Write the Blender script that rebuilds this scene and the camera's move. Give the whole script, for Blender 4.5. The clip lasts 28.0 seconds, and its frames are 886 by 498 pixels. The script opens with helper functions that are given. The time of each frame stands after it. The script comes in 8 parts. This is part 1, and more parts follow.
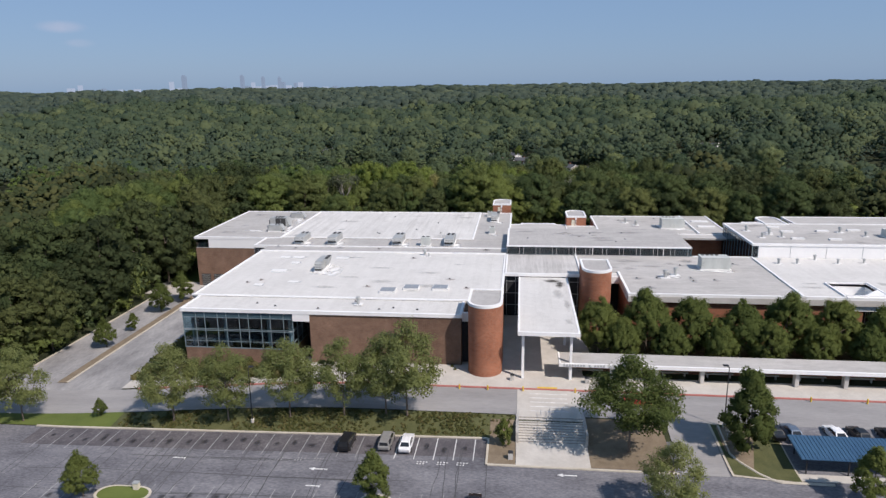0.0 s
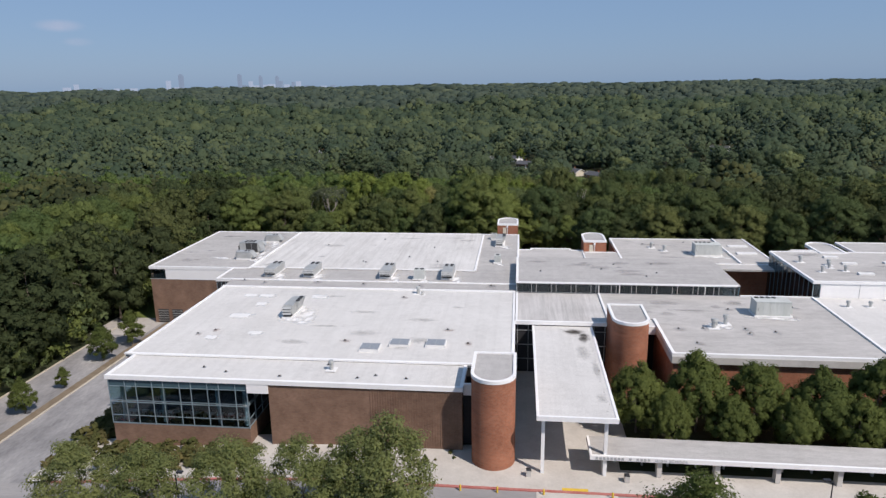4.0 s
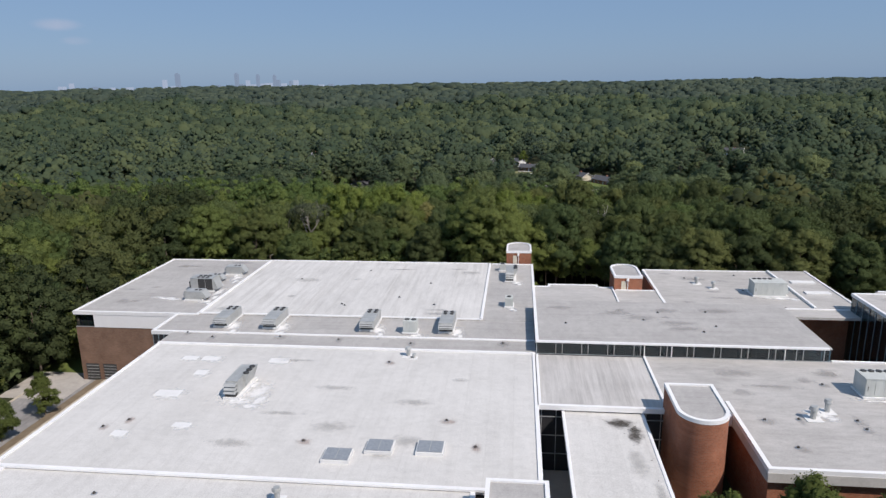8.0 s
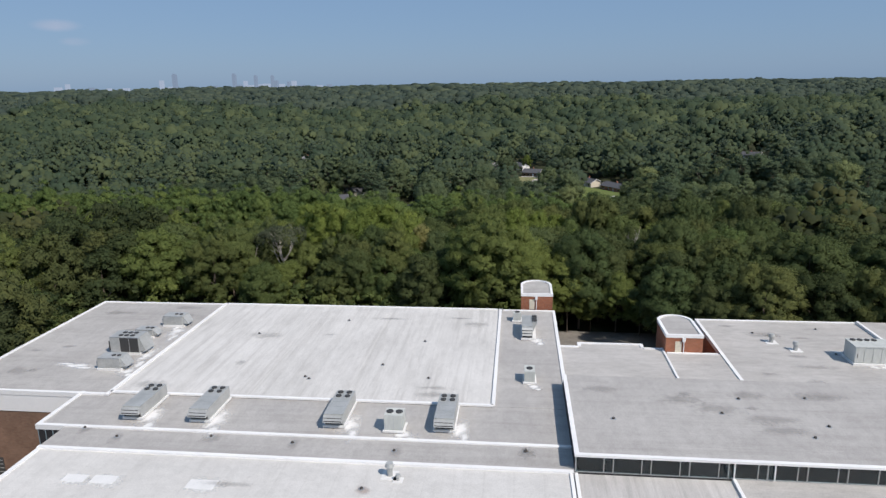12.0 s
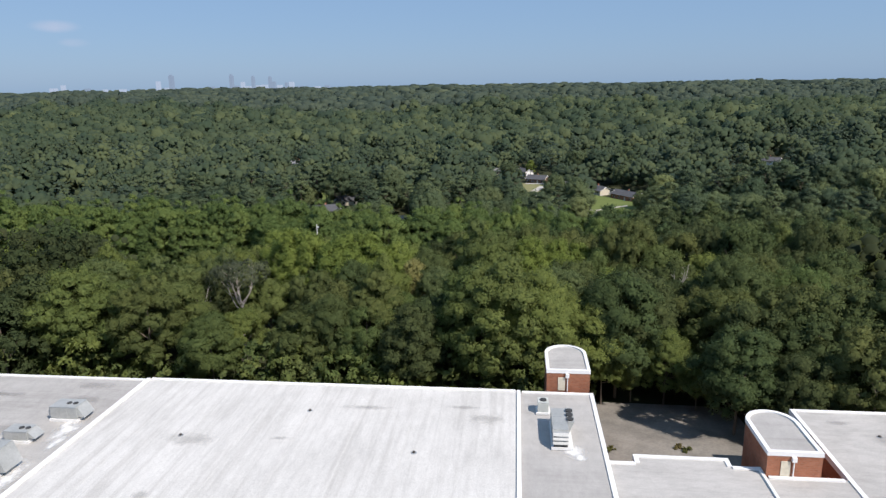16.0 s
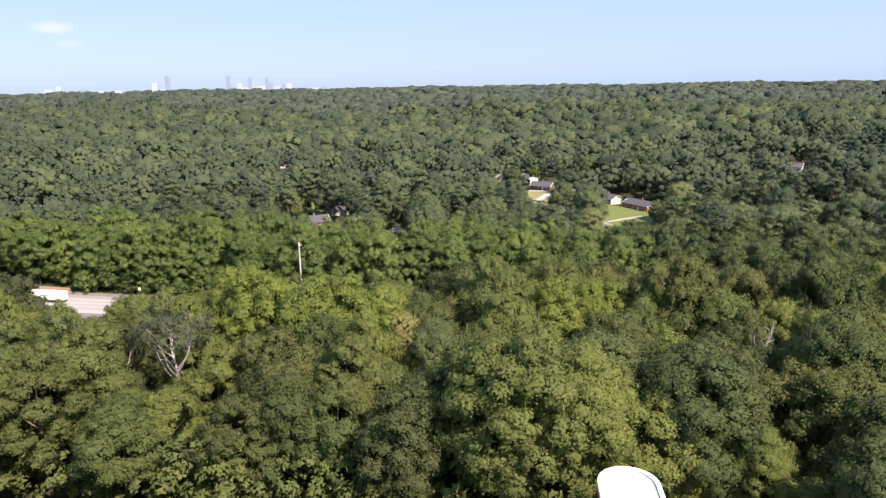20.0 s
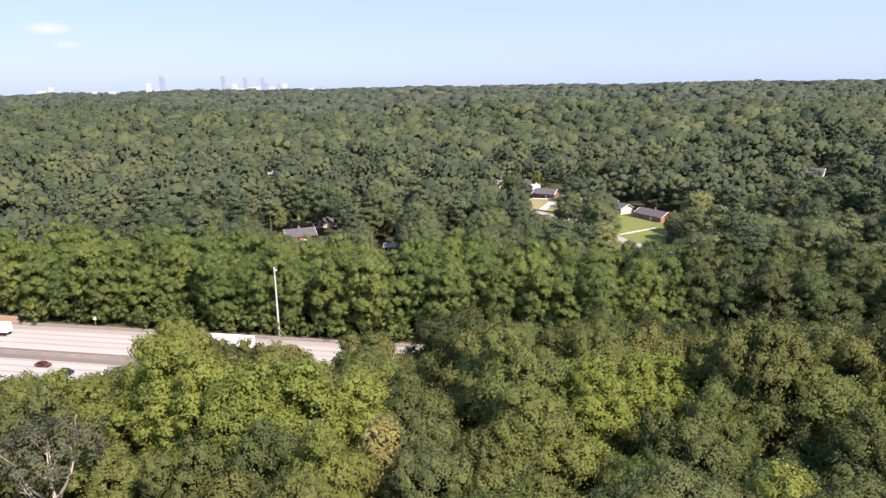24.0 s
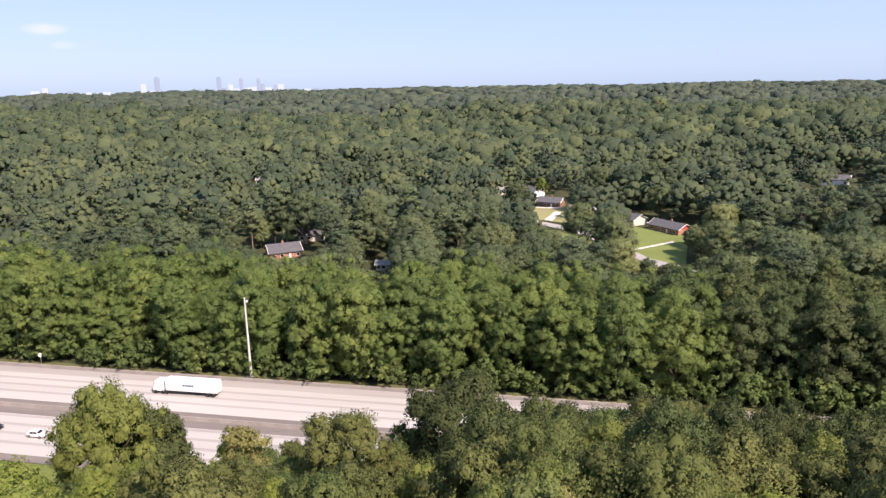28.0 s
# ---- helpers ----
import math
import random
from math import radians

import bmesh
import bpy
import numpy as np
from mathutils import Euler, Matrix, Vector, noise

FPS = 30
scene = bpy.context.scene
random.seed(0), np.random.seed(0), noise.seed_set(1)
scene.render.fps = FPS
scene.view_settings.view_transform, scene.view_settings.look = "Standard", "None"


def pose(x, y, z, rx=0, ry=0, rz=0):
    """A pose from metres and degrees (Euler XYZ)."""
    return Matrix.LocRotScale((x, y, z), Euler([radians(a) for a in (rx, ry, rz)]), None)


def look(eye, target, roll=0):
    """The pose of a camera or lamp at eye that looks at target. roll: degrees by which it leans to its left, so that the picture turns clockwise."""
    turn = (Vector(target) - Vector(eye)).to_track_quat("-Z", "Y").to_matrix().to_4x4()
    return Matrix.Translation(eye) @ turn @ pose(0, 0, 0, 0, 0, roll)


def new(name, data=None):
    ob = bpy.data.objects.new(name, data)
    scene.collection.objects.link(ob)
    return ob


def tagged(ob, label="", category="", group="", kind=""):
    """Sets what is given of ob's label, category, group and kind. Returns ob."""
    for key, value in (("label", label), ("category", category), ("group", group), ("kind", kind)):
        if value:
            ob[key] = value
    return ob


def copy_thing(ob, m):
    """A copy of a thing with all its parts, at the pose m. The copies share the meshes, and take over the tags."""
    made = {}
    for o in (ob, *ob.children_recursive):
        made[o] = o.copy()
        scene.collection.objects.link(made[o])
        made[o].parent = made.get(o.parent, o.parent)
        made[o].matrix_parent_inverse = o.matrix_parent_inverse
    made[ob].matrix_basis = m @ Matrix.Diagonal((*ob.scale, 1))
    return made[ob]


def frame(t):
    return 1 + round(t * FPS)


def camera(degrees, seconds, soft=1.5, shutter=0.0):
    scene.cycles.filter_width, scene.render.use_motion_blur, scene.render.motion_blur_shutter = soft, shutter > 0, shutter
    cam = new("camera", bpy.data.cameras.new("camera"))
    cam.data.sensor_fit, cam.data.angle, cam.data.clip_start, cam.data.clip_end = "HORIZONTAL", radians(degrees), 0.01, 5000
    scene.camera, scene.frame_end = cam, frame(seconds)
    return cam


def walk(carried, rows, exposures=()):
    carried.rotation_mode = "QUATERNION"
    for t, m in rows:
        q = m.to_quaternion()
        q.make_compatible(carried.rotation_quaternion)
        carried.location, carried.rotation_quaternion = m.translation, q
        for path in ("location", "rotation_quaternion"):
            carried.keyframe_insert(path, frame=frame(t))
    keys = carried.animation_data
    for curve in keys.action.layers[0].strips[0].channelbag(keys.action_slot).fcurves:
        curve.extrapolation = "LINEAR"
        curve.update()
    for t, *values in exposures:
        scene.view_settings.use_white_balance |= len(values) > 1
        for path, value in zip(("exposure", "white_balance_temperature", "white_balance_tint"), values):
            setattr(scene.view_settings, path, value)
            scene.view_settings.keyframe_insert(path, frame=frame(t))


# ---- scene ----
# ---- camera and its walk ----
cam = camera(67.0, 28.0, soft=1.4)
METRES, EYE, TILT, LEAN, TURN = 217.5, 50.0, -13.8, 0.8, 6.5
SIDE = 0.847  # sideways scale of the rows for this lens
ROWS = [
    (0.0, 0.0, 0.0, 0.0, 0.0, 0.0, 0.0),
    (0.5, 0.0002, 0.0124, 0.0042, -0.03, -0.01, 0.01),
    (1.0, 0.0004, 0.0258, 0.0088, -0.04, -0.03, 0.01),
    (1.5, 0.0006, 0.04, 0.0138, -0.07, -0.07, 0.01),
    (2.0, 0.0008, 0.0551, 0.0191, -0.08, -0.08, 0.03),
    (2.5, 0.001, 0.0706, 0.0243, -0.08, -0.09, 0.03),
    (3.0, 0.0014, 0.0866, 0.0295, -0.09, -0.11, 0.02),
    (3.5, 0.0019, 0.1029, 0.0348, -0.1, -0.1, 0.02),
    (5.5, 0.003, 0.1707, 0.0564, -0.16, -0.17, 0.06),
    (6.0, 0.0031, 0.1882, 0.0612, -0.18, -0.19, 0.06),
    (6.5, 0.0032, 0.2058, 0.066, -0.2, -0.21, 0.08),
    (7.0, 0.0034, 0.2235, 0.0709, -0.19, -0.21, 0.09),
    (7.5, 0.0034, 0.2413, 0.0757, -0.22, -0.21, 0.09),
    (8.0, 0.0037, 0.2592, 0.0807, -0.23, -0.22, 0.08),
    (8.5, 0.0037, 0.276, 0.0852, -0.23, -0.22, 0.1),
    (9.0, 0.0038, 0.2941, 0.09, -0.24, -0.2, 0.1),
    (9.5, 0.0044, 0.312, 0.0952, -0.24, -0.22, 0.1),
    (10.0, 0.0046, 0.3302, 0.1003, -0.25, -0.21, 0.12),
    (10.5, 0.005, 0.3483, 0.105, -0.26, -0.2, 0.11),
    (11.0, 0.0052, 0.3665, 0.11, -0.27, -0.19, 0.11),
    (11.5, 0.0054, 0.3846, 0.115, -0.29, -0.18, 0.11),
    (12.0, 0.0057, 0.4026, 0.12, -0.3, -0.16, 0.13),
    (12.5, 0.0063, 0.4205, 0.1255, -0.3, -0.18, 0.16),
    (14.5, 0.0076, 0.4942, 0.1457, -0.38, -0.11, 0.15),
    (15.0, 0.0078, 0.5124, 0.1508, -0.38, -0.08, 0.15),
    (15.5, 0.0078, 0.5304, 0.1556, -0.4, -0.08, 0.15),
    (16.0, 0.0079, 0.5482, 0.1606, -0.41, -0.06, 0.15),
    (16.5, 0.0082, 0.566, 0.1655, -0.42, -0.04, 0.15),
    (17.0, 0.0084, 0.5841, 0.1705, -0.44, -0.02, 0.15),
    (17.5, 0.008, 0.6022, 0.1753, -0.45, 0.02, 0.16),
    (18.0, 0.0077, 0.6204, 0.1797, -0.47, 0.02, 0.13),
    (18.5, 0.0073, 0.6386, 0.184, -0.51, 0.07, 0.12),
    (19.0, 0.0073, 0.6563, 0.1885, -0.52, 0.07, 0.12),
    (19.5, 0.0074, 0.6741, 0.193, -0.54, 0.09, 0.13),
    (20.0, 0.0077, 0.6916, 0.1979, -0.59, 0.09, 0.14),
    (20.5, 0.0082, 0.7091, 0.2032, -0.62, 0.1, 0.16),
    (21.0, 0.0084, 0.7265, 0.2082, -0.65, 0.1, 0.18),
    (21.5, 0.0088, 0.7436, 0.2134, -0.7, 0.11, 0.2),
    (23.5, 0.0105, 0.8103, 0.2348, -0.83, 0.07, 0.28),
    (24.0, 0.0111, 0.8273, 0.2399, -0.86, 0.08, 0.31),
    (24.5, 0.0115, 0.8441, 0.2448, -0.89, 0.06, 0.33),
    (25.0, 0.0117, 0.861, 0.2498, -0.92, 0.07, 0.35),
    (25.5, 0.012, 0.8779, 0.2549, -0.95, 0.08, 0.35),
    (26.0, 0.0123, 0.8947, 0.2599, -0.98, 0.09, 0.37),
    (26.5, 0.0125, 0.9113, 0.2646, -1.01, 0.1, 0.39),
    (27.0, 0.0124, 0.9276, 0.2695, -1.07, 0.1, 0.36),
    (27.5, 0.0126, 0.9442, 0.2741, -1.08, 0.11, 0.4),
    (28.0, 0.0127, 0.9599, 0.2786, -1.1, 0.14, 0.39),
]
EXPOSURES = [(0.0, -0.03, 6420, 16), (3.0, -0.07, 6420, 16), (12.0, -0.13, 6400, 13), (15.0, 0.08, 6400, 12), (17.0, 0.33, 6540, 16), (19.0, 0.88, 7060, 22), (21.0, 1.09, 7160, 27), (24.0, 1.09, 7260, 28), (26.0, 1.07, 7280, 28), (28.0, 1.0, 7260, 28)]
walk(cam, [(t, pose(0, 0, EYE, TILT, LEAN, TURN) @ pose(METRES * SIDE * x, METRES * y, METRES * SIDE * z, 90 + SIDE * pitch, roll, SIDE * yaw))
           for t, x, y, z, yaw, pitch, roll in ROWS], EXPOSURES)

# ---- world and sun ----
SUN_ELEVATION, SUN_EAST = 48.0, 52.0  # height; degrees from straight behind the first camera towards +x
world = bpy.data.worlds.new("sky")
scene.world = world
world.use_nodes = True
wn = world.node_tree.nodes
sky = wn.new("ShaderNodeTexSky")
sky.sky_type = "NISHITA"
sky.sun_disc = False
sky.sun_elevation = radians(SUN_ELEVATION)
sky.sun_rotation = radians(180 - SUN_EAST)
sky.altitude = 300
sky.air_density, sky.dust_density, sky.ozone_density = 1.0, 0.8, 2.0
wn["Background"].inputs[1].default_value = 0.085
blue = wn.new("ShaderNodeMixRGB")
blue.blend_type = "MULTIPLY"
blue.inputs[0].default_value = 1.0
blue.inputs[2].default_value = (0.87, 0.93, 1.07, 1)
world.node_tree.links.new(sky.outputs[0], blue.inputs[1])
haze = wn.new("ShaderNodeMixRGB")  # even summer haze over the whole sky
haze.inputs[0].default_value = 0.7
haze.inputs[2].default_value = (2.78, 4.55, 6.9, 1)
world.node_tree.links.new(blue.outputs[0], haze.inputs[1])
# a few faint fair-weather clouds low in the north-west
way = wn.new("ShaderNodeTexCoord")
puff = wn.new("ShaderNodeTexNoise")
puff.inputs["Scale"].default_value, puff.inputs["Detail"].default_value = 26.0, 5.0
world.node_tree.links.new(way.outputs["Generated"], puff.inputs["Vector"])
shade = haze.outputs[0]
for az, up, wide, thin, much in ((-38.2, 6.7, 0.040, 3.0, 0.45), (-35.0, 4.4, 0.034, 3.6, 0.42), (-33.9, 3.3, 0.022, 3.2, 0.2), (-28.6, 7.2, 0.026, 3.4, 0.4)):
    a, e = radians(az), radians(up)
    off = wn.new("ShaderNodeVectorMath")
    off.operation = "SUBTRACT"
    off.inputs[1].default_value = (math.sin(a) * math.cos(e), math.cos(a) * math.cos(e), math.sin(e))
    world.node_tree.links.new(way.outputs["Generated"], off.inputs[0])
    flat_ = wn.new("ShaderNodeVectorMath")
    flat_.operation = "MULTIPLY"
    flat_.inputs[1].default_value = (1, 1, thin)
    world.node_tree.links.new(off.outputs[0], flat_.inputs[0])
    size_ = wn.new("ShaderNodeVectorMath")
    size_.operation = "LENGTH"
    world.node_tree.links.new(flat_.outputs[0], size_.inputs[0])
    soft_ = wn.new("ShaderNodeMapRange")
    soft_.interpolation_type = "SMOOTHSTEP"
    for key, v in (("From Min", wide), ("From Max", wide * 0.25), ("To Min", 0.0), ("To Max", much * 1.5)):
        soft_.inputs[key].default_value = v
    world.node_tree.links.new(size_.outputs["Value"], soft_.inputs["Value"])
    torn = wn.new("ShaderNodeMath")
    torn.operation = "MULTIPLY"
    world.node_tree.links.new(soft_.outputs[0], torn.inputs[0])
    world.node_tree.links.new(puff.outputs["Fac"], torn.inputs[1])
    white = wn.new("ShaderNodeMixRGB")
    white.inputs[2].default_value = (6.6, 6.7, 7.9, 1)
    world.node_tree.links.new(torn.outputs[0], white.inputs[0])
    world.node_tree.links.new(shade, white.inputs[1])
    shade = white.outputs[0]
world.node_tree.links.new(shade, wn["Background"].inputs[0])
sun = new("sun", bpy.data.lights.new("sun", "SUN"))
sun.data.energy, sun.data.angle, sun.data.color = 4.8, radians(0.55), (1.0, 0.92, 0.815)
se, sa = radians(SUN_ELEVATION), radians(SUN_EAST)
sun_way = Vector((math.sin(sa) * math.cos(se), -math.cos(sa) * math.cos(se), math.sin(se)))
sun.matrix_world = look((60, -40, 200), Vector((60, -40, 200)) - sun_way)


# ---- materials ----
def nodes_of(name):
    m = bpy.data.materials.new(name)
    m.use_nodes = True
    t = m.node_tree
    return m, t, t.nodes["Principled BSDF"]


def add(t, kind, **values):
    n = t.nodes.new(kind)
    for key, value in values.items():
        n.inputs[key].default_value = value
    return n


def ramp_of(t, stops):
    n = t.nodes.new("ShaderNodeValToRGB")
    e = n.color_ramp.elements
    while len(e) < len(stops):
        e.new(0.5)
    for k, (p, c) in enumerate(stops):
        e[k].position, e[k].color = p, (*c, 1)
    return n


def surface(name, stops, coarse=0.3, fine=4.0, rough=0.8, bump=0.2, metal=0.0, stretch=(1, 1, 1), spec=0.3, grain=0.35, distance=0.05):
    """A worn surface: one noise at the size of stains, one at the size of grain, and fine relief."""
    m, t, b = nodes_of(name)
    pos = t.nodes.new("ShaderNodeNewGeometry")
    mp = add(t, "ShaderNodeMapping", Scale=stretch)
    t.links.new(pos.outputs["Position"], mp.inputs["Vector"])
    a = add(t, "ShaderNodeTexNoise", Scale=coarse, Detail=6.0, Roughness=0.6)
    f = add(t, "ShaderNodeTexNoise", Scale=fine, Detail=4.0, Roughness=0.65)
    for n in (a, f):
        t.links.new(mp.outputs[0], n.inputs["Vector"])
    mix = t.nodes.new("ShaderNodeMath")
    mix.operation = "MULTIPLY_ADD"
    mix.inputs[1].default_value = grain
    t.links.new(f.outputs["Fac"], mix.inputs[0])
    sc = t.nodes.new("ShaderNodeMath")
    sc.operation = "MULTIPLY"
    sc.inputs[1].default_value = 1 - grain
    t.links.new(a.outputs["Fac"], sc.inputs[0])
    t.links.new(sc.outputs[0], mix.inputs[2])
    r = ramp_of(t, stops)
    t.links.new(mix.outputs[0], r.inputs[0])
    t.links.new(r.outputs[0], b.inputs["Base Color"])
    b.inputs["Roughness"].default_value = rough
    b.inputs["Metallic"].default_value = metal
    b.inputs["Specular IOR Level"].default_value = spec
    if bump:
        bp = add(t, "ShaderNodeBump", Strength=bump, Distance=distance)
        t.links.new(f.outputs["Fac"], bp.inputs["Height"])
        t.links.new(bp.outputs[0], b.inputs["Normal"])
    return m


def plain(name, colour, rough=0.5, metal=0.0, spec=0.4):
    m, t, b = nodes_of(name)
    f = add(t, "ShaderNodeTexNoise", Scale=3.0, Detail=4.0)
    pos = t.nodes.new("ShaderNodeNewGeometry")
    t.links.new(pos.outputs["Position"], f.inputs["Vector"])
    r = ramp_of(t, [(0.3, [c * 0.86 for c in colour]), (0.7, [min(1, c * 1.1) for c in colour])])
    t.links.new(f.outputs["Fac"], r.inputs[0])
    t.links.new(r.outputs[0], b.inputs["Base Color"])
    b.inputs["Roughness"].default_value, b.inputs["Metallic"].default_value = rough, metal
    b.inputs["Specular IOR Level"].default_value = spec
    return m


def brick_paint(name, c1, c2, mortar):
    m, t, b = nodes_of(name)
    pos = t.nodes.new("ShaderNodeNewGeometry")
    sep = t.nodes.new("ShaderNodeSeparateXYZ")
    t.links.new(pos.outputs["Position"], sep.inputs[0])
    s = t.nodes.new("ShaderNodeMath")
    t.links.new(sep.outputs[0], s.inputs[0])
    t.links.new(sep.outputs[1], s.inputs[1])
    com = t.nodes.new("ShaderNodeCombineXYZ")
    t.links.new(s.outputs[0], com.inputs[0])
    t.links.new(sep.outputs[2], com.inputs[1])
    br = add(t, "ShaderNodeTexBrick", Color1=(*c1, 1), Color2=(*c2, 1), Mortar=(*mortar, 1), Scale=1.0)
    br.inputs["Mortar Size"].default_value = 0.012
    br.inputs["Brick Width"].default_value, br.inputs["Row Height"].default_value = 0.41, 0.2
    t.links.new(com.outputs[0], br.inputs["Vector"])
    st = add(t, "ShaderNodeTexNoise", Scale=0.35, Detail=6.0, Roughness=0.7)
    t.links.new(pos.outputs["Position"], st.inputs["Vector"])
    r = ramp_of(t, [(0.3, (0.62, 0.6, 0.58)), (0.7, (1.1, 1.08, 1.05))])
    t.links.new(st.outputs["Fac"], r.inputs[0])
    mul = t.nodes.new("ShaderNodeMixRGB")
    mul.blend_type = "MULTIPLY"
    mul.inputs[0].default_value = 0.8
    t.links.new(br.outputs[0], mul.inputs[1])
    t.links.new(r.outputs[0], mul.inputs[2])
    t.links.new(mul.outputs[0], b.inputs["Base Color"])
    b.inputs["Roughness"].default_value, b.inputs["Specular IOR Level"].default_value = 0.9, 0.2
    bp = add(t, "ShaderNodeBump", Strength=0.4, Distance=0.01)
    t.links.new(br.outputs["Fac"], bp.inputs["Height"])
    bp.invert = True
    t.links.new(bp.outputs[0], b.inputs["Normal"])
    return m


def roof_paint(name, dark, mid, light, along=(1, 1, 1), streak=(0.9, 0.05, 1), lap=0, worn=0.45):
    """White roofing sheet: sheets side by side, broad dirty patches, fine specks and ponding stains."""
    m, t, b = nodes_of(name)
    pos = t.nodes.new("ShaderNodeNewGeometry")
    mp = add(t, "ShaderNodeMapping", Scale=along)
    t.links.new(pos.outputs["Position"], mp.inputs["Vector"])
    a = add(t, "ShaderNodeTexNoise", Scale=0.09, Detail=8.0, Roughness=0.62)
    s = add(t, "ShaderNodeTexNoise", Scale=1.1, Detail=5.0, Roughness=0.7)
    f = add(t, "ShaderNodeTexNoise", Scale=9.0, Detail=3.0)
    t.links.new(pos.outputs["Position"], a.inputs["Vector"])
    t.links.new(mp.outputs[0], s.inputs["Vector"])
    t.links.new(pos.outputs["Position"], f.inputs["Vector"])
    m1 = t.nodes.new("ShaderNodeMath")
    m1.operation = "MULTIPLY_ADD"
    m1.inputs[1].default_value = 0.5
    t.links.new(s.outputs["Fac"], m1.inputs[0])
    m0 = t.nodes.new("ShaderNodeMath")
    m0.operation = "MULTIPLY"
    m0.inputs[1].default_value = 0.5
    t.links.new(a.outputs["Fac"], m0.inputs[0])
    t.links.new(m0.outputs[0], m1.inputs[2])
    r = ramp_of(t, [(0.33, dark), (0.47, mid), (0.6, light)])
    t.links.new(m1.outputs[0], r.inputs[0])
    r2 = ramp_of(t, [(0.3, (0.86, 0.86, 0.86)), (0.62, (1.04, 1.04, 1.04))])
    t.links.new(f.outputs["Fac"], r2.inputs[0])
    mul = t.nodes.new("ShaderNodeMixRGB")
    mul.blend_type = "MULTIPLY"
    mul.inputs[0].default_value = 1.0
    t.links.new(r.outputs[0], mul.inputs[1])
    t.links.new(r2.outputs[0], mul.inputs[2])
    # rain streaks along the fall of the roof
    ms = add(t, "ShaderNodeMapping", Scale=streak)
    t.links.new(pos.outputs["Position"], ms.inputs["Vector"])
    sn = add(t, "ShaderNodeTexNoise", Scale=1.0, Detail=5.0, Roughness=0.65)
    t.links.new(ms.outputs[0], sn.inputs["Vector"])
    r3 = ramp_of(t, [(0.34, (1 - 0.11 * worn, 1 - 0.115 * worn, 1 - 0.12 * worn)), (0.5, (1.0, 1.0, 1.0)), (0.68, (1 + 0.05 * worn, 1 + 0.05 * worn, 1 + 0.05 * worn))])
    t.links.new(sn.outputs["Fac"], r3.inputs[0])
    mul3 = t.nodes.new("ShaderNodeMixRGB")
    mul3.blend_type = "MULTIPLY"
    mul3.inputs[0].default_value = 1.0
    t.links.new(mul.outputs[0], mul3.inputs[1])
    t.links.new(r3.outputs[0], mul3.inputs[2])
    # faint broken lap lines between sheets, 3 m apart
    sep = t.nodes.new("ShaderNodeSeparateXYZ")
    t.links.new(pos.outputs["Position"], sep.inputs[0])
    fr = t.nodes.new("ShaderNodeMath")
    fr.operation = "PINGPONG"
    fr.inputs[1].default_value = 1.52
    t.links.new(sep.outputs[lap], fr.inputs[0])
    ln = add(t, "ShaderNodeMapRange")
    for key, v in (("From Min", 0.03), ("From Max", 0.10), ("To Min", 0.34), ("To Max", 0.0)):
        ln.inputs[key].default_value = v
    t.links.new(fr.outputs[0], ln.inputs["Value"])
    brk = t.nodes.new("ShaderNodeMath")
    brk.operation = "MULTIPLY"
    t.links.new(ln.outputs[0], brk.inputs[0])
    t.links.new(a.outputs["Fac"], brk.inputs[1])
    lm = t.nodes.new("ShaderNodeMixRGB")
    lm.blend_type = "MULTIPLY"
    lm.inputs[2].default_value = (0.72, 0.71, 0.70, 1)
    t.links.new(brk.outputs[0], lm.inputs[0])
    t.links.new(mul3.outputs[0], lm.inputs[1])
    t.links.new(lm.outputs[0], b.inputs["Base Color"])
    b.inputs["Roughness"].default_value, b.inputs["Specular IOR Level"].default_value = 0.75, 0.25
    bp = add(t, "ShaderNodeBump", Strength=0.25, Distance=0.04)
    t.links.new(s.outputs["Fac"], bp.inputs["Height"])
    t.links.new(bp.outputs[0], b.inputs["Normal"])
    return m


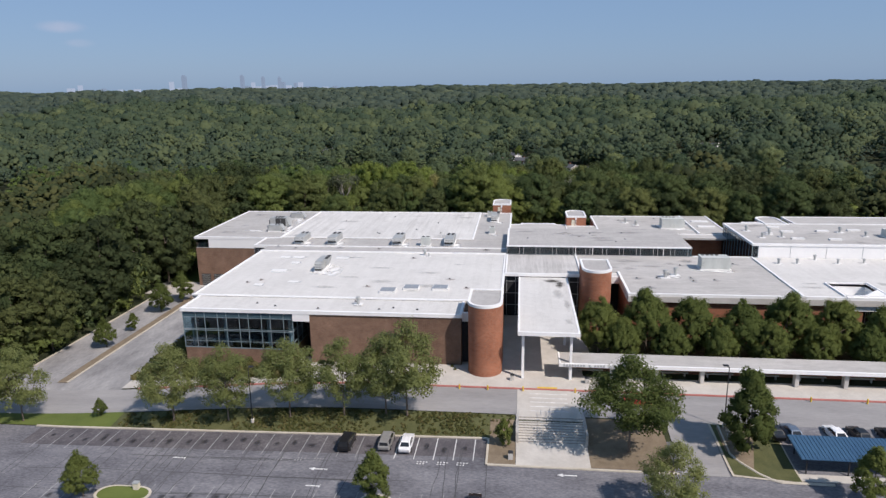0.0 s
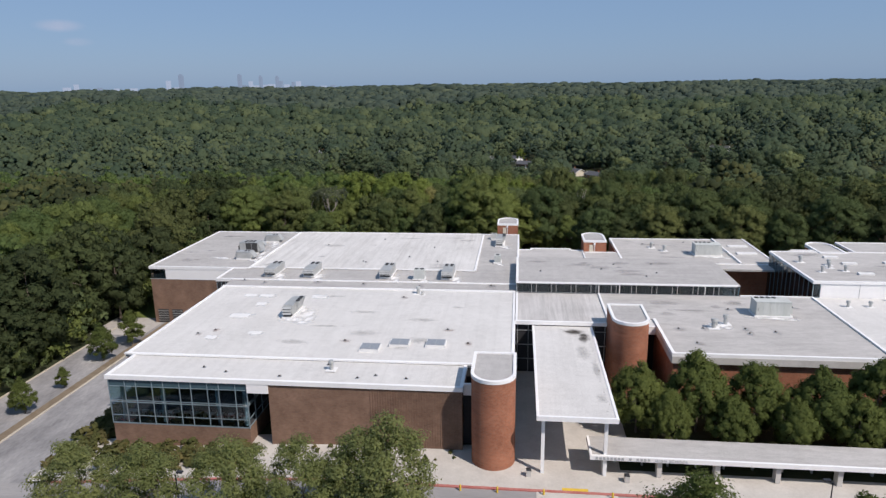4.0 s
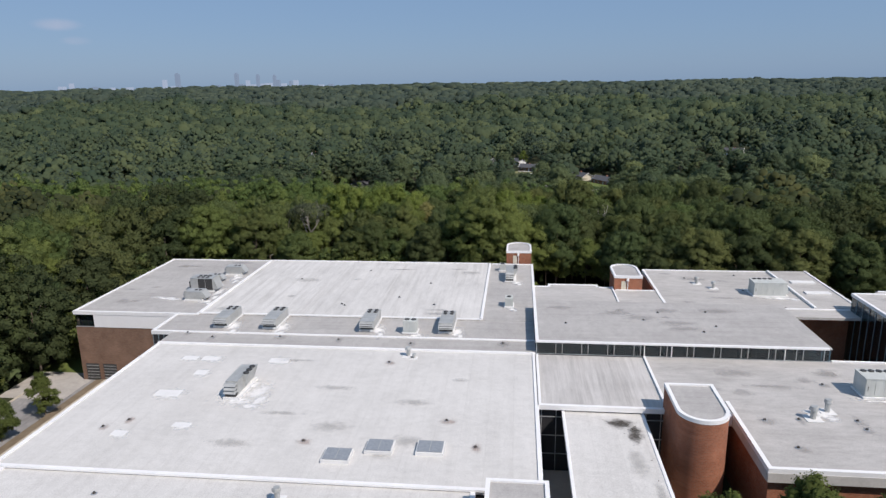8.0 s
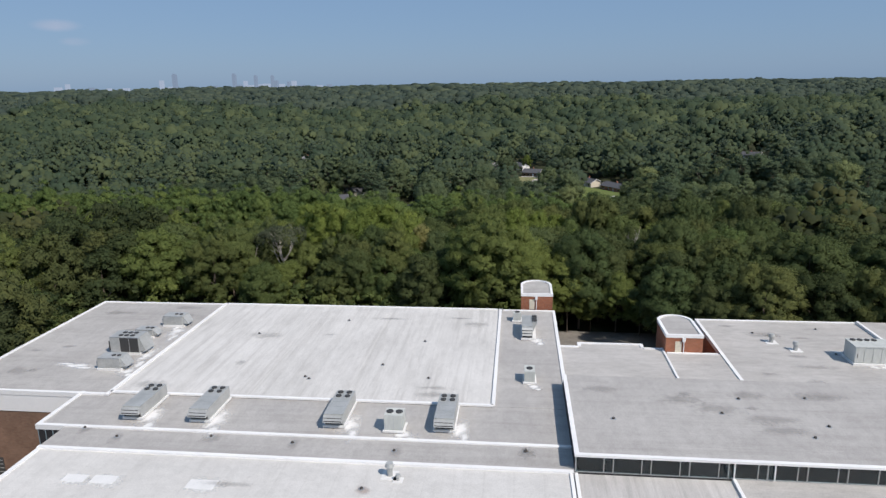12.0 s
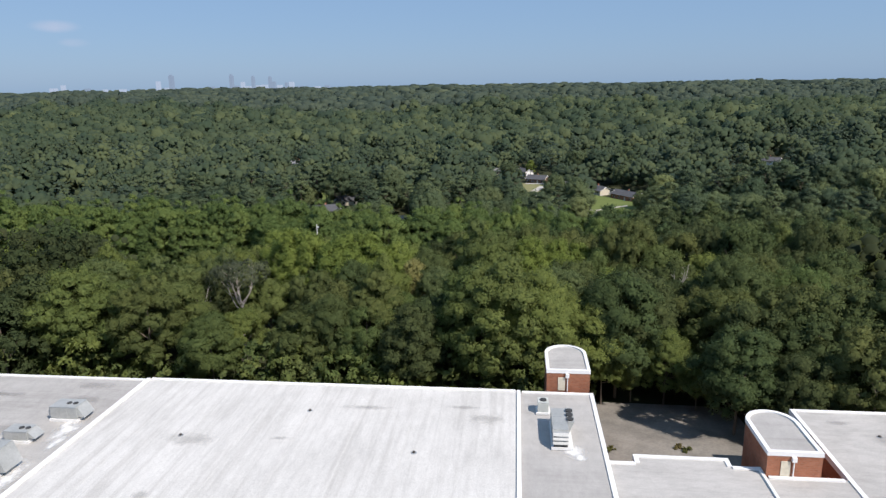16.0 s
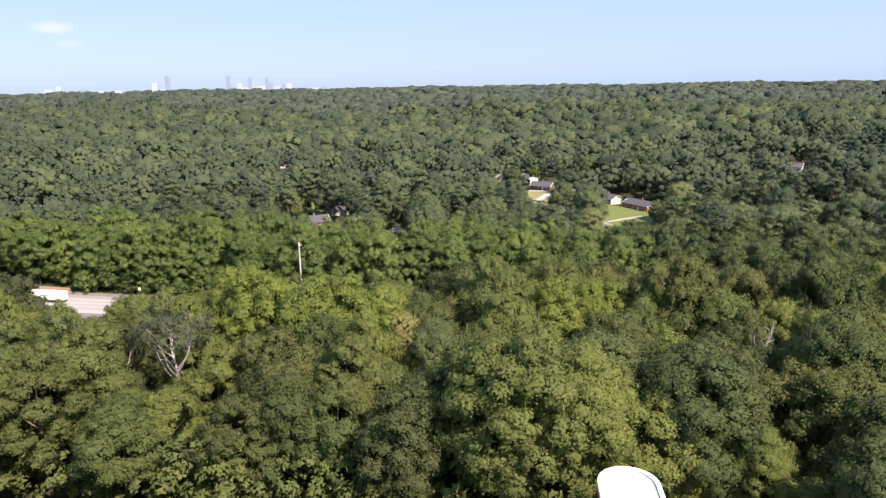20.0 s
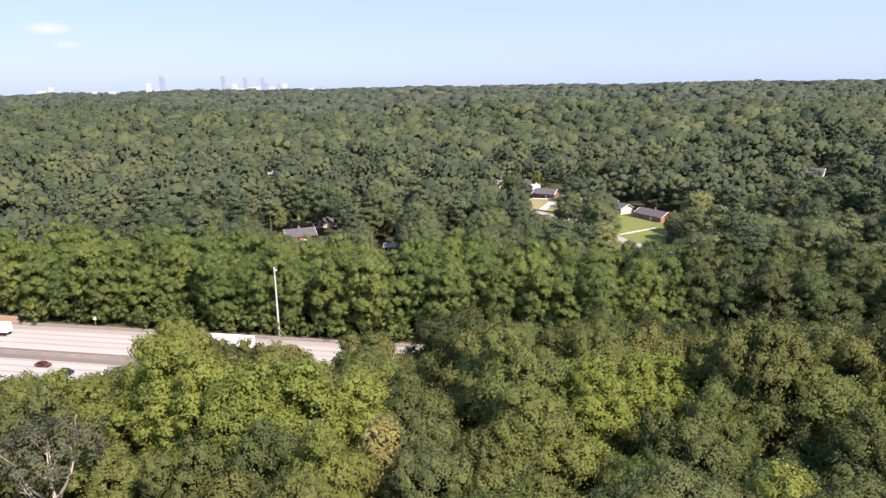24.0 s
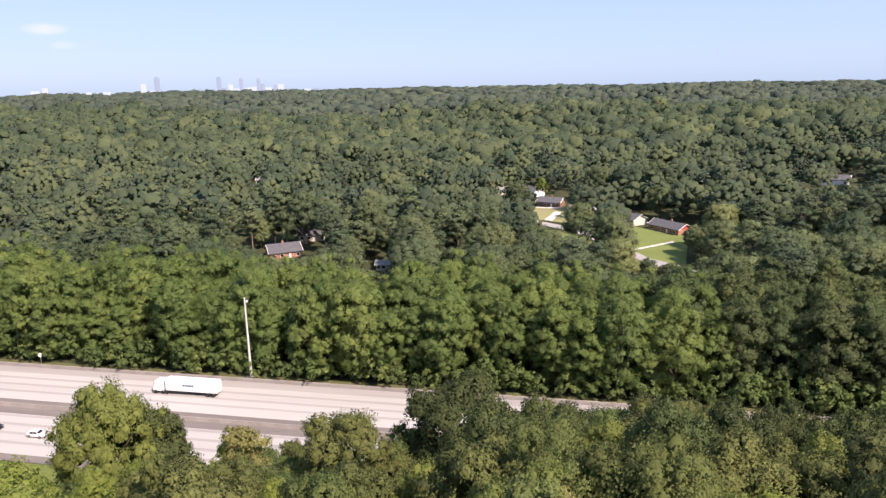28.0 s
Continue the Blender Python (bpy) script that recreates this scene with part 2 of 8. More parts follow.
def leaf_paint(name, stops, per_object=False, through_light=0.5, vary=0.6):
    """Foliage: each tree (by object, or by the tint that its wood gives it) has its own green, each leaf cluster differs a little."""
    m, t, b = nodes_of(name)
    geo = t.nodes.new("ShaderNodeNewGeometry")
    big = add(t, "ShaderNodeTexNoise", Scale=0.011, Detail=3.0)
    t.links.new(geo.outputs["Position"], big.inputs["Vector"])
    if per_object:
        src = t.nodes.new("ShaderNodeObjectInfo").outputs["Random"]
    else:
        own = t.nodes.new("ShaderNodeAttribute")
        own.attribute_name = "tint"
        src = own.outputs["Fac"]
    mx = t.nodes.new("ShaderNodeMath")
    mx.operation = "MULTIPLY_ADD"
    mx.inputs[1].default_value = 0.75
    t.links.new(src, mx.inputs[0])
    b2 = t.nodes.new("ShaderNodeMath")
    b2.operation = "MULTIPLY"
    b2.inputs[1].default_value = 0.34
    t.links.new(big.outputs["Fac"], b2.inputs[0])
    t.links.new(b2.outputs[0], mx.inputs[2])
    r = ramp_of(t, stops)
    t.links.new(mx.outputs[0], r.inputs[0])
    isl = ramp_of(t, [(0.0, (1 - 0.2 * vary, 1 - 0.19 * vary, 1 - 0.22 * vary)), (0.6, (1.0, 1.0, 1.0)), (1.0, (1 + 0.26 * vary, 1 + 0.22 * vary, 1 + 0.1 * vary))])
    t.links.new(geo.outputs["Random Per Island"], isl.inputs[0])
    mul = t.nodes.new("ShaderNodeMixRGB")
    mul.blend_type = "MULTIPLY"
    mul.inputs[0].default_value = 1.0
    t.links.new(r.outputs[0], mul.inputs[1])
    t.links.new(isl.outputs[0], mul.inputs[2])
    t.links.new(mul.outputs[0], b.inputs["Base Color"])
    b.inputs["Roughness"].default_value, b.inputs["Specular IOR Level"].default_value = 0.75, 0.1
    tr = t.nodes.new("ShaderNodeBsdfTranslucent")
    t.links.new(mul.outputs[0], tr.inputs["Color"])
    ms = t.nodes.new("ShaderNodeMixShader")
    ms.inputs[0].default_value = through_light
    t.links.new(b.outputs[0], ms.inputs[1])
    t.links.new(tr.outputs[0], ms.inputs[2])
    t.links.new(ms.outputs[0], t.nodes["Material Output"].inputs[0])
    return m


def stain_paint(name, colour, strength, rough=0.85):
    """A stain or coating that thins out raggedly towards its rim, so that what lies under it shows through."""
    m, t, b = nodes_of(name)
    co = t.nodes.new("ShaderNodeTexCoord")
    mid = add(t, "ShaderNodeMapping", Location=(-1, -1, 0), Scale=(2, 2, 0))
    t.links.new(co.outputs["Generated"], mid.inputs["Vector"])
    ln = t.nodes.new("ShaderNodeVectorMath")
    ln.operation = "LENGTH"
    t.links.new(mid.outputs[0], ln.inputs[0])
    pos = t.nodes.new("ShaderNodeNewGeometry")
    n = add(t, "ShaderNodeTexNoise", Scale=0.9, Detail=6.0, Roughness=0.7)
    t.links.new(pos.outputs["Position"], n.inputs["Vector"])
    s = t.nodes.new("ShaderNodeMath")
    s.operation = "MULTIPLY_ADD"
    s.inputs[1].default_value = 1.5
    t.links.new(n.outputs["Fac"], s.inputs[0])
    t.links.new(ln.outputs["Value"], s.inputs[2])
    f = t.nodes.new("ShaderNodeMapRange")
    f.interpolation_type = "SMOOTHSTEP"
    for key, v in (("From Min", 1.55), ("From Max", 0.85), ("To Min", 0.0), ("To Max", strength)):
        f.inputs[key].default_value = v
    t.links.new(s.outputs[0], f.inputs["Value"])
    b.inputs["Base Color"].default_value = (*colour, 1)
    b.inputs["Roughness"].default_value, b.inputs["Specular IOR Level"].default_value = rough, 0.2
    clear = t.nodes.new("ShaderNodeBsdfTransparent")
    mix = t.nodes.new("ShaderNodeMixShader")
    t.links.new(f.outputs[0], mix.inputs[0])
    t.links.new(clear.outputs[0], mix.inputs[1])
    t.links.new(b.outputs[0], mix.inputs[2])
    t.links.new(mix.outputs[0], t.nodes["Material Output"].inputs[0])
    return m


def glass_paint(name, tint, rough=0.02, coat=1.45):
    m, t, b = nodes_of(name)
    b.inputs["Base Color"].default_value = (*tint, 1)
    b.inputs["Roughness"].default_value = rough
    b.inputs["Transmission Weight"].default_value = 1.0
    b.inputs["IOR"].default_value = coat
    return m


GREENS = [(0.14, (0.077, 0.110, 0.047)), (0.28, (0.145, 0.172, 0.061)), (0.42, (0.119, 0.172, 0.063)), (0.56, (0.196, 0.236, 0.071)), (0.68, (0.134, 0.173, 0.078)), (0.8, (0.165, 0.208, 0.066)), (0.92, (0.204, 0.246, 0.074))]
# far greens carry distance haze: blue and grey mixed into the leaf colour
HAZED_GREENS = [(0.14, (0.062, 0.096, 0.06)), (0.28, (0.129, 0.173, 0.09)), (0.42, (0.083, 0.13, 0.079)), (0.56, (0.164, 0.21, 0.101)), (0.68, (0.072, 0.113, 0.075)), (0.8, (0.137, 0.187, 0.097)), (0.92, (0.202, 0.248, 0.112))]
M_leaf = leaf_paint("forest_leaves", GREENS, per_object=True, vary=0.95)
M_wood_leaf = leaf_paint("woodland_leaves", GREENS)
HAZED_GREENS = [(p, (r * 0.86, g * 0.84, b * 0.88)) for p, (r, g, b) in HAZED_GREENS]
M_far_leaf = leaf_paint("hazed_woodland_leaves", HAZED_GREENS, through_light=0.5, vary=0.3)
# lifted, flattened tones put still more haze into the farthest leaf colour
M_farther_leaf = leaf_paint("hazed_distant_leaves", [(p, (0.035 + r * 0.66, 0.045 + g * 0.66, 0.042 + b * 0.76)) for p, (r, g, b) in HAZED_GREENS], through_light=0.5, vary=0.3)
M_court_leaf = leaf_paint("maple_leaves", [(0.0, (0.098, 0.132, 0.042)), (0.5, (0.128, 0.160, 0.048)), (1.0, (0.158, 0.188, 0.056))], per_object=True)
M_lot_leaf = leaf_paint("elm_leaves", [(0.0, (0.20, 0.232, 0.09)), (0.5, (0.23, 0.262, 0.104)), (1.0, (0.265, 0.29, 0.118))], per_object=True, through_light=0.58, vary=0.9)
M_shrub = leaf_paint("shrub_leaves", [(0.0, (0.085, 0.10, 0.035)), (0.6, (0.14, 0.145, 0.055)), (1.0, (0.20, 0.165, 0.075))])
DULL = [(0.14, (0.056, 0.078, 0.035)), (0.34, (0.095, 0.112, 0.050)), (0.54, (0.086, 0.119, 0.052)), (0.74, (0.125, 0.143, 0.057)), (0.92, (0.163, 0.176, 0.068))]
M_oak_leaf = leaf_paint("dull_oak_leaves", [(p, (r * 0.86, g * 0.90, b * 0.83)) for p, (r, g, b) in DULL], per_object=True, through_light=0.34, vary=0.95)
# much darker copy of the oak greens, with the wood's shadow side painted in
M_shaded_oak_wood_leaf = leaf_paint("shaded_oak_woodland_leaves", [(p, (r * 0.58, g * 0.58, b * 0.6)) for p, (r, g, b) in DULL], through_light=0.34)
M_poplar_leaf = leaf_paint("poplar_leaves", [(0.14, (0.180, 0.238, 0.062)), (0.5, (0.214, 0.272, 0.070)), (0.92, (0.252, 0.306, 0.082))], per_object=True, through_light=0.5)
M_thicket_leaf = leaf_paint("thicket_leaves", [(0.14, (0.094, 0.146, 0.056)), (0.4, (0.138, 0.198, 0.070)), (0.6, (0.112, 0.168, 0.066)), (0.92, (0.190, 0.244, 0.082))])
M_verge_leaf = leaf_paint("roadside_leaves", [(0.14, (0.110, 0.166, 0.058)), (0.4, (0.158, 0.222, 0.072)), (0.6, (0.128, 0.188, 0.067)), (0.92, (0.208, 0.270, 0.084))], per_object=True)
M_verge_oak_leaf = leaf_paint("roadside_oak_leaves", [(p, (r * 0.84, g * 0.93, b * 0.92)) for p, (r, g, b) in DULL], per_object=True, through_light=0.34)
# brightened copy of the far greens, haze tint included
M_mid_leaf = leaf_paint("hazed_parkland_leaves", [(p, (r * 1.15, g * 1.14, b * 1.06)) for p, (r, g, b) in HAZED_GREENS], per_object=True, through_light=0.45, vary=0.4)
M_pine_leaf = leaf_paint("pine_needles", [(0.14, (0.066, 0.098, 0.062)), (0.5, (0.10, 0.138, 0.080)), (0.92, (0.150, 0.192, 0.096))], per_object=True, through_light=0.35, vary=0.4)
# oak greens darkened: the shade of the wood's edge is in the colour
M_shaded_edge_leaf = leaf_paint("shaded_edge_leaves", [(p, (r * 0.66, g * 0.7, b * 0.68)) for p, (r, g, b) in DULL], per_object=True, through_light=0.34)
M_grey_leaf = leaf_paint("thin_grey_leaves", [(0.0, (0.105, 0.124, 0.078)), (1.0, (0.150, 0.168, 0.108))], per_object=True)
M_tan_leaf = leaf_paint("yellowing_leaves", [(0.0, (0.225, 0.235, 0.088)), (1.0, (0.31, 0.295, 0.125))], per_object=True, vary=0.9)
# part of this blue stands for haze over the distant pines
M_far_pine = leaf_paint("hazed_pine_needles", [(0.14, (0.051, 0.078, 0.061)), (0.5, (0.077, 0.110, 0.079)), (0.92, (0.112, 0.148, 0.094))], through_light=0.4, vary=0.3)
M_elm_leaf = leaf_paint("dark_elm_leaves", [(0.0, (0.095, 0.125, 0.040)), (0.5, (0.118, 0.150, 0.046)), (1.0, (0.14, 0.17, 0.052))], per_object=True)
M_bark = surface("bark", [(0.3, (0.09, 0.07, 0.055)), (0.7, (0.22, 0.18, 0.145))], 0.8, 9.0, 0.95, 0.5, stretch=(1, 1, 0.25))
M_dead = surface("dead_wood", [(0.3, (0.30, 0.27, 0.24)), (0.7, (0.5, 0.46, 0.42))], 0.8, 7.0, 0.9, 0.4)
M_roof = roof_paint("white_roof_sheet", (0.515, 0.506, 0.485), (0.575, 0.564, 0.540), (0.625, 0.613, 0.588), (0.7, 1.1, 1))
M_roof_sheet = roof_paint("brushed_white_roof_sheet", (0.50, 0.49, 0.471), (0.57, 0.559, 0.536), (0.63, 0.618, 0.594), (1.1, 0.3, 1), (1.0, 0.035, 1), worn=1.1)
M_roof_grey = roof_paint("grey_roof_sheet", (0.345, 0.333, 0.319), (0.395, 0.382, 0.366), (0.447, 0.434, 0.416), (0.9, 0.45, 1), (0.06, 0.8, 1), 1, 0.8)
M_roof_low = roof_paint("dusty_roof_sheet", (0.36, 0.348, 0.331), (0.425, 0.411, 0.392), (0.487, 0.471, 0.450), (0.5, 1.2, 1), (0.12, 0.5, 1), 1, 0.8)
M_roof_drip = roof_paint("drip_streaked_roof_sheet", (0.34, 0.328, 0.311), (0.46, 0.445, 0.426), (0.56, 0.544, 0.522), (1.3, 0.07, 1), worn=0.9)
M_coping = surface("white_coping", [(0.3, (0.70, 0.70, 0.70)), (0.7, (0.84, 0.84, 0.83))], 0.2, 3.0, 0.6, 0.1)
M_white = surface("white_panel", [(0.3, (0.72, 0.72, 0.72)), (0.7, (0.82, 0.82, 0.81))], 0.15, 2.5, 0.6, 0.05)
M_concrete_band = surface("concrete_fascia", [(0.3, (0.40, 0.385, 0.36)), (0.7, (0.56, 0.54, 0.51))], 0.35, 3.0, 0.85, 0.2)
M_brick_brown = brick_paint("brown_brick", (0.245, 0.155, 0.112), (0.205, 0.128, 0.092), (0.20, 0.15, 0.12))
M_brick_red = brick_paint("red_brick", (0.375, 0.155, 0.092), (0.305, 0.122, 0.072), (0.30, 0.20, 0.15))
# these two put the shade of rooms and recesses into the colour
M_dark = plain("dark_shade_glass_and_lid", (0.025, 0.026, 0.03), 0.8)
M_room = plain("room_shade_grey", (0.05, 0.052, 0.058), 0.8)
M_glass = glass_paint("blue_grey_glass", (0.27, 0.43, 0.52), coat=1.6)
M_spandrel = plain("teal_spandrel_glass", (0.055, 0.10, 0.125), 0.12, 0.0, 0.6)
M_mullion = plain("pale_blue_aluminium", (0.20, 0.265, 0.30), 0.5, 0.1)
M_mullion_grey = plain("grey_aluminium", (0.42, 0.44, 0.45), 0.45, 0.4)
M_column = plain("pale_column_paint", (0.42, 0.47, 0.48), 0.6)
M_steel = surface("galvanised_sheet", [(0.3, (0.34, 0.35, 0.34)), (0.7, (0.52, 0.53, 0.52))], 0.5, 4.0, 0.5, 0.05, metal=0.3)
M_unit_green = surface("weathered_green_sheet", [(0.3, (0.40, 0.42, 0.40)), (0.7, (0.58, 0.60, 0.575))], 0.5, 3.0, 0.6, 0.05, stretch=(1, 1, 0.2))
M_louvre = plain("dark_grille", (0.05, 0.05, 0.05), 0.6)
M_pad = surface("bright_roof_coating", [(0.3, (0.62, 0.62, 0.61)), (0.7, (0.76, 0.76, 0.75))], 0.8, 4.0, 0.7, 0.1)
M_hatch = plain("grey_hatch_lid", (0.30, 0.325, 0.35), 0.5, 0.2)
M_black_pipe = plain("rusty_drain", (0.06, 0.055, 0.05), 0.8)
M_asphalt = surface("lot_asphalt", [(0.34, (0.080, 0.079, 0.090)), (0.5, (0.150, 0.149, 0.163)), (0.66, (0.244, 0.242, 0.254))], 0.16, 2.6, 0.9, 0.4, stretch=(0.7, 1.5, 1), grain=0.5)
M_bay_asphalt = surface("dark_sealed_bay_asphalt", [(0.34, (0.060, 0.056, 0.062)), (0.5, (0.098, 0.091, 0.098)), (0.66, (0.165, 0.154, 0.158))], 0.3, 3.0, 0.9, 0.4, grain=0.5)
M_drive = surface("worn_drive_asphalt", [(0.3, (0.205, 0.200, 0.200)), (0.7, (0.33, 0.32, 0.313))], 0.16, 2.0, 0.9, 0.3, stretch=(0.4, 1.5, 1))
M_side_asphalt = surface("patched_service_road_asphalt", [(0.34, (0.175, 0.172, 0.174)), (0.5, (0.262, 0.257, 0.257)), (0.66, (0.36, 0.352, 0.345))], 0.22, 2.0, 0.9, 0.3, stretch=(1.2, 0.5, 1))
M_yard = surface("gritty_yard_paving", [(0.35, (0.15, 0.14, 0.125)), (0.65, (0.29, 0.27, 0.24))], 0.22, 2.5, 0.95, 0.4)
M_oil = stain_paint("oil_stain", (0.04, 0.04, 0.044), 0.6)
M_dirt = stain_paint("silt_stain", (0.30, 0.29, 0.275), 0.28)
M_rust = stain_paint("rust_stain", (0.38, 0.28, 0.235), 0.4)
M_splash = stain_paint("thin_roof_coating", (0.74, 0.74, 0.73), 0.95, 0.7)
M_soot = stain_paint("soot_and_leaf_mould", (0.075, 0.068, 0.06), 0.85)
M_crack = plain("crack_filler", (0.07, 0.07, 0.074), 0.8)
M_concrete = surface("pale_concrete", [(0.3, (0.40, 0.375, 0.34)), (0.7, (0.56, 0.535, 0.49))], 0.3, 3.0, 0.9, 0.2)
M_step = surface("step_concrete", [(0.3, (0.33, 0.31, 0.285)), (0.7, (0.47, 0.45, 0.42))], 0.5, 3.0, 0.9, 0.2)
M_kerb = surface("kerb_concrete", [(0.3, (0.40, 0.36, 0.29)), (0.7, (0.55, 0.50, 0.42))], 0.5, 3.0, 0.9, 0.2)
M_kerb_red = surface("faded_red_kerb_paint", [(0.3, (0.34, 0.10, 0.085)), (0.7, (0.46, 0.20, 0.17))], 0.5, 3.0, 0.85, 0.1)
M_line = surface("worn_road_paint", [(0.35, (0.42, 0.42, 0.42)), (0.6, (0.72, 0.72, 0.70))], 1.2, 6.0, 0.8, 0.0)
M_line_worn = surface("almost_gone_road_paint", [(0.35, (0.13, 0.13, 0.135)), (0.6, (0.34, 0.34, 0.34))], 1.2, 6.0, 0.8, 0.0)
M_yellow = plain("yellow_paint", (0.62, 0.42, 0.05), 0.6)
M_mulch = surface("pine_straw_mulch", [(0.3, (0.13, 0.10, 0.068)), (0.7, (0.25, 0.20, 0.14))], 0.6, 5.0, 0.95, 0.5)
M_earth = surface("bare_red_earth", [(0.3, (0.21, 0.14, 0.09)), (0.7, (0.31, 0.225, 0.15))], 0.3, 3.0, 0.95, 0.4)
M_grass = surface("lawn_grass", [(0.3, (0.075, 0.105, 0.022)), (0.7, (0.13, 0.16, 0.04))], 0.25, 6.0, 0.95, 0.5)
M_ivy = surface("olive_ground_cover", [(0.3, (0.048, 0.058, 0.022)), (0.7, (0.115, 0.115, 0.048))], 0.5, 5.0, 0.95, 0.6)
M_far_lawn = surface("watered_lawn", [(0.3, (0.095, 0.13, 0.036)), (0.7, (0.145, 0.18, 0.05))], 0.12, 2.0, 0.95, 0.3)
M_dry_lawn = surface("dry_lawn", [(0.3, (0.16, 0.165, 0.07)), (0.7, (0.25, 0.24, 0.12))], 0.12, 2.0, 0.95, 0.3)
M_floor = surface("forest_floor", [(0.3, (0.022, 0.030, 0.012)), (0.7, (0.05, 0.055, 0.024))], 0.05, 0.8, 0.95, 0.4)
M_hwy = surface("worn_highway_concrete", [(0.3, (0.285, 0.283, 0.27)), (0.7, (0.37, 0.368, 0.352))], 0.12, 1.5, 0.9, 0.15, stretch=(0.04, 1, 1))
M_hwy_dark = surface("wheel_track_concrete", [(0.3, (0.225, 0.216, 0.207)), (0.7, (0.30, 0.29, 0.28))], 0.12, 1.5, 0.9, 0.15, stretch=(0.04, 1, 1))
M_shoulder = surface("shoulder_asphalt", [(0.3, (0.11, 0.10, 0.095)), (0.7, (0.17, 0.155, 0.145))], 0.2, 2.0, 0.9, 0.2, stretch=(0.1, 1, 1))
M_barrier = surface("barrier_concrete", [(0.3, (0.19, 0.175, 0.16)), (0.7, (0.28, 0.26, 0.24))], 0.3, 2.0, 0.9, 0.2)
M_pole = plain("pale_galvanised_pole", (0.60, 0.61, 0.60), 0.45, 0.2)
M_black = plain("black_paint", (0.03, 0.03, 0.033), 0.5)
M_blue_roof = surface("blue_ribbed_metal_roof", [(0.3, (0.035, 0.085, 0.16)), (0.7, (0.055, 0.125, 0.21))], 0.4, 3.0, 0.45, 0.05, metal=0.2)
M_tyre = plain("tyre_rubber", (0.025, 0.025, 0.026), 0.9)
M_rim = plain("alloy_rim", (0.4, 0.4, 0.41), 0.35, 0.7)
M_carglass = plain("tinted_car_glass", (0.02, 0.023, 0.027), 0.08, 0.0, 0.7)
M_lamp_red = plain("red_tail_lamp", (0.4, 0.02, 0.02), 0.3)
M_lamp_clear = plain("clear_head_lamp", (0.7, 0.7, 0.7), 0.2)
M_shingle = surface("dark_grey_shingles", [(0.3, (0.06, 0.062, 0.07)), (0.7, (0.11, 0.113, 0.123))], 0.6, 5.0, 0.9, 0.4)
M_shingle_pale = surface("pale_grey_shingles", [(0.3, (0.17, 0.175, 0.185)), (0.7, (0.26, 0.265, 0.28))], 0.6, 5.0, 0.9, 0.4)
M_house_red = plain("red_painted_gable", (0.40, 0.07, 0.06), 0.7)
M_house_brick = brick_paint("house_brick", (0.42, 0.19, 0.12), (0.36, 0.15, 0.10), (0.4, 0.33, 0.28))
M_cream = plain("cream_siding", (0.62, 0.57, 0.46), 0.8)


# ---- mesh helpers ----
class Geo:
    """Corners and faces of one mesh, in world metres."""

    def __init__(self):
        self.v, self.f = [], []

    def box(self, x0, y0, z0, x1, y1, z1):
        n = len(self.v)
        self.v += [(x0, y0, z0), (x1, y0, z0), (x1, y1, z0), (x0, y1, z0), (x0, y0, z1), (x1, y0, z1), (x1, y1, z1), (x0, y1, z1)]
        self.f += [tuple(n + k for k in q) for q in ((3, 2, 1, 0), (4, 5, 6, 7), (0, 1, 5, 4), (1, 2, 6, 5), (2, 3, 7, 6), (3, 0, 4, 7))]
        return self

    def prism(self, poly, z0, z1, top=None):
        """An upright prism over a plan outline (anticlockwise); top: another outline for the upper end."""
        n, k = len(self.v), len(poly)
        up = top or poly
        self.v += [(x, y, z0) for x, y in poly] + [(x, y, z1) for x, y in up]
        self.f += [tuple(n + i for i in reversed(range(k))), tuple(n + k + i for i in range(k))]
        self.f += [(n + i, n + (i + 1) % k, n + k + (i + 1) % k, n + k + i) for i in range(k)]
        return self

    def ring(self, poly, inner, z0, z1):
        """A hollow prism between two outlines with equally many corners."""
        n, k = len(self.v), len(poly)
        for z in (z0, z1):
            self.v += [(x, y, z) for x, y in poly] + [(x, y, z) for x, y in inner]
        for i in range(k):
            j = (i + 1) % k
            self.f += [(n + i, n + j, n + 2 * k + j, n + 2 * k + i), (n + k + j, n + k + i, n + 3 * k + i, n + 3 * k + j),
                       (n + 2 * k + i, n + 2 * k + j, n + 3 * k + j, n + 3 * k + i), (n + i, n + k + i, n + k + j, n + j)]
        return self

    def tube(self, p, q, r0, r1=None, n=8):
        p, q = Vector(p), Vector(q)
        r1 = r0 if r1 is None else r1
        d = (q - p).normalized()
        a = d.cross(Vector((0, 0, 1)) if abs(d.z) < 0.9 else Vector((1, 0, 0))).normalized()
        b = d.cross(a)
        k = len(self.v)
        for c, r in ((p, r0), (q, r1)):
            self.v += [tuple(c + (a * math.cos(w) + b * math.sin(w)) * r) for w in (2 * math.pi * i / n for i in range(n))]
        self.f += [(k + i, k + (i + 1) % n, k + n + (i + 1) % n, k + n + i) for i in range(n)]
        self.f += [tuple(k + i for i in reversed(range(n))), tuple(k + n + i for i in range(n))]
        return self

    def sheet(self, pts):
        n = len(self.v)
        self.v += [tuple(p) for p in pts]
        self.f.append(tuple(range(n, n + len(pts))))
        return self


BASE = {}


def raw_mesh(name, verts, quads):
    me = bpy.data.meshes.new(name)
    me.vertices.add(len(verts))
    me.vertices.foreach_set("co", np.ascontiguousarray(verts, np.float32).ravel())
    k = quads.shape[1]
    me.loops.add(quads.size)
    me.loops.foreach_set("vertex_index", np.ascontiguousarray(quads, np.int32).ravel())
    me.polygons.add(len(quads))
    me.polygons.foreach_set("loop_start", np.arange(0, quads.size, k, dtype=np.int32))
    me.update(calc_edges=True)
    return me


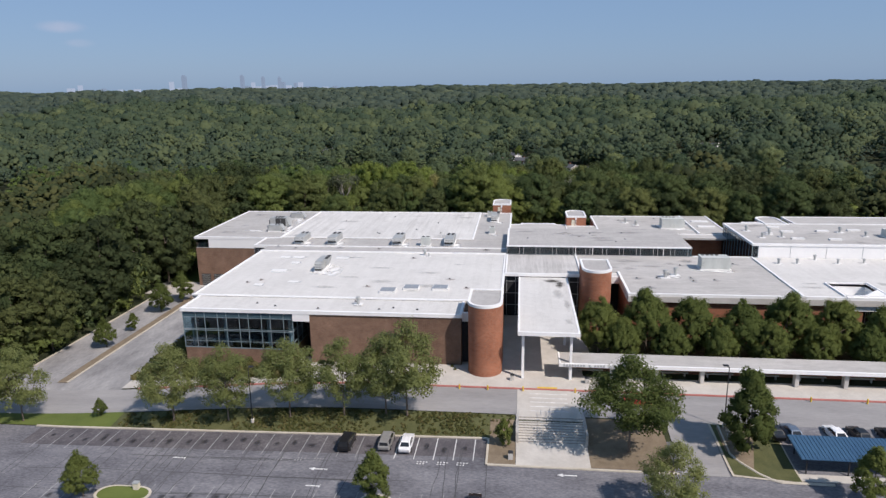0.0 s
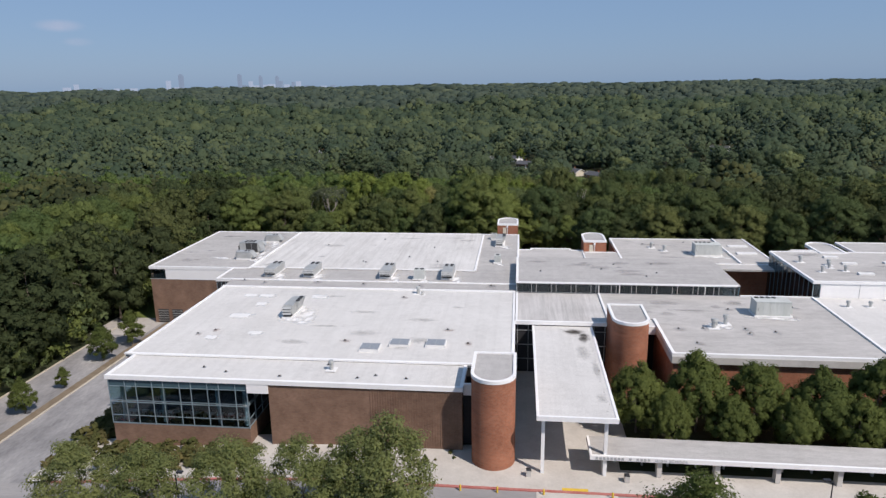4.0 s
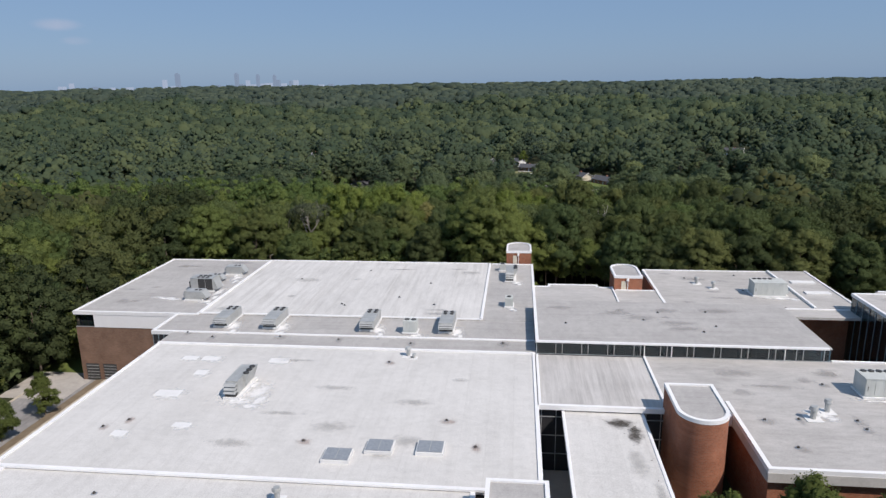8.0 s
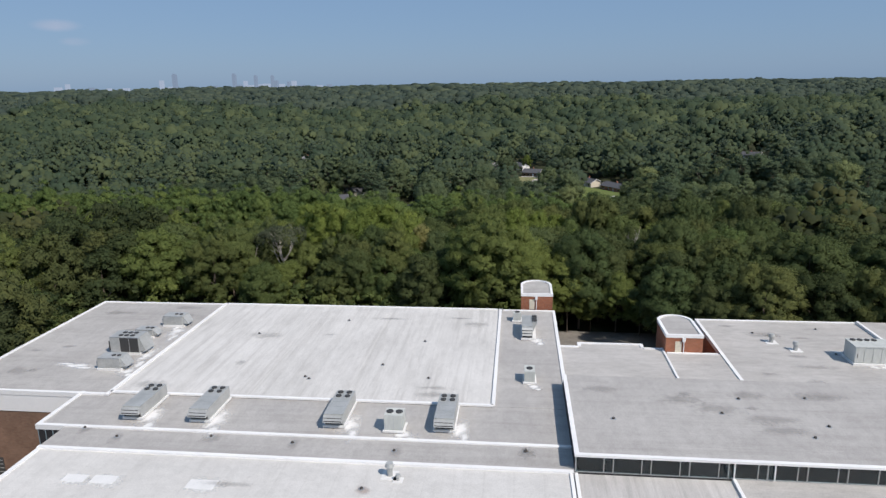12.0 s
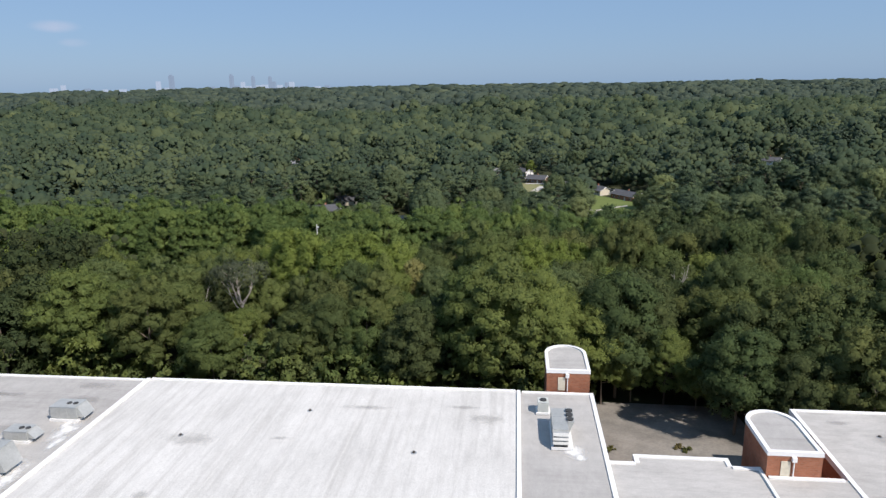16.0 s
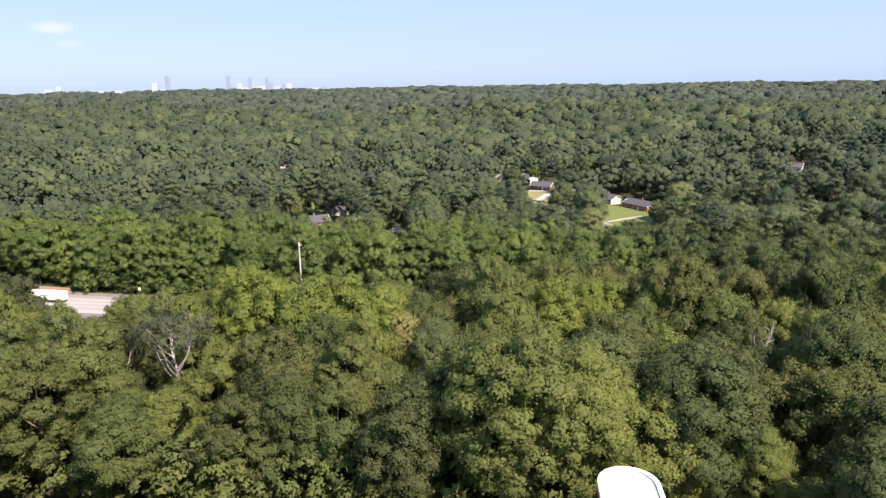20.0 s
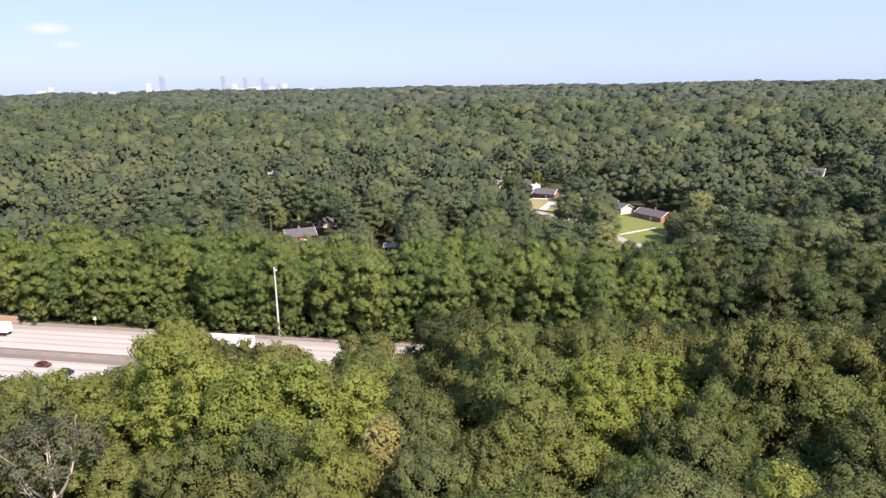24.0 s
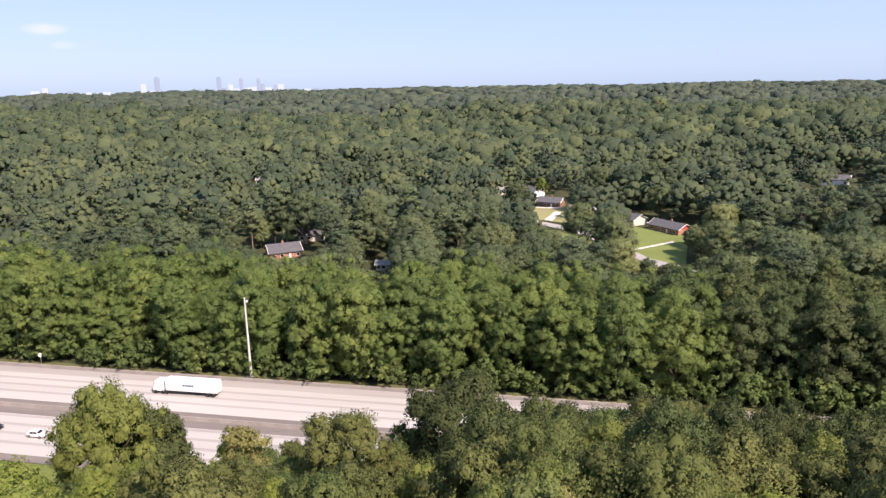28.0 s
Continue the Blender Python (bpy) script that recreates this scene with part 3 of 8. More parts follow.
def thing(name, at, label, category, group="", kind=""):
    e = new(name)
    e.location = at
    e.empty_display_size = 0.3
    BASE[e] = Vector(at)
    return tagged(e, label, category, group, kind)


def part(name, geo, material, parent=None, label="", smooth=False):
    """Links one mesh under a thing or a part; corners are given in world metres."""
    base = BASE.get(parent, Vector((0, 0, 0)))
    if isinstance(geo, Geo):
        me = bpy.data.meshes.new(name)
        me.from_pydata([(x - base.x, y - base.y, z - base.z) for x, y, z in geo.v], [], geo.f)
    else:
        me = geo
    me.materials.append(material)
    if smooth:
        me.polygons.foreach_set("use_smooth", [True] * len(me.polygons))
        me.set_sharp_from_angle(angle=radians(40))
    ob = new(name, me)
    ob.parent = parent
    BASE[ob] = base
    if label:
        ob["label"] = label
    return ob


def single(name, geo, material, label, category, group="", kind="", smooth=False):
    return tagged(part(name, geo, material, None, "", smooth), label, category, group, kind)


def rect(x0, y0, x1, y1):
    return [(x0, y0), (x1, y0), (x1, y1), (x0, y1)]


# ---- the lie of the land ----
def smooth01(t):
    t = np.clip(t, 0, 1)
    return t * t * (3 - 2 * t)


def road_edge(x):
    """Far edge of the highway, as y."""
    return 365.3 - 0.088 * x


def land(x, y):
    """Height of the ground; x and y are numbers or arrays."""
    x, y = np.asarray(x, float), np.asarray(y, float)
    plat = 1.6 - 3.6 * smooth01((-22 - x) / 66)
    lot = -1.3 * np.clip((-5 - x) / 65, 0, 1)
    east = smooth01((x - 11) / 10)
    rise = (1 - east) * smooth01((y - 88.2) / 3.6) + east * smooth01((y - 80) / 15)
    near = lot + (plat - lot) * rise
    s = y - road_edge(x)
    back = np.interp(s, [-160, -140, -105, -84, -62, -47, 2, 12, 90, 160, 300, 600, 1000, 2000, 3500, 5200],
                     [1.0, -0.5, -4.5, -13.0, -23.0, -26.0, -26.0, -25.0, -23.5, -21.5, -19.0, -13.0, -5.0, 5.0, 13.0, 17.0])
    far = smooth01((s - 250) / 600)
    back = back + far * (8.5 * np.sin(x / 230 + 0.8) * np.sin(y / 240 + 0.4) + 6.0 * np.sin(x / 120 + y / 170))
    ridge = smooth01((s - 450) / 350) * (1 - smooth01((s - 2300) / 900))
    back = back + ridge * 8.0 * np.sin(y / 98 + 1.3 * np.sin(x / 240) + 0.6 * np.sin(x / 97 + 1.0))
    back = back + 0.1 * np.clip(x - 55, 0, 170) * smooth01((s - 70) / 150) * (1 - smooth01((s - 450) / 600))
    back = back + 6.0 * smooth01((x + 50) / 30) * smooth01((s + 110) / 30) * (1 - smooth01((s + 62) / 14))
    w = smooth01((s + 160) / 14)
    return near * (1 - w) + back * w


def steps(lo, hi, n):
    return list(np.linspace(lo, hi, n))


gx = sorted(set(steps(-16000, -5200, 5) + steps(-5200, -700, 16) + steps(-700, -200, 21) + steps(-200, 200, 101) + steps(200, 700, 21) + steps(700, 5200, 16) + steps(5200, 16000, 5)))
gy = sorted(set(steps(-700, -50, 8) + steps(-50, 76, 22) + steps(76, 104, 29) + steps(104, 210, 27) + steps(210, 440, 58) + steps(440, 1000, 41) + steps(1000, 5200, 61) + steps(5200, 16000, 9)))
GX, GY = np.meshgrid(gx, gy)
gv = np.stack([GX, GY, land(GX, GY)], -1).reshape(-1, 3)
nx, ny = len(gx), len(gy)
qi = (np.arange(ny - 1)[:, None] * nx + np.arange(nx - 1)).ravel()
single("ground", raw_mesh("ground", gv, np.stack([qi, qi + 1, qi + nx + 1, qi + nx], 1)), M_floor, "dark leaf-strewn forest floor rolling to the horizon", "ground", kind="structure", smooth=True)


def draped(x0, y0, x1, y1, lift, step=2.5, slant=0.0):
    """A sheet laid on the land between two corners; slant: y lost for each metre of x."""
    n, m = max(2, int(abs(x1 - x0) / step) + 1), max(2, int(abs(y1 - y0) / step) + 1)
    X, Y = np.meshgrid(np.linspace(x0, x1, n), np.linspace(y0, y1, m))
    Y = Y - slant * X
    v = np.stack([X, Y, land(X, Y) + lift], -1).reshape(-1, 3)
    q = (np.arange(m - 1)[:, None] * n + np.arange(n - 1)).ravel()
    return raw_mesh("sheet", v, np.stack([q, q + 1, q + n + 1, q + n], 1))

# ---- paved ground in front of the school ----
single("parking_lot", draped(-110, 38, 24, 87.7, 0.06), M_asphalt, "patched dark asphalt car park with crack lines", "parking lot", kind="structure")
single("parking_lot_east", draped(24, 38, 120, 92.6, 0.07), M_asphalt, "dark asphalt car park beside the canopy", "parking lot", kind="structure")
single("parking_bays", draped(-74, 82.6, -4.2, 87.5, 0.066), M_bay_asphalt, "darker sealed asphalt in the upper bay row", "parking lot", kind="structure")
single("corner_asphalt", draped(-110, 101.0, -81.6, 108, 0.07), M_side_asphalt, "patched asphalt where the service road meets the drive", "road", kind="structure")
single("bank_lawn", draped(-90, 87.9, -63, 92.4, 0.09, 1.0), M_grass, "short green lawn at the end of the bank", "lawn", kind="structure")
single("drive", draped(-110, 92.4, 120, 101.0, 0.09), M_drive, "sun-bleached grey asphalt bus drive", "road", kind="structure")
single("side_road", draped(-81.6, 101.0, -69.0, 172, 0.08), M_side_asphalt, "worn grey service road along the school", "road", kind="structure")
single("side_parking", draped(-93.0, 108, -83.4, 166, 0.08), M_side_asphalt, "faded asphalt parking strip at the wood's edge", "parking lot", kind="structure")
single("side_verge", draped(-83.5, 104, -81.6, 168, 0.16), M_mulch, "straw-coloured planting strip", "verge", kind="structure")
single("pavement_east", draped(11, 101.3, 120, 106.6, 0.20), M_concrete, "pale concrete pavement under the walkway edge", "pavement", kind="structure")
single("pavement", draped(-69.2, 101.3, 11, 112.5, 0.20), M_concrete, "pale concrete forecourt pavement", "pavement", kind="structure")
single("entrance_pavement", draped(-3, 112.5, 13, 137, 0.19), M_concrete, "shaded concrete floor under the entrance canopy", "pavement", kind="structure")
single("lot_entrance", draped(21.6, 80.7, 27.6, 92.4, 0.095), M_drive, "sun-bleached asphalt way from the drive into the car park", "road", kind="structure")
single("bank", draped(-71, 87.9, -0.3, 92.2, 0.05, 1.0), M_ivy, "grassy bank between car park and drive", "bank", kind="structure")
single("planting_bed", draped(9.9, 81.3, 20.8, 92.0, 0.12, 1.0), M_mulch, "mulched planting bed under trees", "planting bed", kind="structure")
single("back_yard_pavement", draped(-4, 201, 22, 224.0, 0.1), M_yard, "gritty brown-grey yard behind the school", "pavement", kind="structure")
single("wing_lawn", draped(-97, 168, -86.2, 214, 0.1), M_grass, "patch of lawn beside the wing", "lawn", kind="structure")
single("wing_yard_pavement", draped(-97, 157, -84.4, 168, 0.12), M_step, "tan concrete apron beside the wing", "pavement", kind="structure")


def strip_on_land(x0, x1, y, width, lift, tall, step=3.0):
    """A kerb or painted strip that runs along x and follows the land."""
    g = Geo()
    n = max(2, int(abs(x1 - x0) / step) + 1)
    xs = np.linspace(x0, x1, n)
    for a, b in zip(xs[:-1], xs[1:]):
        za, zb = float(land(a, y)) + lift, float(land(b, y)) + lift
        k = len(g.v)
        g.v += [(a, y, za - 0.3), (b, y, zb - 0.3), (b, y + width, zb - 0.3), (a, y + width, za - 0.3), (a, y, za + tall), (b, y, zb + tall), (b, y + width, zb + tall), (a, y + width, za + tall)]
        g.f += [tuple(k + c for c in q) for q in ((3, 2, 1, 0), (4, 5, 6, 7), (0, 1, 5, 4), (2, 3, 7, 6))]
    return g


single("kerb_lot", strip_on_land(-75, -4.2, 87.55, 0.35, 0.05, 0.17), M_kerb, "tan concrete kerb along the parking bays", "kerb", kind="structure")
single("kerb_drive_red", strip_on_land(-66, 120, 100.9, 0.4, 0.09, 0.16), M_kerb_red, "kerb with faded red paint along the drive", "kerb", kind="structure")
single("kerb_plaza", strip_on_land(-3.9, 21.2, 80.7, 0.35, 0.05, 0.16), M_kerb, "tan concrete kerb before the steps", "kerb", kind="structure")


def kerb_along_y(x, y0, y1, name, width=0.3):
    g = Geo()
    ys = np.linspace(y0, y1, max(2, int(abs(y1 - y0) / 3) + 1))
    for a, b in zip(ys[:-1], ys[1:]):
        za, zb = float(land(x, a)) + 0.25, float(land(x, b)) + 0.25
        k = len(g.v)
        g.v += [(x, a, za - .5), (x + width, a, za - .5), (x + width, b, zb - .5), (x, b, zb - .5), (x, a, za), (x + width, a, za), (x + width, b, zb), (x, b, zb)]
        g.f += [tuple(k + c for c in q) for q in ((3, 2, 1, 0), (4, 5, 6, 7), (1, 2, 6, 5), (3, 0, 4, 7))]
    single(name, g, M_kerb, "tan concrete kerb", "kerb", kind="structure")


kerb_along_y(-4.2, 80.7, 87.6, "kerb_bay_end")
kerb_along_y(-81.7, 104, 168, "kerb_side_road")
kerb_along_y(-93.3, 108, 166, "kerb_wood_edge")
kerb_along_y(28.7, 86.5, 91.5, "kerb_island")

# bay lines, arrows and crack filler, each a thin raised sheet on the asphalt
for k in range(25):
    x = -5.9 - 2.74 * k
    z = float(land(x, 84)) + 0.075
    single("bay_line", Geo().box(x - 0.06, 81.7, z - 0.01, x + 0.06, 87.4, z + 0.004), M_line if k < 5 else M_line_worn, "worn white parking bay line", "road marking", "bay lines", "structure")
for k in range(21):
    x = -9.0 - 2.74 * k
    z = float(land(x, 70)) + 0.075
    single("bay_line", Geo().box(x - 0.06, 62.5, z - 0.01, x + 0.06, 73.6, z + 0.004), M_line_worn, "worn white parking bay line", "road marking", "bay lines", "structure")
for x, y, w in ((-26.3, 78.5, 1), (-26.3, 74.6, -1), (7.0, 79.3, 1), (-47.5, 80.2, -1)):
    z = float(land(x, y)) + 0.076
    g = Geo().box(x - 0.9, y - 0.12, z - 0.01, x + 0.9, y + 0.12, z + 0.004)
    g.prism([(x - 0.9 * w, y - 0.4 * w), (x - 0.9 * w, y + 0.4 * w), (x - 1.7 * w, y)], z - 0.01, z + 0.004)
    single("lane_arrow", g, M_line, "worn white lane arrow on asphalt", "road marking", "lane arrows", "structure")
for x in (-7.3, -10.0, -12.8, -27.3, -30.0, -32.8):
    z = float(land(x, 81)) + 0.076
    g = Geo()
    for r in range(2):
        for c in range(4 - r):
            g.box(x - 0.75 + 0.42 * c, 80.95 - 0.5 * r, z - 0.01, x - 0.53 + 0.42 * c, 81.17 - 0.5 * r, z + 0.004)
    single("bay_stencil", g, M_line if x > -20 else M_line_worn, "worn stencilled bay marking shown as bars", "road marking", "bay stencils", "structure")
rng = np.random.default_rng(5)
for k in range(46):
    g = Geo()
    along = k % 3 != 0
    x, y = (rng.uniform(-75, 0), rng.uniform(64, 70)) if along else (rng.uniform(-75, -30), rng.choice([67.5, 72.0, 76.5, 80.6]))
    for j in range(9):
        dx, dy = (rng.normal(0, 0.16), 2.2) if along else (2.8, rng.normal(0, 0.1))
        if not (-80 < x + dx < -1 and y + dy < 87.3):
            break
        p, q = Vector((x, y, float(land(x, y)) + 0.074)), Vector((x + dx, y + dy, float(land(x + dx, y + dy)) + 0.074))
        s = (q - p).cross(Vector((0, 0, 1))).normalized() * 0.045
        g.sheet([p - s, q - s, q + s, p + s])
        x, y = x + dx, y + dy
    if g.f:
        single("crack", g, M_crack, "dark filled crack in the asphalt", "crack", "asphalt cracks", "structure")

def blot(x, y, z, rx, ry, seed, rough=0.15, n=22):
    """A thin stain or splash with a ragged outline."""
    r = random.Random(seed)
    a, b, c = r.uniform(0, 6), r.uniform(0, 6), r.uniform(0, 6)
    pts = []
    for k in range(n):
        w = 2 * math.pi * k / n
        q = 1 + rough * (0.5 * math.sin(2 * w + a) + 0.5 * math.sin(5 * w + b) + 0.35 * math.sin(9 * w + c)) + r.uniform(-0.1, 0.1) * rough
        pts.append((x + rx * q * math.cos(w), y + ry * q * math.sin(w)))
    return Geo().sheet([(px, py, z) for px, py in pts])


rs_ = random.Random(12)
for k in range(40):
    row = k < 24
    x = -7.3 - 2.74 * (k if row else rs_.uniform(0, 20))
    y = rs_.uniform(84.2, 85.6) if row else rs_.choice((64.5, 71.0)) + rs_.uniform(-0.8, 0.8)
    single("oil_stain", blot(x + rs_.uniform(-0.3, 0.3), y, float(land(x, y)) + 0.0725 + 0.0003 * k, rs_.uniform(0.6, 1.0), rs_.uniform(0.8, 1.6), k), M_oil, "dark oil stain in a parking bay", "stain", "oil stains", "structure")

# raised crossing, landing and the front steps
crossing = thing("crossing", (5, 96.5, 1.7), "pale concrete raised crossing with worn white bars", "crossing")
part("slab", Geo().box(0.0, 92.2, 1.3, 9.9, 101.0, 1.73), M_concrete, crossing)
for k in range(5):
    part("stripe", Geo().box(2.0, 93.6 + 1.45 * k, 1.72, 7.8, 93.8 + 1.45 * k, 1.737), M_line, crossing)
steps_thing = thing("front_steps", (5, 89.7, 0), "broad grey concrete steps with metal handrails", "steps")
for k in range(10):
    st = part("step", Geo().box(0.2, 87.2 + 0.5 * k, -0.4, 9.7, 92.25, 0.12 + 0.16 * (k + 1)), M_concrete, steps_thing)
    # thin grey strip added as the shadow line along each step edge
    part("nosing_shadow", Geo().box(0.25, 87.19 + 0.5 * k, 0.11 + 0.16 * (k + 1) - 0.05, 9.65, 87.24 + 0.5 * k, 0.125 + 0.16 * (k + 1)), M_barrier, st, "dark strip drawn for the shadow line at the step edge")
for x in (0.25, 3.5, 6.4, 9.6):
    g = Geo()
    g.tube((x, 87.0, 1.1), (x, 92.4, 2.65), 0.03)
    for k in range(5):
        y = 87.0 + 1.35 * k
        g.tube((x, y, 0.1 + 0.29 * 1.35 * k), (x, y, 1.1 + 0.287 * 1.35 * k), 0.025)
    part("handrail", g, M_mullion_grey, steps_thing)
for x in (-0.15, 9.7):
    part("cheek_wall", Geo().prism([(x, 86.9), (x + 0.35, 86.9), (x + 0.35, 92.3), (x, 92.3)], -0.4, 1.75), M_step, steps_thing)
single("lower_plaza", Geo().box(-0.1, 81.0, -0.4, 9.9, 87.2, 0.13), M_concrete, "pale concrete landing below the steps", "pavement", kind="structure")
single("bay_end_bed", draped(-3.9, 81.05, -0.15, 91, 0.14, 1.0), M_mulch, "mulched bed beside the steps", "planting bed", kind="structure")

# lot islands
for cx, cy, w, h in ((-50.5, 71.2, 7.5, 3.6), (-17.3, 70.6, 4.6, 5.0)):
    z = float(land(cx, cy))
    out = [(cx + w / 2 * math.cos(a) * (abs(math.cos(a)) ** -0.45 if abs(math.cos(a)) > 0.05 else 1), cy + h / 2 * math.sin(a)) for a in (2 * math.pi * k / 28 for k in range(28))]
    inn = [(cx + (x - cx) * 0.9, cy + (y - cy) * 0.88) for x, y in out]
    isl = thing("lot_island", (cx, cy, z), "small grassy car-park island with a concrete kerb", "traffic island", "lot islands")
    part("kerb", Geo().ring(out, inn, z - 0.2, z + 0.22), M_kerb, isl)
    part("turf", Geo().prism(inn, z - 0.2, z + 0.19), M_grass, isl)

# ---- highway behind the wood ----
HW = [(-44.5, -42.0, M_shoulder, 0.10), (-42.0, -25.5, M_hwy, 0.11), (-25.5, -22.4, M_shoulder, 0.10), (-21.8, -18.5, M_shoulder, 0.10), (-18.5, -2.6, M_hwy, 0.11), (-2.6, 0.0, M_hwy_dark, 0.10)]
for k, (a, b, mat, lift) in enumerate(HW):
    single("highway_lane" if mat is M_hwy else "highway_shoulder", draped(-420, 365.3 + a, 240, 365.3 + b, lift, 12, 0.088), mat,
           "pale worn concrete motorway carriageway" if mat is M_hwy else "grey asphalt motorway shoulder", "road", kind="structure")
for a in (-38.2, -34.4, -30.6, -26.8, -14.6, -10.9, -7.2, -3.6):
    single("wheel_track", draped(-420, 365.3 + a, 240, 365.3 + a + 1.0, 0.125, 12, 0.088), M_hwy_dark, "darker wheel track on worn concrete", "road marking", "wheel tracks", "structure")


def along_road(off, z0, half, tall, mat, name, label, cat, taper=0.5):
    g = Geo()
    xs = np.linspace(-420, 240, 34)
    for x in xs:
        y = road_edge(x) + off
        z = float(land(x, y)) + z0
        g.v += [(x, y - half, z), (x, y - half * taper, z + tall), (x, y + half * taper, z + tall), (x, y + half, z)]
    for k in range(len(xs) - 1):
        a = 4 * k
        g.f += [(a, a + 4, a + 5, a + 1), (a + 1, a + 5, a + 6, a + 2), (a + 2, a + 6, a + 7, a + 3)]
    single(name, g, mat, label, cat, kind="structure")


along_road(-22.1, 0.0, 0.4, 1.05, M_barrier, "median_barrier", "weathered concrete median barrier", "barrier", 0.3)
along_road(0.5, 0.0, 0.35, 0.9, M_barrier, "verge_wall", "low grey concrete wall beside the carriageway", "barrier", 0.6)
single("verge_grass", draped(-420, 366.2, 240, 369.0, 0.1, 6, 0.088), M_ivy, "rough green grass verge", "verge", kind="structure")
single("near_verge_grass", draped(-420, 312.5, 240, 320.6, 0.1, 6, 0.088), M_grass, "rough green grass verge", "verge", kind="structure")

# ---- the school ----
school = thing("school_building", (-10, 150, 1.6), "large flat-roofed brick school with white roofs and round brick towers", "school")


def flat_roof(x0, y0, x1, y1, z, mat, sides="wesn", thick=0.45, lip=0.14, label=""):
    """A roof slab with a white raised edge on the named sides."""
    r = part("roof", Geo().box(x0, y0, z - thick, x1, y1, z), mat, school, label)
    for s in sides:
        ya, yb = y0 - (0.06 if "s" in sides else 0), y1 + (0.06 if "n" in sides else 0)
        b = {"w": (x0 - 0.06, ya, x0 + 0.42, yb), "e": (x1 - 0.42, ya, x1 + 0.06, yb), "s": (x0 + 0.42, y0 - 0.06, x1 - 0.42, y0 + 0.42), "n": (x0 + 0.42, y1 - 0.42, x1 - 0.42, y1 + 0.06)}[s]
        g = Geo().box(b[0], b[1], z - thick - 0.05, b[2], b[3], z + lip)
        part("coping", g, M_coping, r)
    return r


def wall(x0, y0, z0, x1, y1, z1, mat, label=""):
    return part("wall", Geo().box(x0, y0, z0, x1, y1, z1), mat, school, label)


def seam(x0, y0, x1, y1, z, w=0.35, tall=0.13, parent=None):
    """A raised white roof seam."""
    g = Geo()
    if abs(x1 - x0) > abs(y1 - y0):
        g.box(x0, y0 - w / 2, z - 0.02, x1, y1 + w / 2, z + tall)
    else:
        g.box(x0 - w / 2, y0, z - 0.02, x1 + w / 2, y1, z + tall)
    return part("seam", g, M_coping, parent or school)


RA, RC, RF, RL = 11.2, 11.5, 13.3, 14.3
# front block
ra = flat_roof(-62.6, 117.2, -3.0, 152.4, RA, M_roof, "we", label="wide white gymnasium roof")
rs = flat_roof(-61.2, 109.5, -9.8, 117.2, RA - 0.12, M_roof, "wse", label="white front roof strip")
seam(-62.7, 117.2, -8.7, 117.2, RA, 0.5, 0.22, ra)
seam(-62.7, 152.5, -3.0, 152.5, RA, 0.5, 0.24, ra)
wall(-62.5, 117.3, -3, -62.1, 152.5, RA - 0.45, M_brick_brown)
# the recess reads as a dark void because this wall is near-black
wall(-62.1, 117.4, -3, -3.2, 117.8, RA - 0.45, M_dark, "recessed wall with the recess's shade as its near-black colour")
wall(-37.1, 109.7, -3, -9.9, 110.1, RA - 0.2, M_brick_brown, "plain brown brick front with faint vertical ribs")
wall(-37.1, 110.1, -3, -36.7, 117.4, RA - 0.55, M_brick_brown)
wall(-10.3, 110.1, -3, -9.9, 117.4, RA - 0.55, M_brick_brown)
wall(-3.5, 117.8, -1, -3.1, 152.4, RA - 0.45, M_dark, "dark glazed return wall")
for k in range(34):
    part("rib", Geo().box(-22.6 + 0.36 * k, 109.62, 1.0, -22.46 + 0.36 * k, 109.7, RA - 0.6), M_brick_brown, school)
part("fascia", Geo().box(-40.2, 109.5, 9.2, -37.1, 109.9, RA - 0.3), M_white, school, "white fascia panel over the recess")
part("fascia", Geo().box(-9.8, 110.6, 9.6, -8.3, 111.0, RA + 0.05), M_white, school, "white fascia panel beside the tower")
wall(-9.9, 111.2, -1, -8.3, 111.5, 9.7, M_dark)
# glazed corner room
wall(-61.0, 109.8, -3, -40.3, 110.2, 3.55, M_brick_brown, "low brown brick wall under the glazing")
wall(-61.0, 110.2, -3, -60.6, 117.4, 3.55, M_brick_brown)
wall(-40.7, 110.2, -3, -40.3, 117.4, 3.55, M_brick_brown)
part("floor_slab", Geo().box(-60.9, 110.0, 3.2, -40.4, 117.3, 3.56), M_room, school)
part("floor_slab", Geo().box(-60.4, 111.6, 6.6, -40.7, 117.3, 6.85), M_room, school)
wall(-60.8, 117.0, 3.5, -40.4, 117.3, RA - 0.5, M_room)
glazing = part("glazing", Geo().box(-61.0, 109.78, 3.55, -40.3, 109.9, 3.72), M_mullion, school, "dark glass curtain wall with pale blue bars")
gxs = [-61.0]
for k in range(5):
    gxs += [-61.0 + 4.14 * k + 2.45, -61.0 + 4.14 * (k + 1)]
for x in gxs:
    part("mullion", Geo().box(x - 0.045, 109.7, 3.55, x + 0.045, 109.92, RA - 0.55), M_mullion, glazing)
zs = [3.72, 4.9, 6.95, 7.25, 9.45, RA - 0.6]
for z in zs[1:]:
    part("rail", Geo().box(-61.0, 109.72, z - 0.04, -40.3, 109.9, z + 0.04), M_mullion, glazing)
for a, b in zip(gxs[:-1], gxs[1:]):
    for c, d in zip(zs[:-1], zs[1:]):
        if d - c > 0.5:
            part("pane", Geo().box(a + 0.06, 109.78, c + 0.06, b - 0.06, 109.81, d - 0.06), M_spandrel if c > 9 else M_glass, glazing)
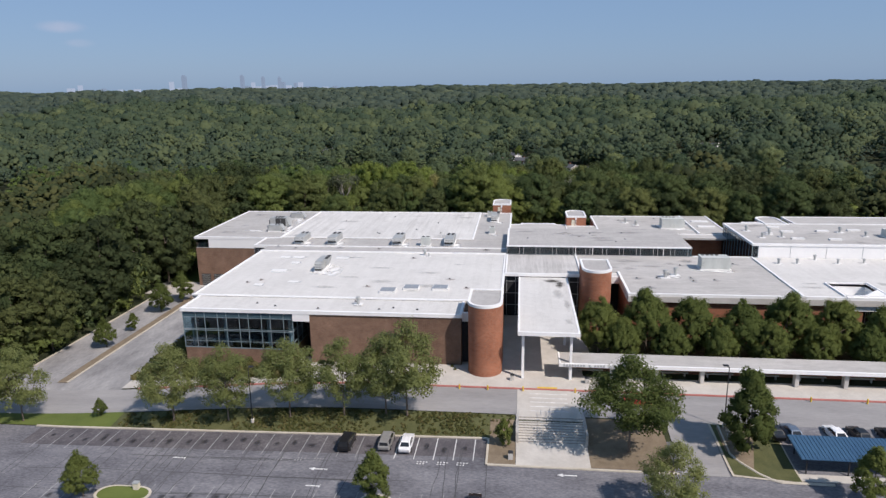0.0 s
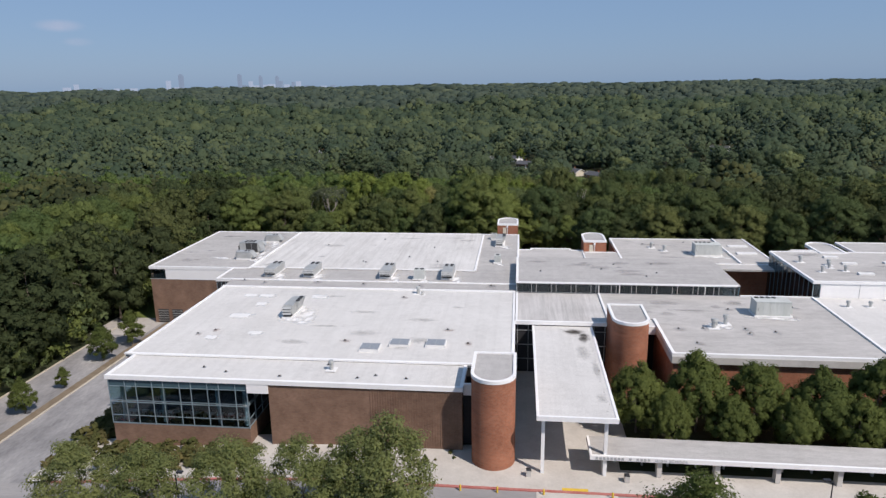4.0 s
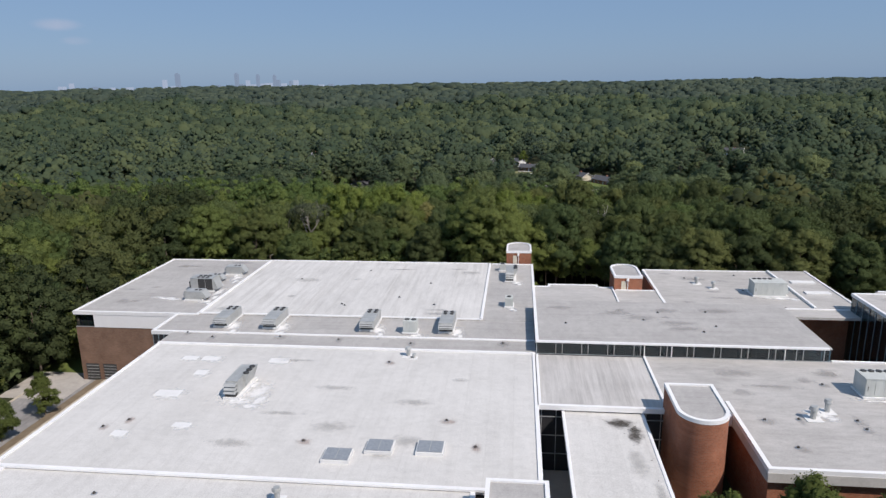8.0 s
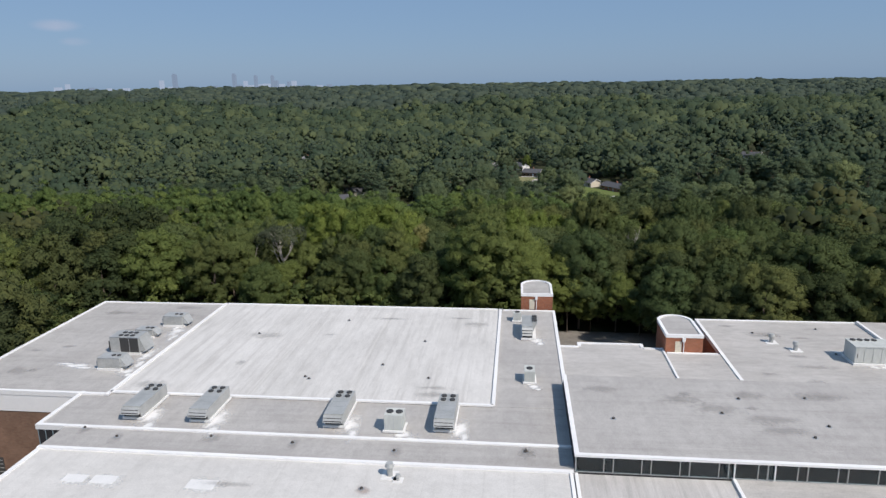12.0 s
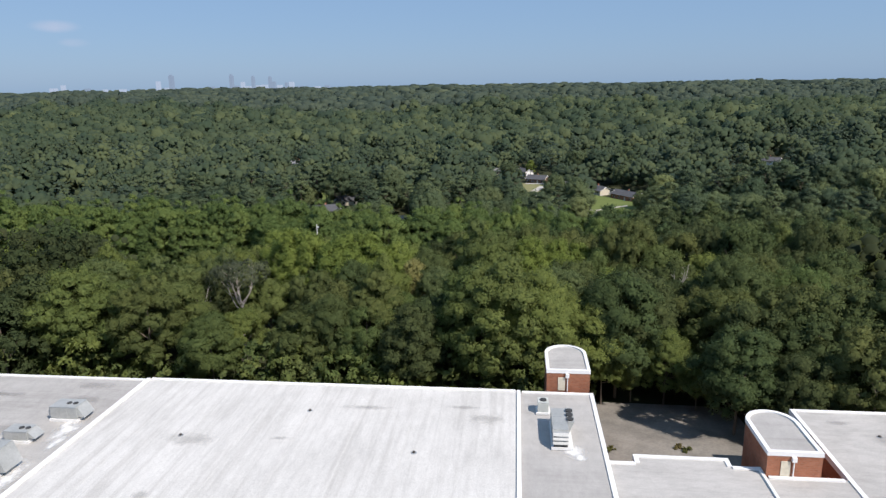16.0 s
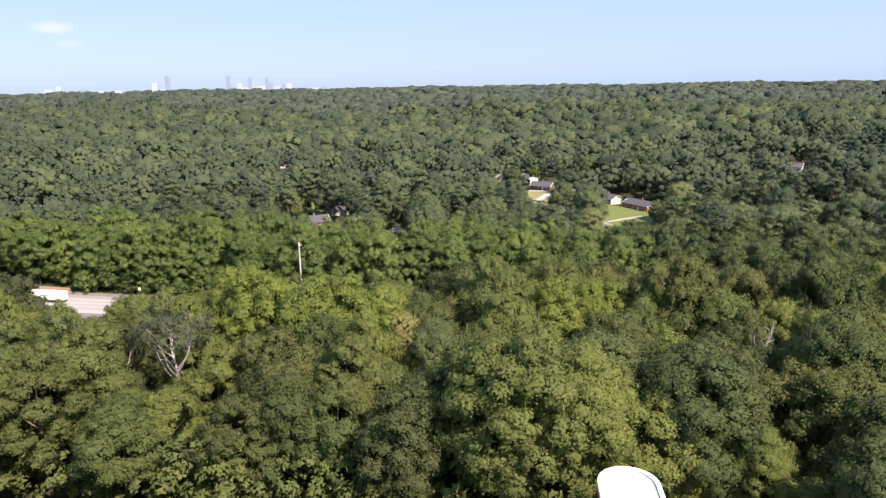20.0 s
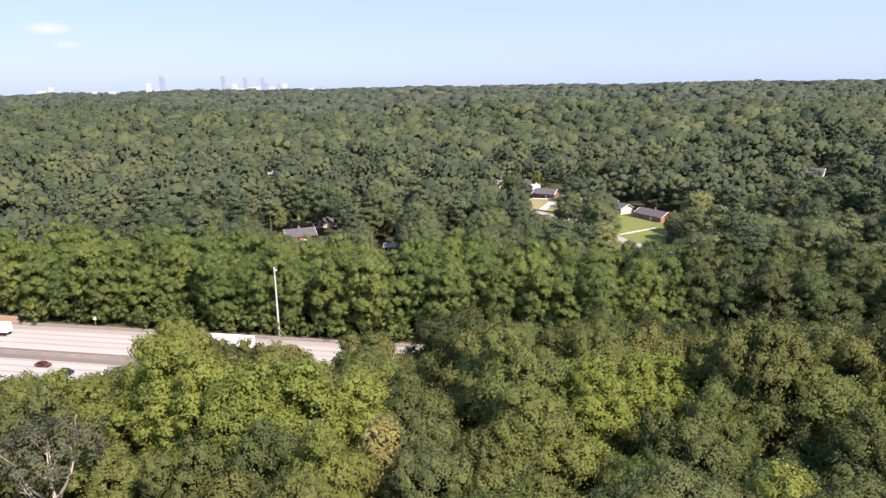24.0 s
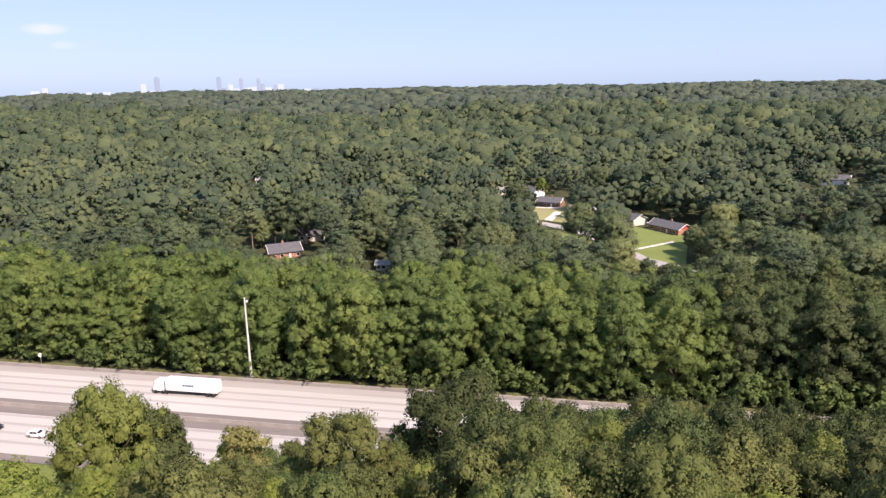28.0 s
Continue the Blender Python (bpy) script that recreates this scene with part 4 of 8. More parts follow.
for y in (109.9, 112.4, 114.9):
    part("mullion", Geo().box(-40.45, y - 0.05, 3.55, -40.3, y + 0.05, RA - 0.55), M_mullion, glazing)
for z in zs:
    part("rail", Geo().box(-40.42, 109.9, z - 0.05, -40.3, 117.2, z + 0.05), M_mullion, glazing)
for x in (-59.7, -53.5, -45.2, -41.2):
    part("column", Geo().tube((x, 110.9, 3.5), (x, 110.9, RA - 0.5), 0.33, n=16), M_column, school, "pale round column behind the glass", True)
rng = np.random.default_rng(9)
for k in range(16):
    x = -60 + 1.2 * k + rng.uniform(-0.3, 0.3)
    t = thing("reading_desk", (x, 112.4, 3.56), "pale desk seen behind the glazing", "desk", "desks behind the glass")
    part("top", Geo().box(x - 0.45, 112.0, 4.26, x + 0.45, 112.8, 4.31), M_column, t)
    for dx in (-0.4, 0.36):
        part("leg", Geo().box(x + dx, 112.1, 3.56, x + dx + 0.05, 112.7, 4.26), M_mullion_grey, t)


def stadium(x0, x1, y_flat, y_tip, n=18):
    """Outline with a flat end at y_flat and a round end that reaches y_tip (anticlockwise)."""
    r, cx = (x1 - x0) / 2, (x0 + x1) / 2
    if y_tip < y_flat:
        yc = y_tip + r
        return [(x1, y_flat), (x0, y_flat)] + [(cx - r * math.cos(a), yc - r * math.sin(a)) for a in (math.pi * k / n for k in range(n + 1))]
    yc = y_tip - r
    return [(x0, y_flat), (x1, y_flat)] + [(cx + r * math.cos(a), yc + r * math.sin(a)) for a in (math.pi * k / n for k in range(n + 1))]


def shrink(poly, d):
    cx, cy = (min(p[0] for p in poly) + max(p[0] for p in poly)) / 2, (min(p[1] for p in poly) + max(p[1] for p in poly)) / 2
    hx, hy = max(p[0] for p in poly) - cx, max(p[1] for p in poly) - cy
    return [(cx + (x - cx) * (hx - d) / hx, cy + (y - cy) * (hy - d) / hy) for x, y in poly]


def tower(x0, x1, y_flat, y_tip, z0, z1, flush):
    poly = stadium(x0, x1, y_flat, y_tip)
    t = part("tower", Geo().prism(poly, z0, z1 - 0.3), M_brick_red, school, "round-ended orange-red brick tower", True)
    part("tower_roof", Geo().prism(shrink(poly, 0.3), z1 - 0.32, z1 - 0.12), M_roof_grey, t)
    part("coping", Geo().ring(shrink(poly, -0.06), shrink(poly, 0.36), z1 - 0.42, z1 + 0.05), M_coping, t)
    cx = (x0 + x1) / 2
    if flush:
        yf = y_flat - 0.02
        part("scupper", Geo().box(cx - 0.35, yf - 0.3, z1 - 0.95, cx + 0.1, yf, z1 - 0.45), M_white, t)
        part("downpipe", Geo().tube((cx - 0.1, yf - 0.12, z1 - 0.9), (cx - 0.1, yf - 0.12, z1 - 2.9), 0.07), M_white, t)
        part("door", Geo().box(cx - 1.3, yf - 0.05, z1 - 2.8, cx - 0.4, yf + 0.02, z1 - 1.0), M_cream, t)
    return t


tower(-8.5, -2.7, 114.5, 104.9, -1, 14.4, False)
tower(12.5, 18.2, 137.0, 127.5, -1, 14.4, False)
tower(-8.2, -2.7, 203.4, 212.0, -1, 14.2, True)
tower(13.0, 18.3, 185.6, 194.6, -1, 14.0, True)
# middle strip, gymnasium roof and the wing
flat_roof(-66.3, 157.0, -2.4, 166.0, RC - 0.1, M_roof_grey, "ws", label="greying white roof strip carrying air units")
flat_roof(-62.6, 152.7, -2.9, 157.0, RC - 0.12, M_roof_grey, "", label="greying white roof strip")
rd = flat_roof(-62.3, 166.0, -11.8, 202.6, RC, M_roof_sheet, "n", label="broad white roof with long sheet seams")
seam(-62.3, 165.0, -62.3, 202.4, RC, 0.5, 0.2, rd)
seam(-62.3, 166.0, -11.8, 166.0, RC, 0.45, 0.2, rd)
seam(-11.8, 166.0, -11.8, 202.4, RC, 0.45, 0.2, rd)
for k in range(1, 8):
    part("lap", Geo().box(-62.3 + 6.3 * k - 0.05, 166.3, RC, -62.3 + 6.3 * k + 0.05, 202.1, RC + 0.012), M_roof, rd)
flat_roof(-11.8, 166.0, -2.4, 202.4, RC - 0.05, M_roof_grey, "en", label="narrow grey-white roof strip")
flat_roof(-86.0, 165.2, -62.3, 202.2, RC, M_roof_grey, "wsn", label="grey-white roof of the side wing")
wall(-85.9, 165.3, -3.5, -62.4, 165.7, 8.6, M_brick_brown, "brown brick end wall of the wing")
wall(-85.9, 165.7, -3.5, -85.5, 202, RC - 0.45, M_brick_brown)
part("fascia", Geo().box(-82.2, 165.2, 8.6, -66.2, 165.6, RC - 0.4), M_white, school, "tall white band above the brick")
wg = part("window", Geo().box(-85.9, 165.28, 8.6, -82.2, 165.36, 8.72), M_mullion_grey, school, "dark corner window")
for a in range(3):
    for c in range(2):
        p = part("pane", Geo().box(-85.85 + 1.22 * a, 165.36, 8.72 + 1.15 * c, -84.75 + 1.22 * a, 165.39, 9.78 + 1.15 * c), M_glass, wg)
        p.visible_shadow = False
part("window_back", Geo().box(-85.8, 165.9, 8.6, -82.2, 166.0, RC - 0.5), M_dark, school)
wall(-66.2, 157.1, -3, -65.8, 165.3, 8.7, M_brick_brown)
wall(-66.2, 157.05, 8.7, -62.5, 157.3, RC - 0.5, M_dark, "dark strip window")
for k in range(4):
    part("mullion", Geo().box(-66.2 + 0.95 * k, 156.98, 8.7, -66.12 + 0.95 * k, 157.06, RC - 0.55), M_mullion, school)
for x in (-85.0, -81.6):
    gate = part("service_door", Geo().box(x, 165.2, -2.6, x + 2.5, 165.32, 1.4), M_louvre, school, "dark roll-up service door")
    for k in range(7):
        part("slat", Geo().box(x + 0.05, 165.17, -2.5 + 0.58 * k, x + 2.45, 165.21, -2.42 + 0.58 * k), M_steel, gate)
for x0, y0, x1, y1 in ((-62.3, 202.0, -8.3, 202.4), (-85.9, 201.7, -62.3, 202.0), (-2.9, 166, -2.5, 202)):
    wall(x0, y0, -3, x1, y1, RC - 0.45, M_brick_brown)
# clerestory block
flat_roof(-2.9, 152.5, 39.0, 172.0, RF, M_roof_grey, "ws", 0.14, 0.06, "raised grey roof over a band of windows")
# faces away from the sun; that shading is painted on as near-black
wall(-2.9, 153.0, 10.6, -2.6, 172, RF - 0.35, M_dark, "side wall of the raised roof, its shading put into a near-black colour")
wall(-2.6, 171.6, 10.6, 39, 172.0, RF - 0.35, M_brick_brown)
# unlit room behind the clerestory, its darkness given by near-black surfaces
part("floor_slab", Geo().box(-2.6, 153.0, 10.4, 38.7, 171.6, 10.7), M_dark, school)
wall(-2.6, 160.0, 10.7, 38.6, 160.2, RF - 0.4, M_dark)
strip = part("clerestory", Geo().box(-2.9, 152.72, RA, 39.0, 152.9, RA + 0.08), M_mullion_grey, school, "long clerestory strip of dark windows")
for k in range(11):
    x = -2.8 + 3.8 * k
    for a, b in ((x, x + 2.84), (x + 2.88, x + 3.74)):
        p = part("pane", Geo().box(a + 0.06, 152.78, RA + 0.08, b - 0.02, 152.81, RF - 0.14), M_glass, strip)
        p.visible_shadow = False
    for a in (x, x + 2.86):
        part("mullion", Geo().box(a - 0.045, 152.7, RA + 0.05, a + 0.045, 152.86, RF - 0.14), M_mullion_grey, strip)
for k in range(8):
    y = 153.0 + 2.3 * k
    p = part("pane", Geo().box(38.85, y + 0.06, RA - 1.2, 38.88, y + 2.24, RF - 0.4), M_glass, strip)
    p.visible_shadow = False
    part("mullion", Geo().box(38.8, y - 0.05, RA - 1.2, 38.95, y + 0.05, RF - 0.38), M_mullion, strip)
for x in (12.9, 16.8, 32.6):
    part("downpipe", Geo().tube((x, 152.55, RF - 0.3), (x, 152.5, RA + 0.15), 0.08), M_white, school)
# link roof, entrance canopy and the east roofs
flat_roof(-3.0, 136.0, 12.9, 152.4, RA, M_roof_drip, "ws", label="link roof with dark drip streaks")
seam(12.9, 137.2, 12.9, 152.4, RA, 0.35, 0.25)
wall(-2.9, 136.6, -1, 12.6, 136.9, RA - 0.5, M_dark, "dark glazed entrance wall")
for k in range(9):
    part("mullion", Geo().box(-2.6 + 1.85 * k, 136.5, 1.6, -2.5 + 1.85 * k, 136.62, RA - 0.5), M_mullion_grey, school)
for z in (4.2, 6.8, 9.4):
    part("rail", Geo().box(-2.8, 136.5, z, 12.5, 136.62, z + 0.1), M_mullion_grey, school)
can = part("canopy", Geo().box(0.0, 103.7, 10.0, 10.0, 136.2, 10.5), M_roof, school, "long white flat entrance canopy")
for b in ((-0.05, 103.62, 0.3, 136.2), (9.7, 103.62, 10.05, 136.2), (0.3, 103.62, 9.7, 103.95)):
    part("coping", Geo().box(b[0], b[1], 9.95, b[2], b[3], 10.58), M_coping, can)
for x in (0.85, 8.75):
    for y in (105.2, 120.5):
        part("column", Geo().box(x - 0.22, y - 0.22, 1.4, x + 0.22, y + 0.22, 10.0), M_white, can, "slender white steel column")
flat_roof(12.9, 139.0, 52.0, 153.0, RA - 0.04, M_roof_low, "", label="dusty grey roof")
flat_roof(20.6, 123.7, 52.0, 139.0, RA - 0.04, M_roof_low, "ws", label="dusty grey roof")
part("coping", Geo().box(39.2, 152.7, RA - 0.5, 52.0, 153.1, RA + 0.15), M_coping, school)
seam(52.0, 123.9, 52.0, 152.9, RA, 0.4, 0.22)
flat_roof(52.0, 123.7, 59.5, 152.9, RA, M_roof, "s", label="bright white east roof")
flat_roof(66.8, 123.7, 130.0, 152.9, RA, M_roof, "s", label="bright white east roof")
part("roof", Geo().box(59.5, 132.8, RA - 0.45, 66.8, 152.9, RA), M_roof, school, "bright white east roof")
part("coping", Geo().box(59.5, 123.64, RA - 0.5, 66.8, 124.12, RA + 0.14), M_coping, school)
part("fascia", Geo().box(20.55, 123.6, 9.7, 130, 124.0, RA - 0.42), M_concrete_band, school, "stained concrete fascia band")
part("fascia", Geo().box(20.5, 124.0, 9.7, 20.9, 139, RA - 0.42), M_concrete_band, school)
wall(20.9, 124.3, -1, 56.5, 124.7, 9.72, M_brick_red, "red brick wall behind the tree row")
wall(20.9, 124.7, -1, 21.3, 139, 9.72, M_brick_red)
wall(18.2, 138.6, -1, 20.9, 139.0, RA - 0.45, M_dark)
part("fascia", Geo().box(18.0, 135.6, 9.6, 20.6, 136.0, 11.0), M_white, school)
part("roof", Geo().box(18.0, 136.0, 10.7, 20.6, 139.0, 11.0), M_roof, school)
wall(57, 126.2, -1, 130, 126.5, 9.72, M_dark, "shaded glass behind brick piers")
for k in range(16):
    x = 56.5 + 4.6 * k
    wall(x, 124.3, -1, x + 1.7, 126.2, 9.72, M_brick_red, "red brick pier between tall windows")
    for d in (2.3, 3.0, 3.7):
        part("mullion", Geo().box(x + d, 126.05, 1.6, x + d + 0.08, 126.2, 9.7), M_mullion_grey, school)
sq = part("roof_well", Geo().box(59.5, 124.2, RA - 2.6, 66.8, 132.8, RA - 2.3), M_pad, school, "bright sunken roof well")
for b in ((59.2, 124.2, 59.5, 133), (66.8, 124.2, 67.1, 133), (59.5, 132.8, 66.8, 133.1), (59.5, 124.12, 66.8, 124.3)):
    part("well_wall", Geo().box(b[0], b[1], RA - 2.6, b[2], b[3], RA + (0.45 if b[1] < 124.15 or b[0] > 66 else 0.3)), M_white, sq)
g = Geo().prism([(62.6, 124.3), (66.8, 124.3), (66.8, 128.4)], RA - 2.3, RA + 0.35)
part("well_hood", g, M_white, sq, "angled white hood in the roof well")
# courtyard and the far roofs
single("courtyard_floor", Geo().box(39.2, 153.1, 1.2, 52.0, 176, 1.85), M_concrete, "shaded courtyard paving", "pavement", kind="structure")
wall(39.0, 176.0, -1, 54.0, 176.4, 9.8, M_brick_red, "red brick courtyard wall")
part("fascia", Geo().box(39.0, 175.9, 9.8, 54.0, 176.3, RA - 0.4), M_white, school)
flat_roof(-2.4, 172.0, 12.8, 187.0, RA, M_roof_low, "", label="low grey roof behind the raised block")
flat_roof(0.4, 187.0, 10.1, 188.5, RA, M_roof_low, "wen", label="shallow grey roof bay over the service yard")
for x0, x1 in ((-2.4, 0.34), (10.16, 12.8)):
    part("coping", Geo().box(x0, 186.58, RA - 0.5, x1, 187.06, RA + 0.14), M_coping, school)
flat_roof(12.8, 172.0, 20.9, 185.5, RA, M_roof_low, "n", label="low grey roof behind the raised block")
flat_roof(20.9, 172.0, 54.0, 200.4, RA, M_roof_low, "wn", label="wide grey roof at the back")
part("coping", Geo().box(39.2, 175.85, RA - 0.45, 54.0, 176.3, RA + 0.15), M_coping, school)
seam(12.8, 175.0, 12.8, 187.0, RA, 0.3, 0.2)
g2 = part("roof", Geo().box(46.5, 176.4, RA, 54.0, 200.2, RA + 0.25), M_roof_low, school)
part("coping", Geo().box(46.3, 176.4, RA, 46.7, 200.2, RA + 0.4), M_coping, g2)
part("coping", Geo().box(53.7, 176.4, RA, 54.1, 200.2, RA + 0.4), M_coping, g2)
for y in (184.0, 191.0):
    part("pad", Geo().box(48, y, RA + 0.25, 52.5, y + 1.6, RA + 0.5), M_pad, g2)
for x0, y0, x1, y1 in ((-2.4, 186.55, 0.6, 186.95), (0.6, 188.0, 9.9, 188.4), (9.9, 186.55, 13, 186.95), (0.6, 186.95, 1.0, 188.0), (9.5, 186.95, 9.9, 188.0), (20.9, 200, 54, 200.4), (20.9, 185.5, 21.3, 200)):
    wall(x0, y0, -3, x1, y1, RA - 0.45, M_brick_red)
flat_roof(52.0, 152.9, 130.0, 176.0, RL, M_roof_low, "wesn", 0.35, 0.12, "high grey east roof dotted with vents")
flat_roof(69.5, 176.0, 130.0, 185.2, RL, M_roof_low, "wn", 0.35, 0.12, "high grey east roof")
flat_roof(56.5, 176.0, 62.0, 177.5, RL, M_roof_low, "n", 0.35, 0.12)
poly = stadium(62.0, 67.6, 174.5, 184.8)
cb = part("tower", Geo().prism(poly, -1, RL - 0.2), M_brick_red, school, "round-ended brick stair tower", True)
part("tower_roof", Geo().prism(shrink(poly, 0.3), RL - 0.22, RL + 0.0), M_roof_low, cb)
part("coping", Geo().ring(shrink(poly, -0.06), shrink(poly, 0.4), RL - 0.4, RL + 0.2), M_coping, cb)
wall(53.4, 153.0, RA - 0.4, 130, 153.3, RL - 0.35, M_white, "bright white upper wall with panel joints")
for k in range(9):
    part("joint", Geo().box(60.2 + 7.6 * k, 152.96, RA, 60.28 + 7.6 * k, 153.0, RL - 0.4), M_mullion_grey, school)
cw = part("window", Geo().box(52.1, 152.95, RA - 0.1, 53.4, 153.1, RA + 0.1), M_mullion, school, "dark glazed corner")
p = part("pane", Geo().box(52.15, 153.0, RA + 0.1, 53.4, 153.03, RL - 0.4), M_glass, cw)
p.visible_shadow = False
for k in range(11):
    y = 153.1 + 2.08 * k
    p = part("pane", Geo().box(52.1, y + 0.05, 2.0, 52.13, y + 2.03, RL - 0.4), M_glass, cw)
    p.visible_shadow = False
    part("mullion", Geo().box(52.02, y - 0.05, 2.0, 52.18, y + 0.05, RL - 0.38), M_mullion, cw)
wall(55.5, 153.4, 1, 55.8, 175.8, RL - 0.4, M_dark)
wall(52.2, 175.6, -1, 130, 175.9, RL - 0.4, M_brick_red)

# covered walk beside the forecourt
walkway = thing("covered_walkway", (60, 107, 1.8), "white flat-roofed covered walkway on grey concrete piers", "walkway")
wr = part("roof", Geo().box(6.9, 104.9, 4.4, 130, 109.6, 4.85), M_roof_low, walkway)
part("edge", Geo().prism([(6.8, 104.6), (130, 104.6), (130, 104.95), (6.8, 104.95)], 4.3, 4.88), M_white, wr)
part("edge", Geo().box(6.8, 104.95, 4.3, 7.1, 109.6, 4.9), M_white, wr)
for x in (8.7, 15.6, 22.7, 30.0, 37.3, 44.7, 52.2, 59.6, 67.0, 74.4):
    part("pier", Geo().box(x - 0.3, 105.2, 1.6, x + 0.3, 106.3, 4.35), M_concrete_band, walkway)
    part("bench", Geo().box(x + 1.2, 108.2, 2.2, x + 5.8, 108.7, 2.32), M_concrete, walkway)
    for d in (1.6, 5.2):
        part("bench_leg", Geo().box(x + d, 108.25, 1.6, x + d + 0.2, 108.65, 2.2), M_concrete_band, walkway)
part("back_wall", Geo().box(10, 109.4, 1.5, 130, 109.7, 2.6), M_brick_red, walkway)
for k in range(15):
    if k not in (8, 10):
        part("letter_bar", Geo().box(7.5 + 0.46 * k, 104.55, 4.42, 7.8 + 0.46 * k, 104.61, 4.76), M_mullion_grey, walkway, "raised grey letter shown as a bar")
font = bpy.data.curves.new("letters", "FONT")
font.body, font.size, font.extrude, font.space_character = "HIGH SCHOOL", 0.5, 0.03, 1.25
letters = new("letters", font)
letters_mesh = bpy.data.meshes.new_from_object(letters)
bpy.data.objects.remove(letters)
letters_mesh.transform(pose(14.85, 104.58, 4.42, 90, 0, 0) @ pose(-BASE[walkway].x, 0, 0))
letters_mesh.transform(pose(0, -BASE[walkway].y, -BASE[walkway].z))
part("letters", letters_mesh, M_mullion_grey, walkway, "raised grey metal letters reading high school")

# ---- roof plant ----
def long_unit(x, y, z, w, d, h):
    """A packaged air handler: body, sloping hood, end grille, fans, white curb."""
    t = thing("rooftop_air_unit", (x, y, z), "long grey sheet-metal rooftop air handler on a white curb", "air unit", "rooftop air units")
    part("curb", Geo().box(x - w / 2 - 0.15, y, z, x + w / 2 + 0.15, y + d, z + 0.28), M_pad, t)
    part("body", Geo().box(x - w / 2, y + 0.1, z + 0.28, x + w / 2, y + d - 0.1, z + h), M_steel, t)
    part("end_grille", Geo().box(x - w / 2 + 0.12, y + 0.04, z + 0.4, x + w / 2 - 0.12, y + 0.1, z + h * 0.5), M_louvre, t)
    part("hood", Geo().prism([(x - w / 2, y - 0.55), (x + w / 2, y - 0.55), (x + w / 2, y + 0.1), (x - w / 2, y + 0.1)], z + h * 0.52, z + h * 0.9,
                             [(x - w / 2, y - 0.15), (x + w / 2, y - 0.15), (x + w / 2, y + 0.1), (x - w / 2, y + 0.1)]), M_steel, t)
    for k in range(2):
        part("louvre", Geo().box(x - w / 2 + 0.1, y - 0.5 + 0.2 * k, z + h * (0.56 + 0.17 * k), x + w / 2 - 0.1, y - 0.46 + 0.2 * k, z + h * (0.63 + 0.17 * k)), M_louvre, t)
    for k in range(3):
        part("joint", Geo().box(x - w / 2 - 0.015, y + d * (0.3 + 0.2 * k), z + 0.3, x + w / 2 + 0.015, y + d * (0.3 + 0.2 * k) + 0.05, z + h + 0.015), M_mullion_grey, t)
    for k in range(4):
        fx_, fy_ = x + (-0.55, 0.55)[k % 2], y + d - 0.7 - 1.0 * (k // 2)
        part("fan", Geo().tube((fx_, fy_, z + h), (fx_, fy_, z + h + 0.12), 0.34, n=14), M_louvre, t)
    return t


for x in (-55.2, -46.7, -30.2, -17.2):
    long_unit(x, 159.1, RC, 2.3, 6.4, 1.75)


def coil_unit(x, y, z, w, d, h):
    """An older air handler: stacked intake hoods in front, a plain middle, and a condenser leaning outwards with a row of fans."""
    t = thing("coil_air_unit", (x, y, z), "weathered grey air handler with stacked hoods and a leaning fan bank", "air unit", "rooftop air units")
    part("curb", Geo().box(x - w / 2 - 0.15, y, z, x + w / 2 + 0.5, y + d, z + 0.3), M_pad, t)
    part("body", Geo().box(x - w / 2, y + 0.9, z + 0.3, x + w / 2, y + d - 0.1, z + h), M_steel, t)
    part("base", Geo().box(x - w / 2 + 0.1, y + 0.15, z + 0.3, x + w / 2 - 0.1, y + 0.9, z + h * 0.42), M_louvre, t)
    for k in range(3):
        z0 = z + h * (0.36 + 0.21 * k)
        part("hood", Geo().prism(rect(x - w / 2, y - 0.1 + 0.12 * k, x + w / 2, y + 0.92), z0, z0 + h * 0.14, rect(x - w / 2, y + 0.2 + 0.12 * k, x + w / 2, y + 0.92)), M_steel, t)
        part("louvre", Geo().box(x - w / 2 + 0.06, y + 0.3, z0 - h * 0.07, x + w / 2 - 0.06, y + 0.9, z0), M_louvre, t)
    e = x + w / 2
    part("coil", Geo().prism(rect(e, y + d * 0.42, e + 0.12, y + d - 0.15), z + 0.5, z + h + 0.1, rect(e, y + d * 0.42, e + 0.75, y + d - 0.15)), M_steel, t)
    for k in range(3):
        cy = y + d * (0.51 + 0.165 * k)
        part("fan", Geo().tube((e + 0.3, cy, z + h + 0.1), (e + 0.3, cy, z + h + 0.24), 0.4, n=14), M_louvre, t)
    for k in range(2):
        part("joint", Geo().box(x - w / 2 - 0.015, y + d * (0.38 + 0.25 * k), z + 0.35, e + 0.015, y + d * (0.38 + 0.25 * k) + 0.05, z + h + 0.015), M_mullion_grey, t)


coil_unit(-7.3, 188.4, RC, 1.7, 6.0, 2.0)
coil_unit(-42.9, 134.4, RA, 1.6, 6.4, 2.2)


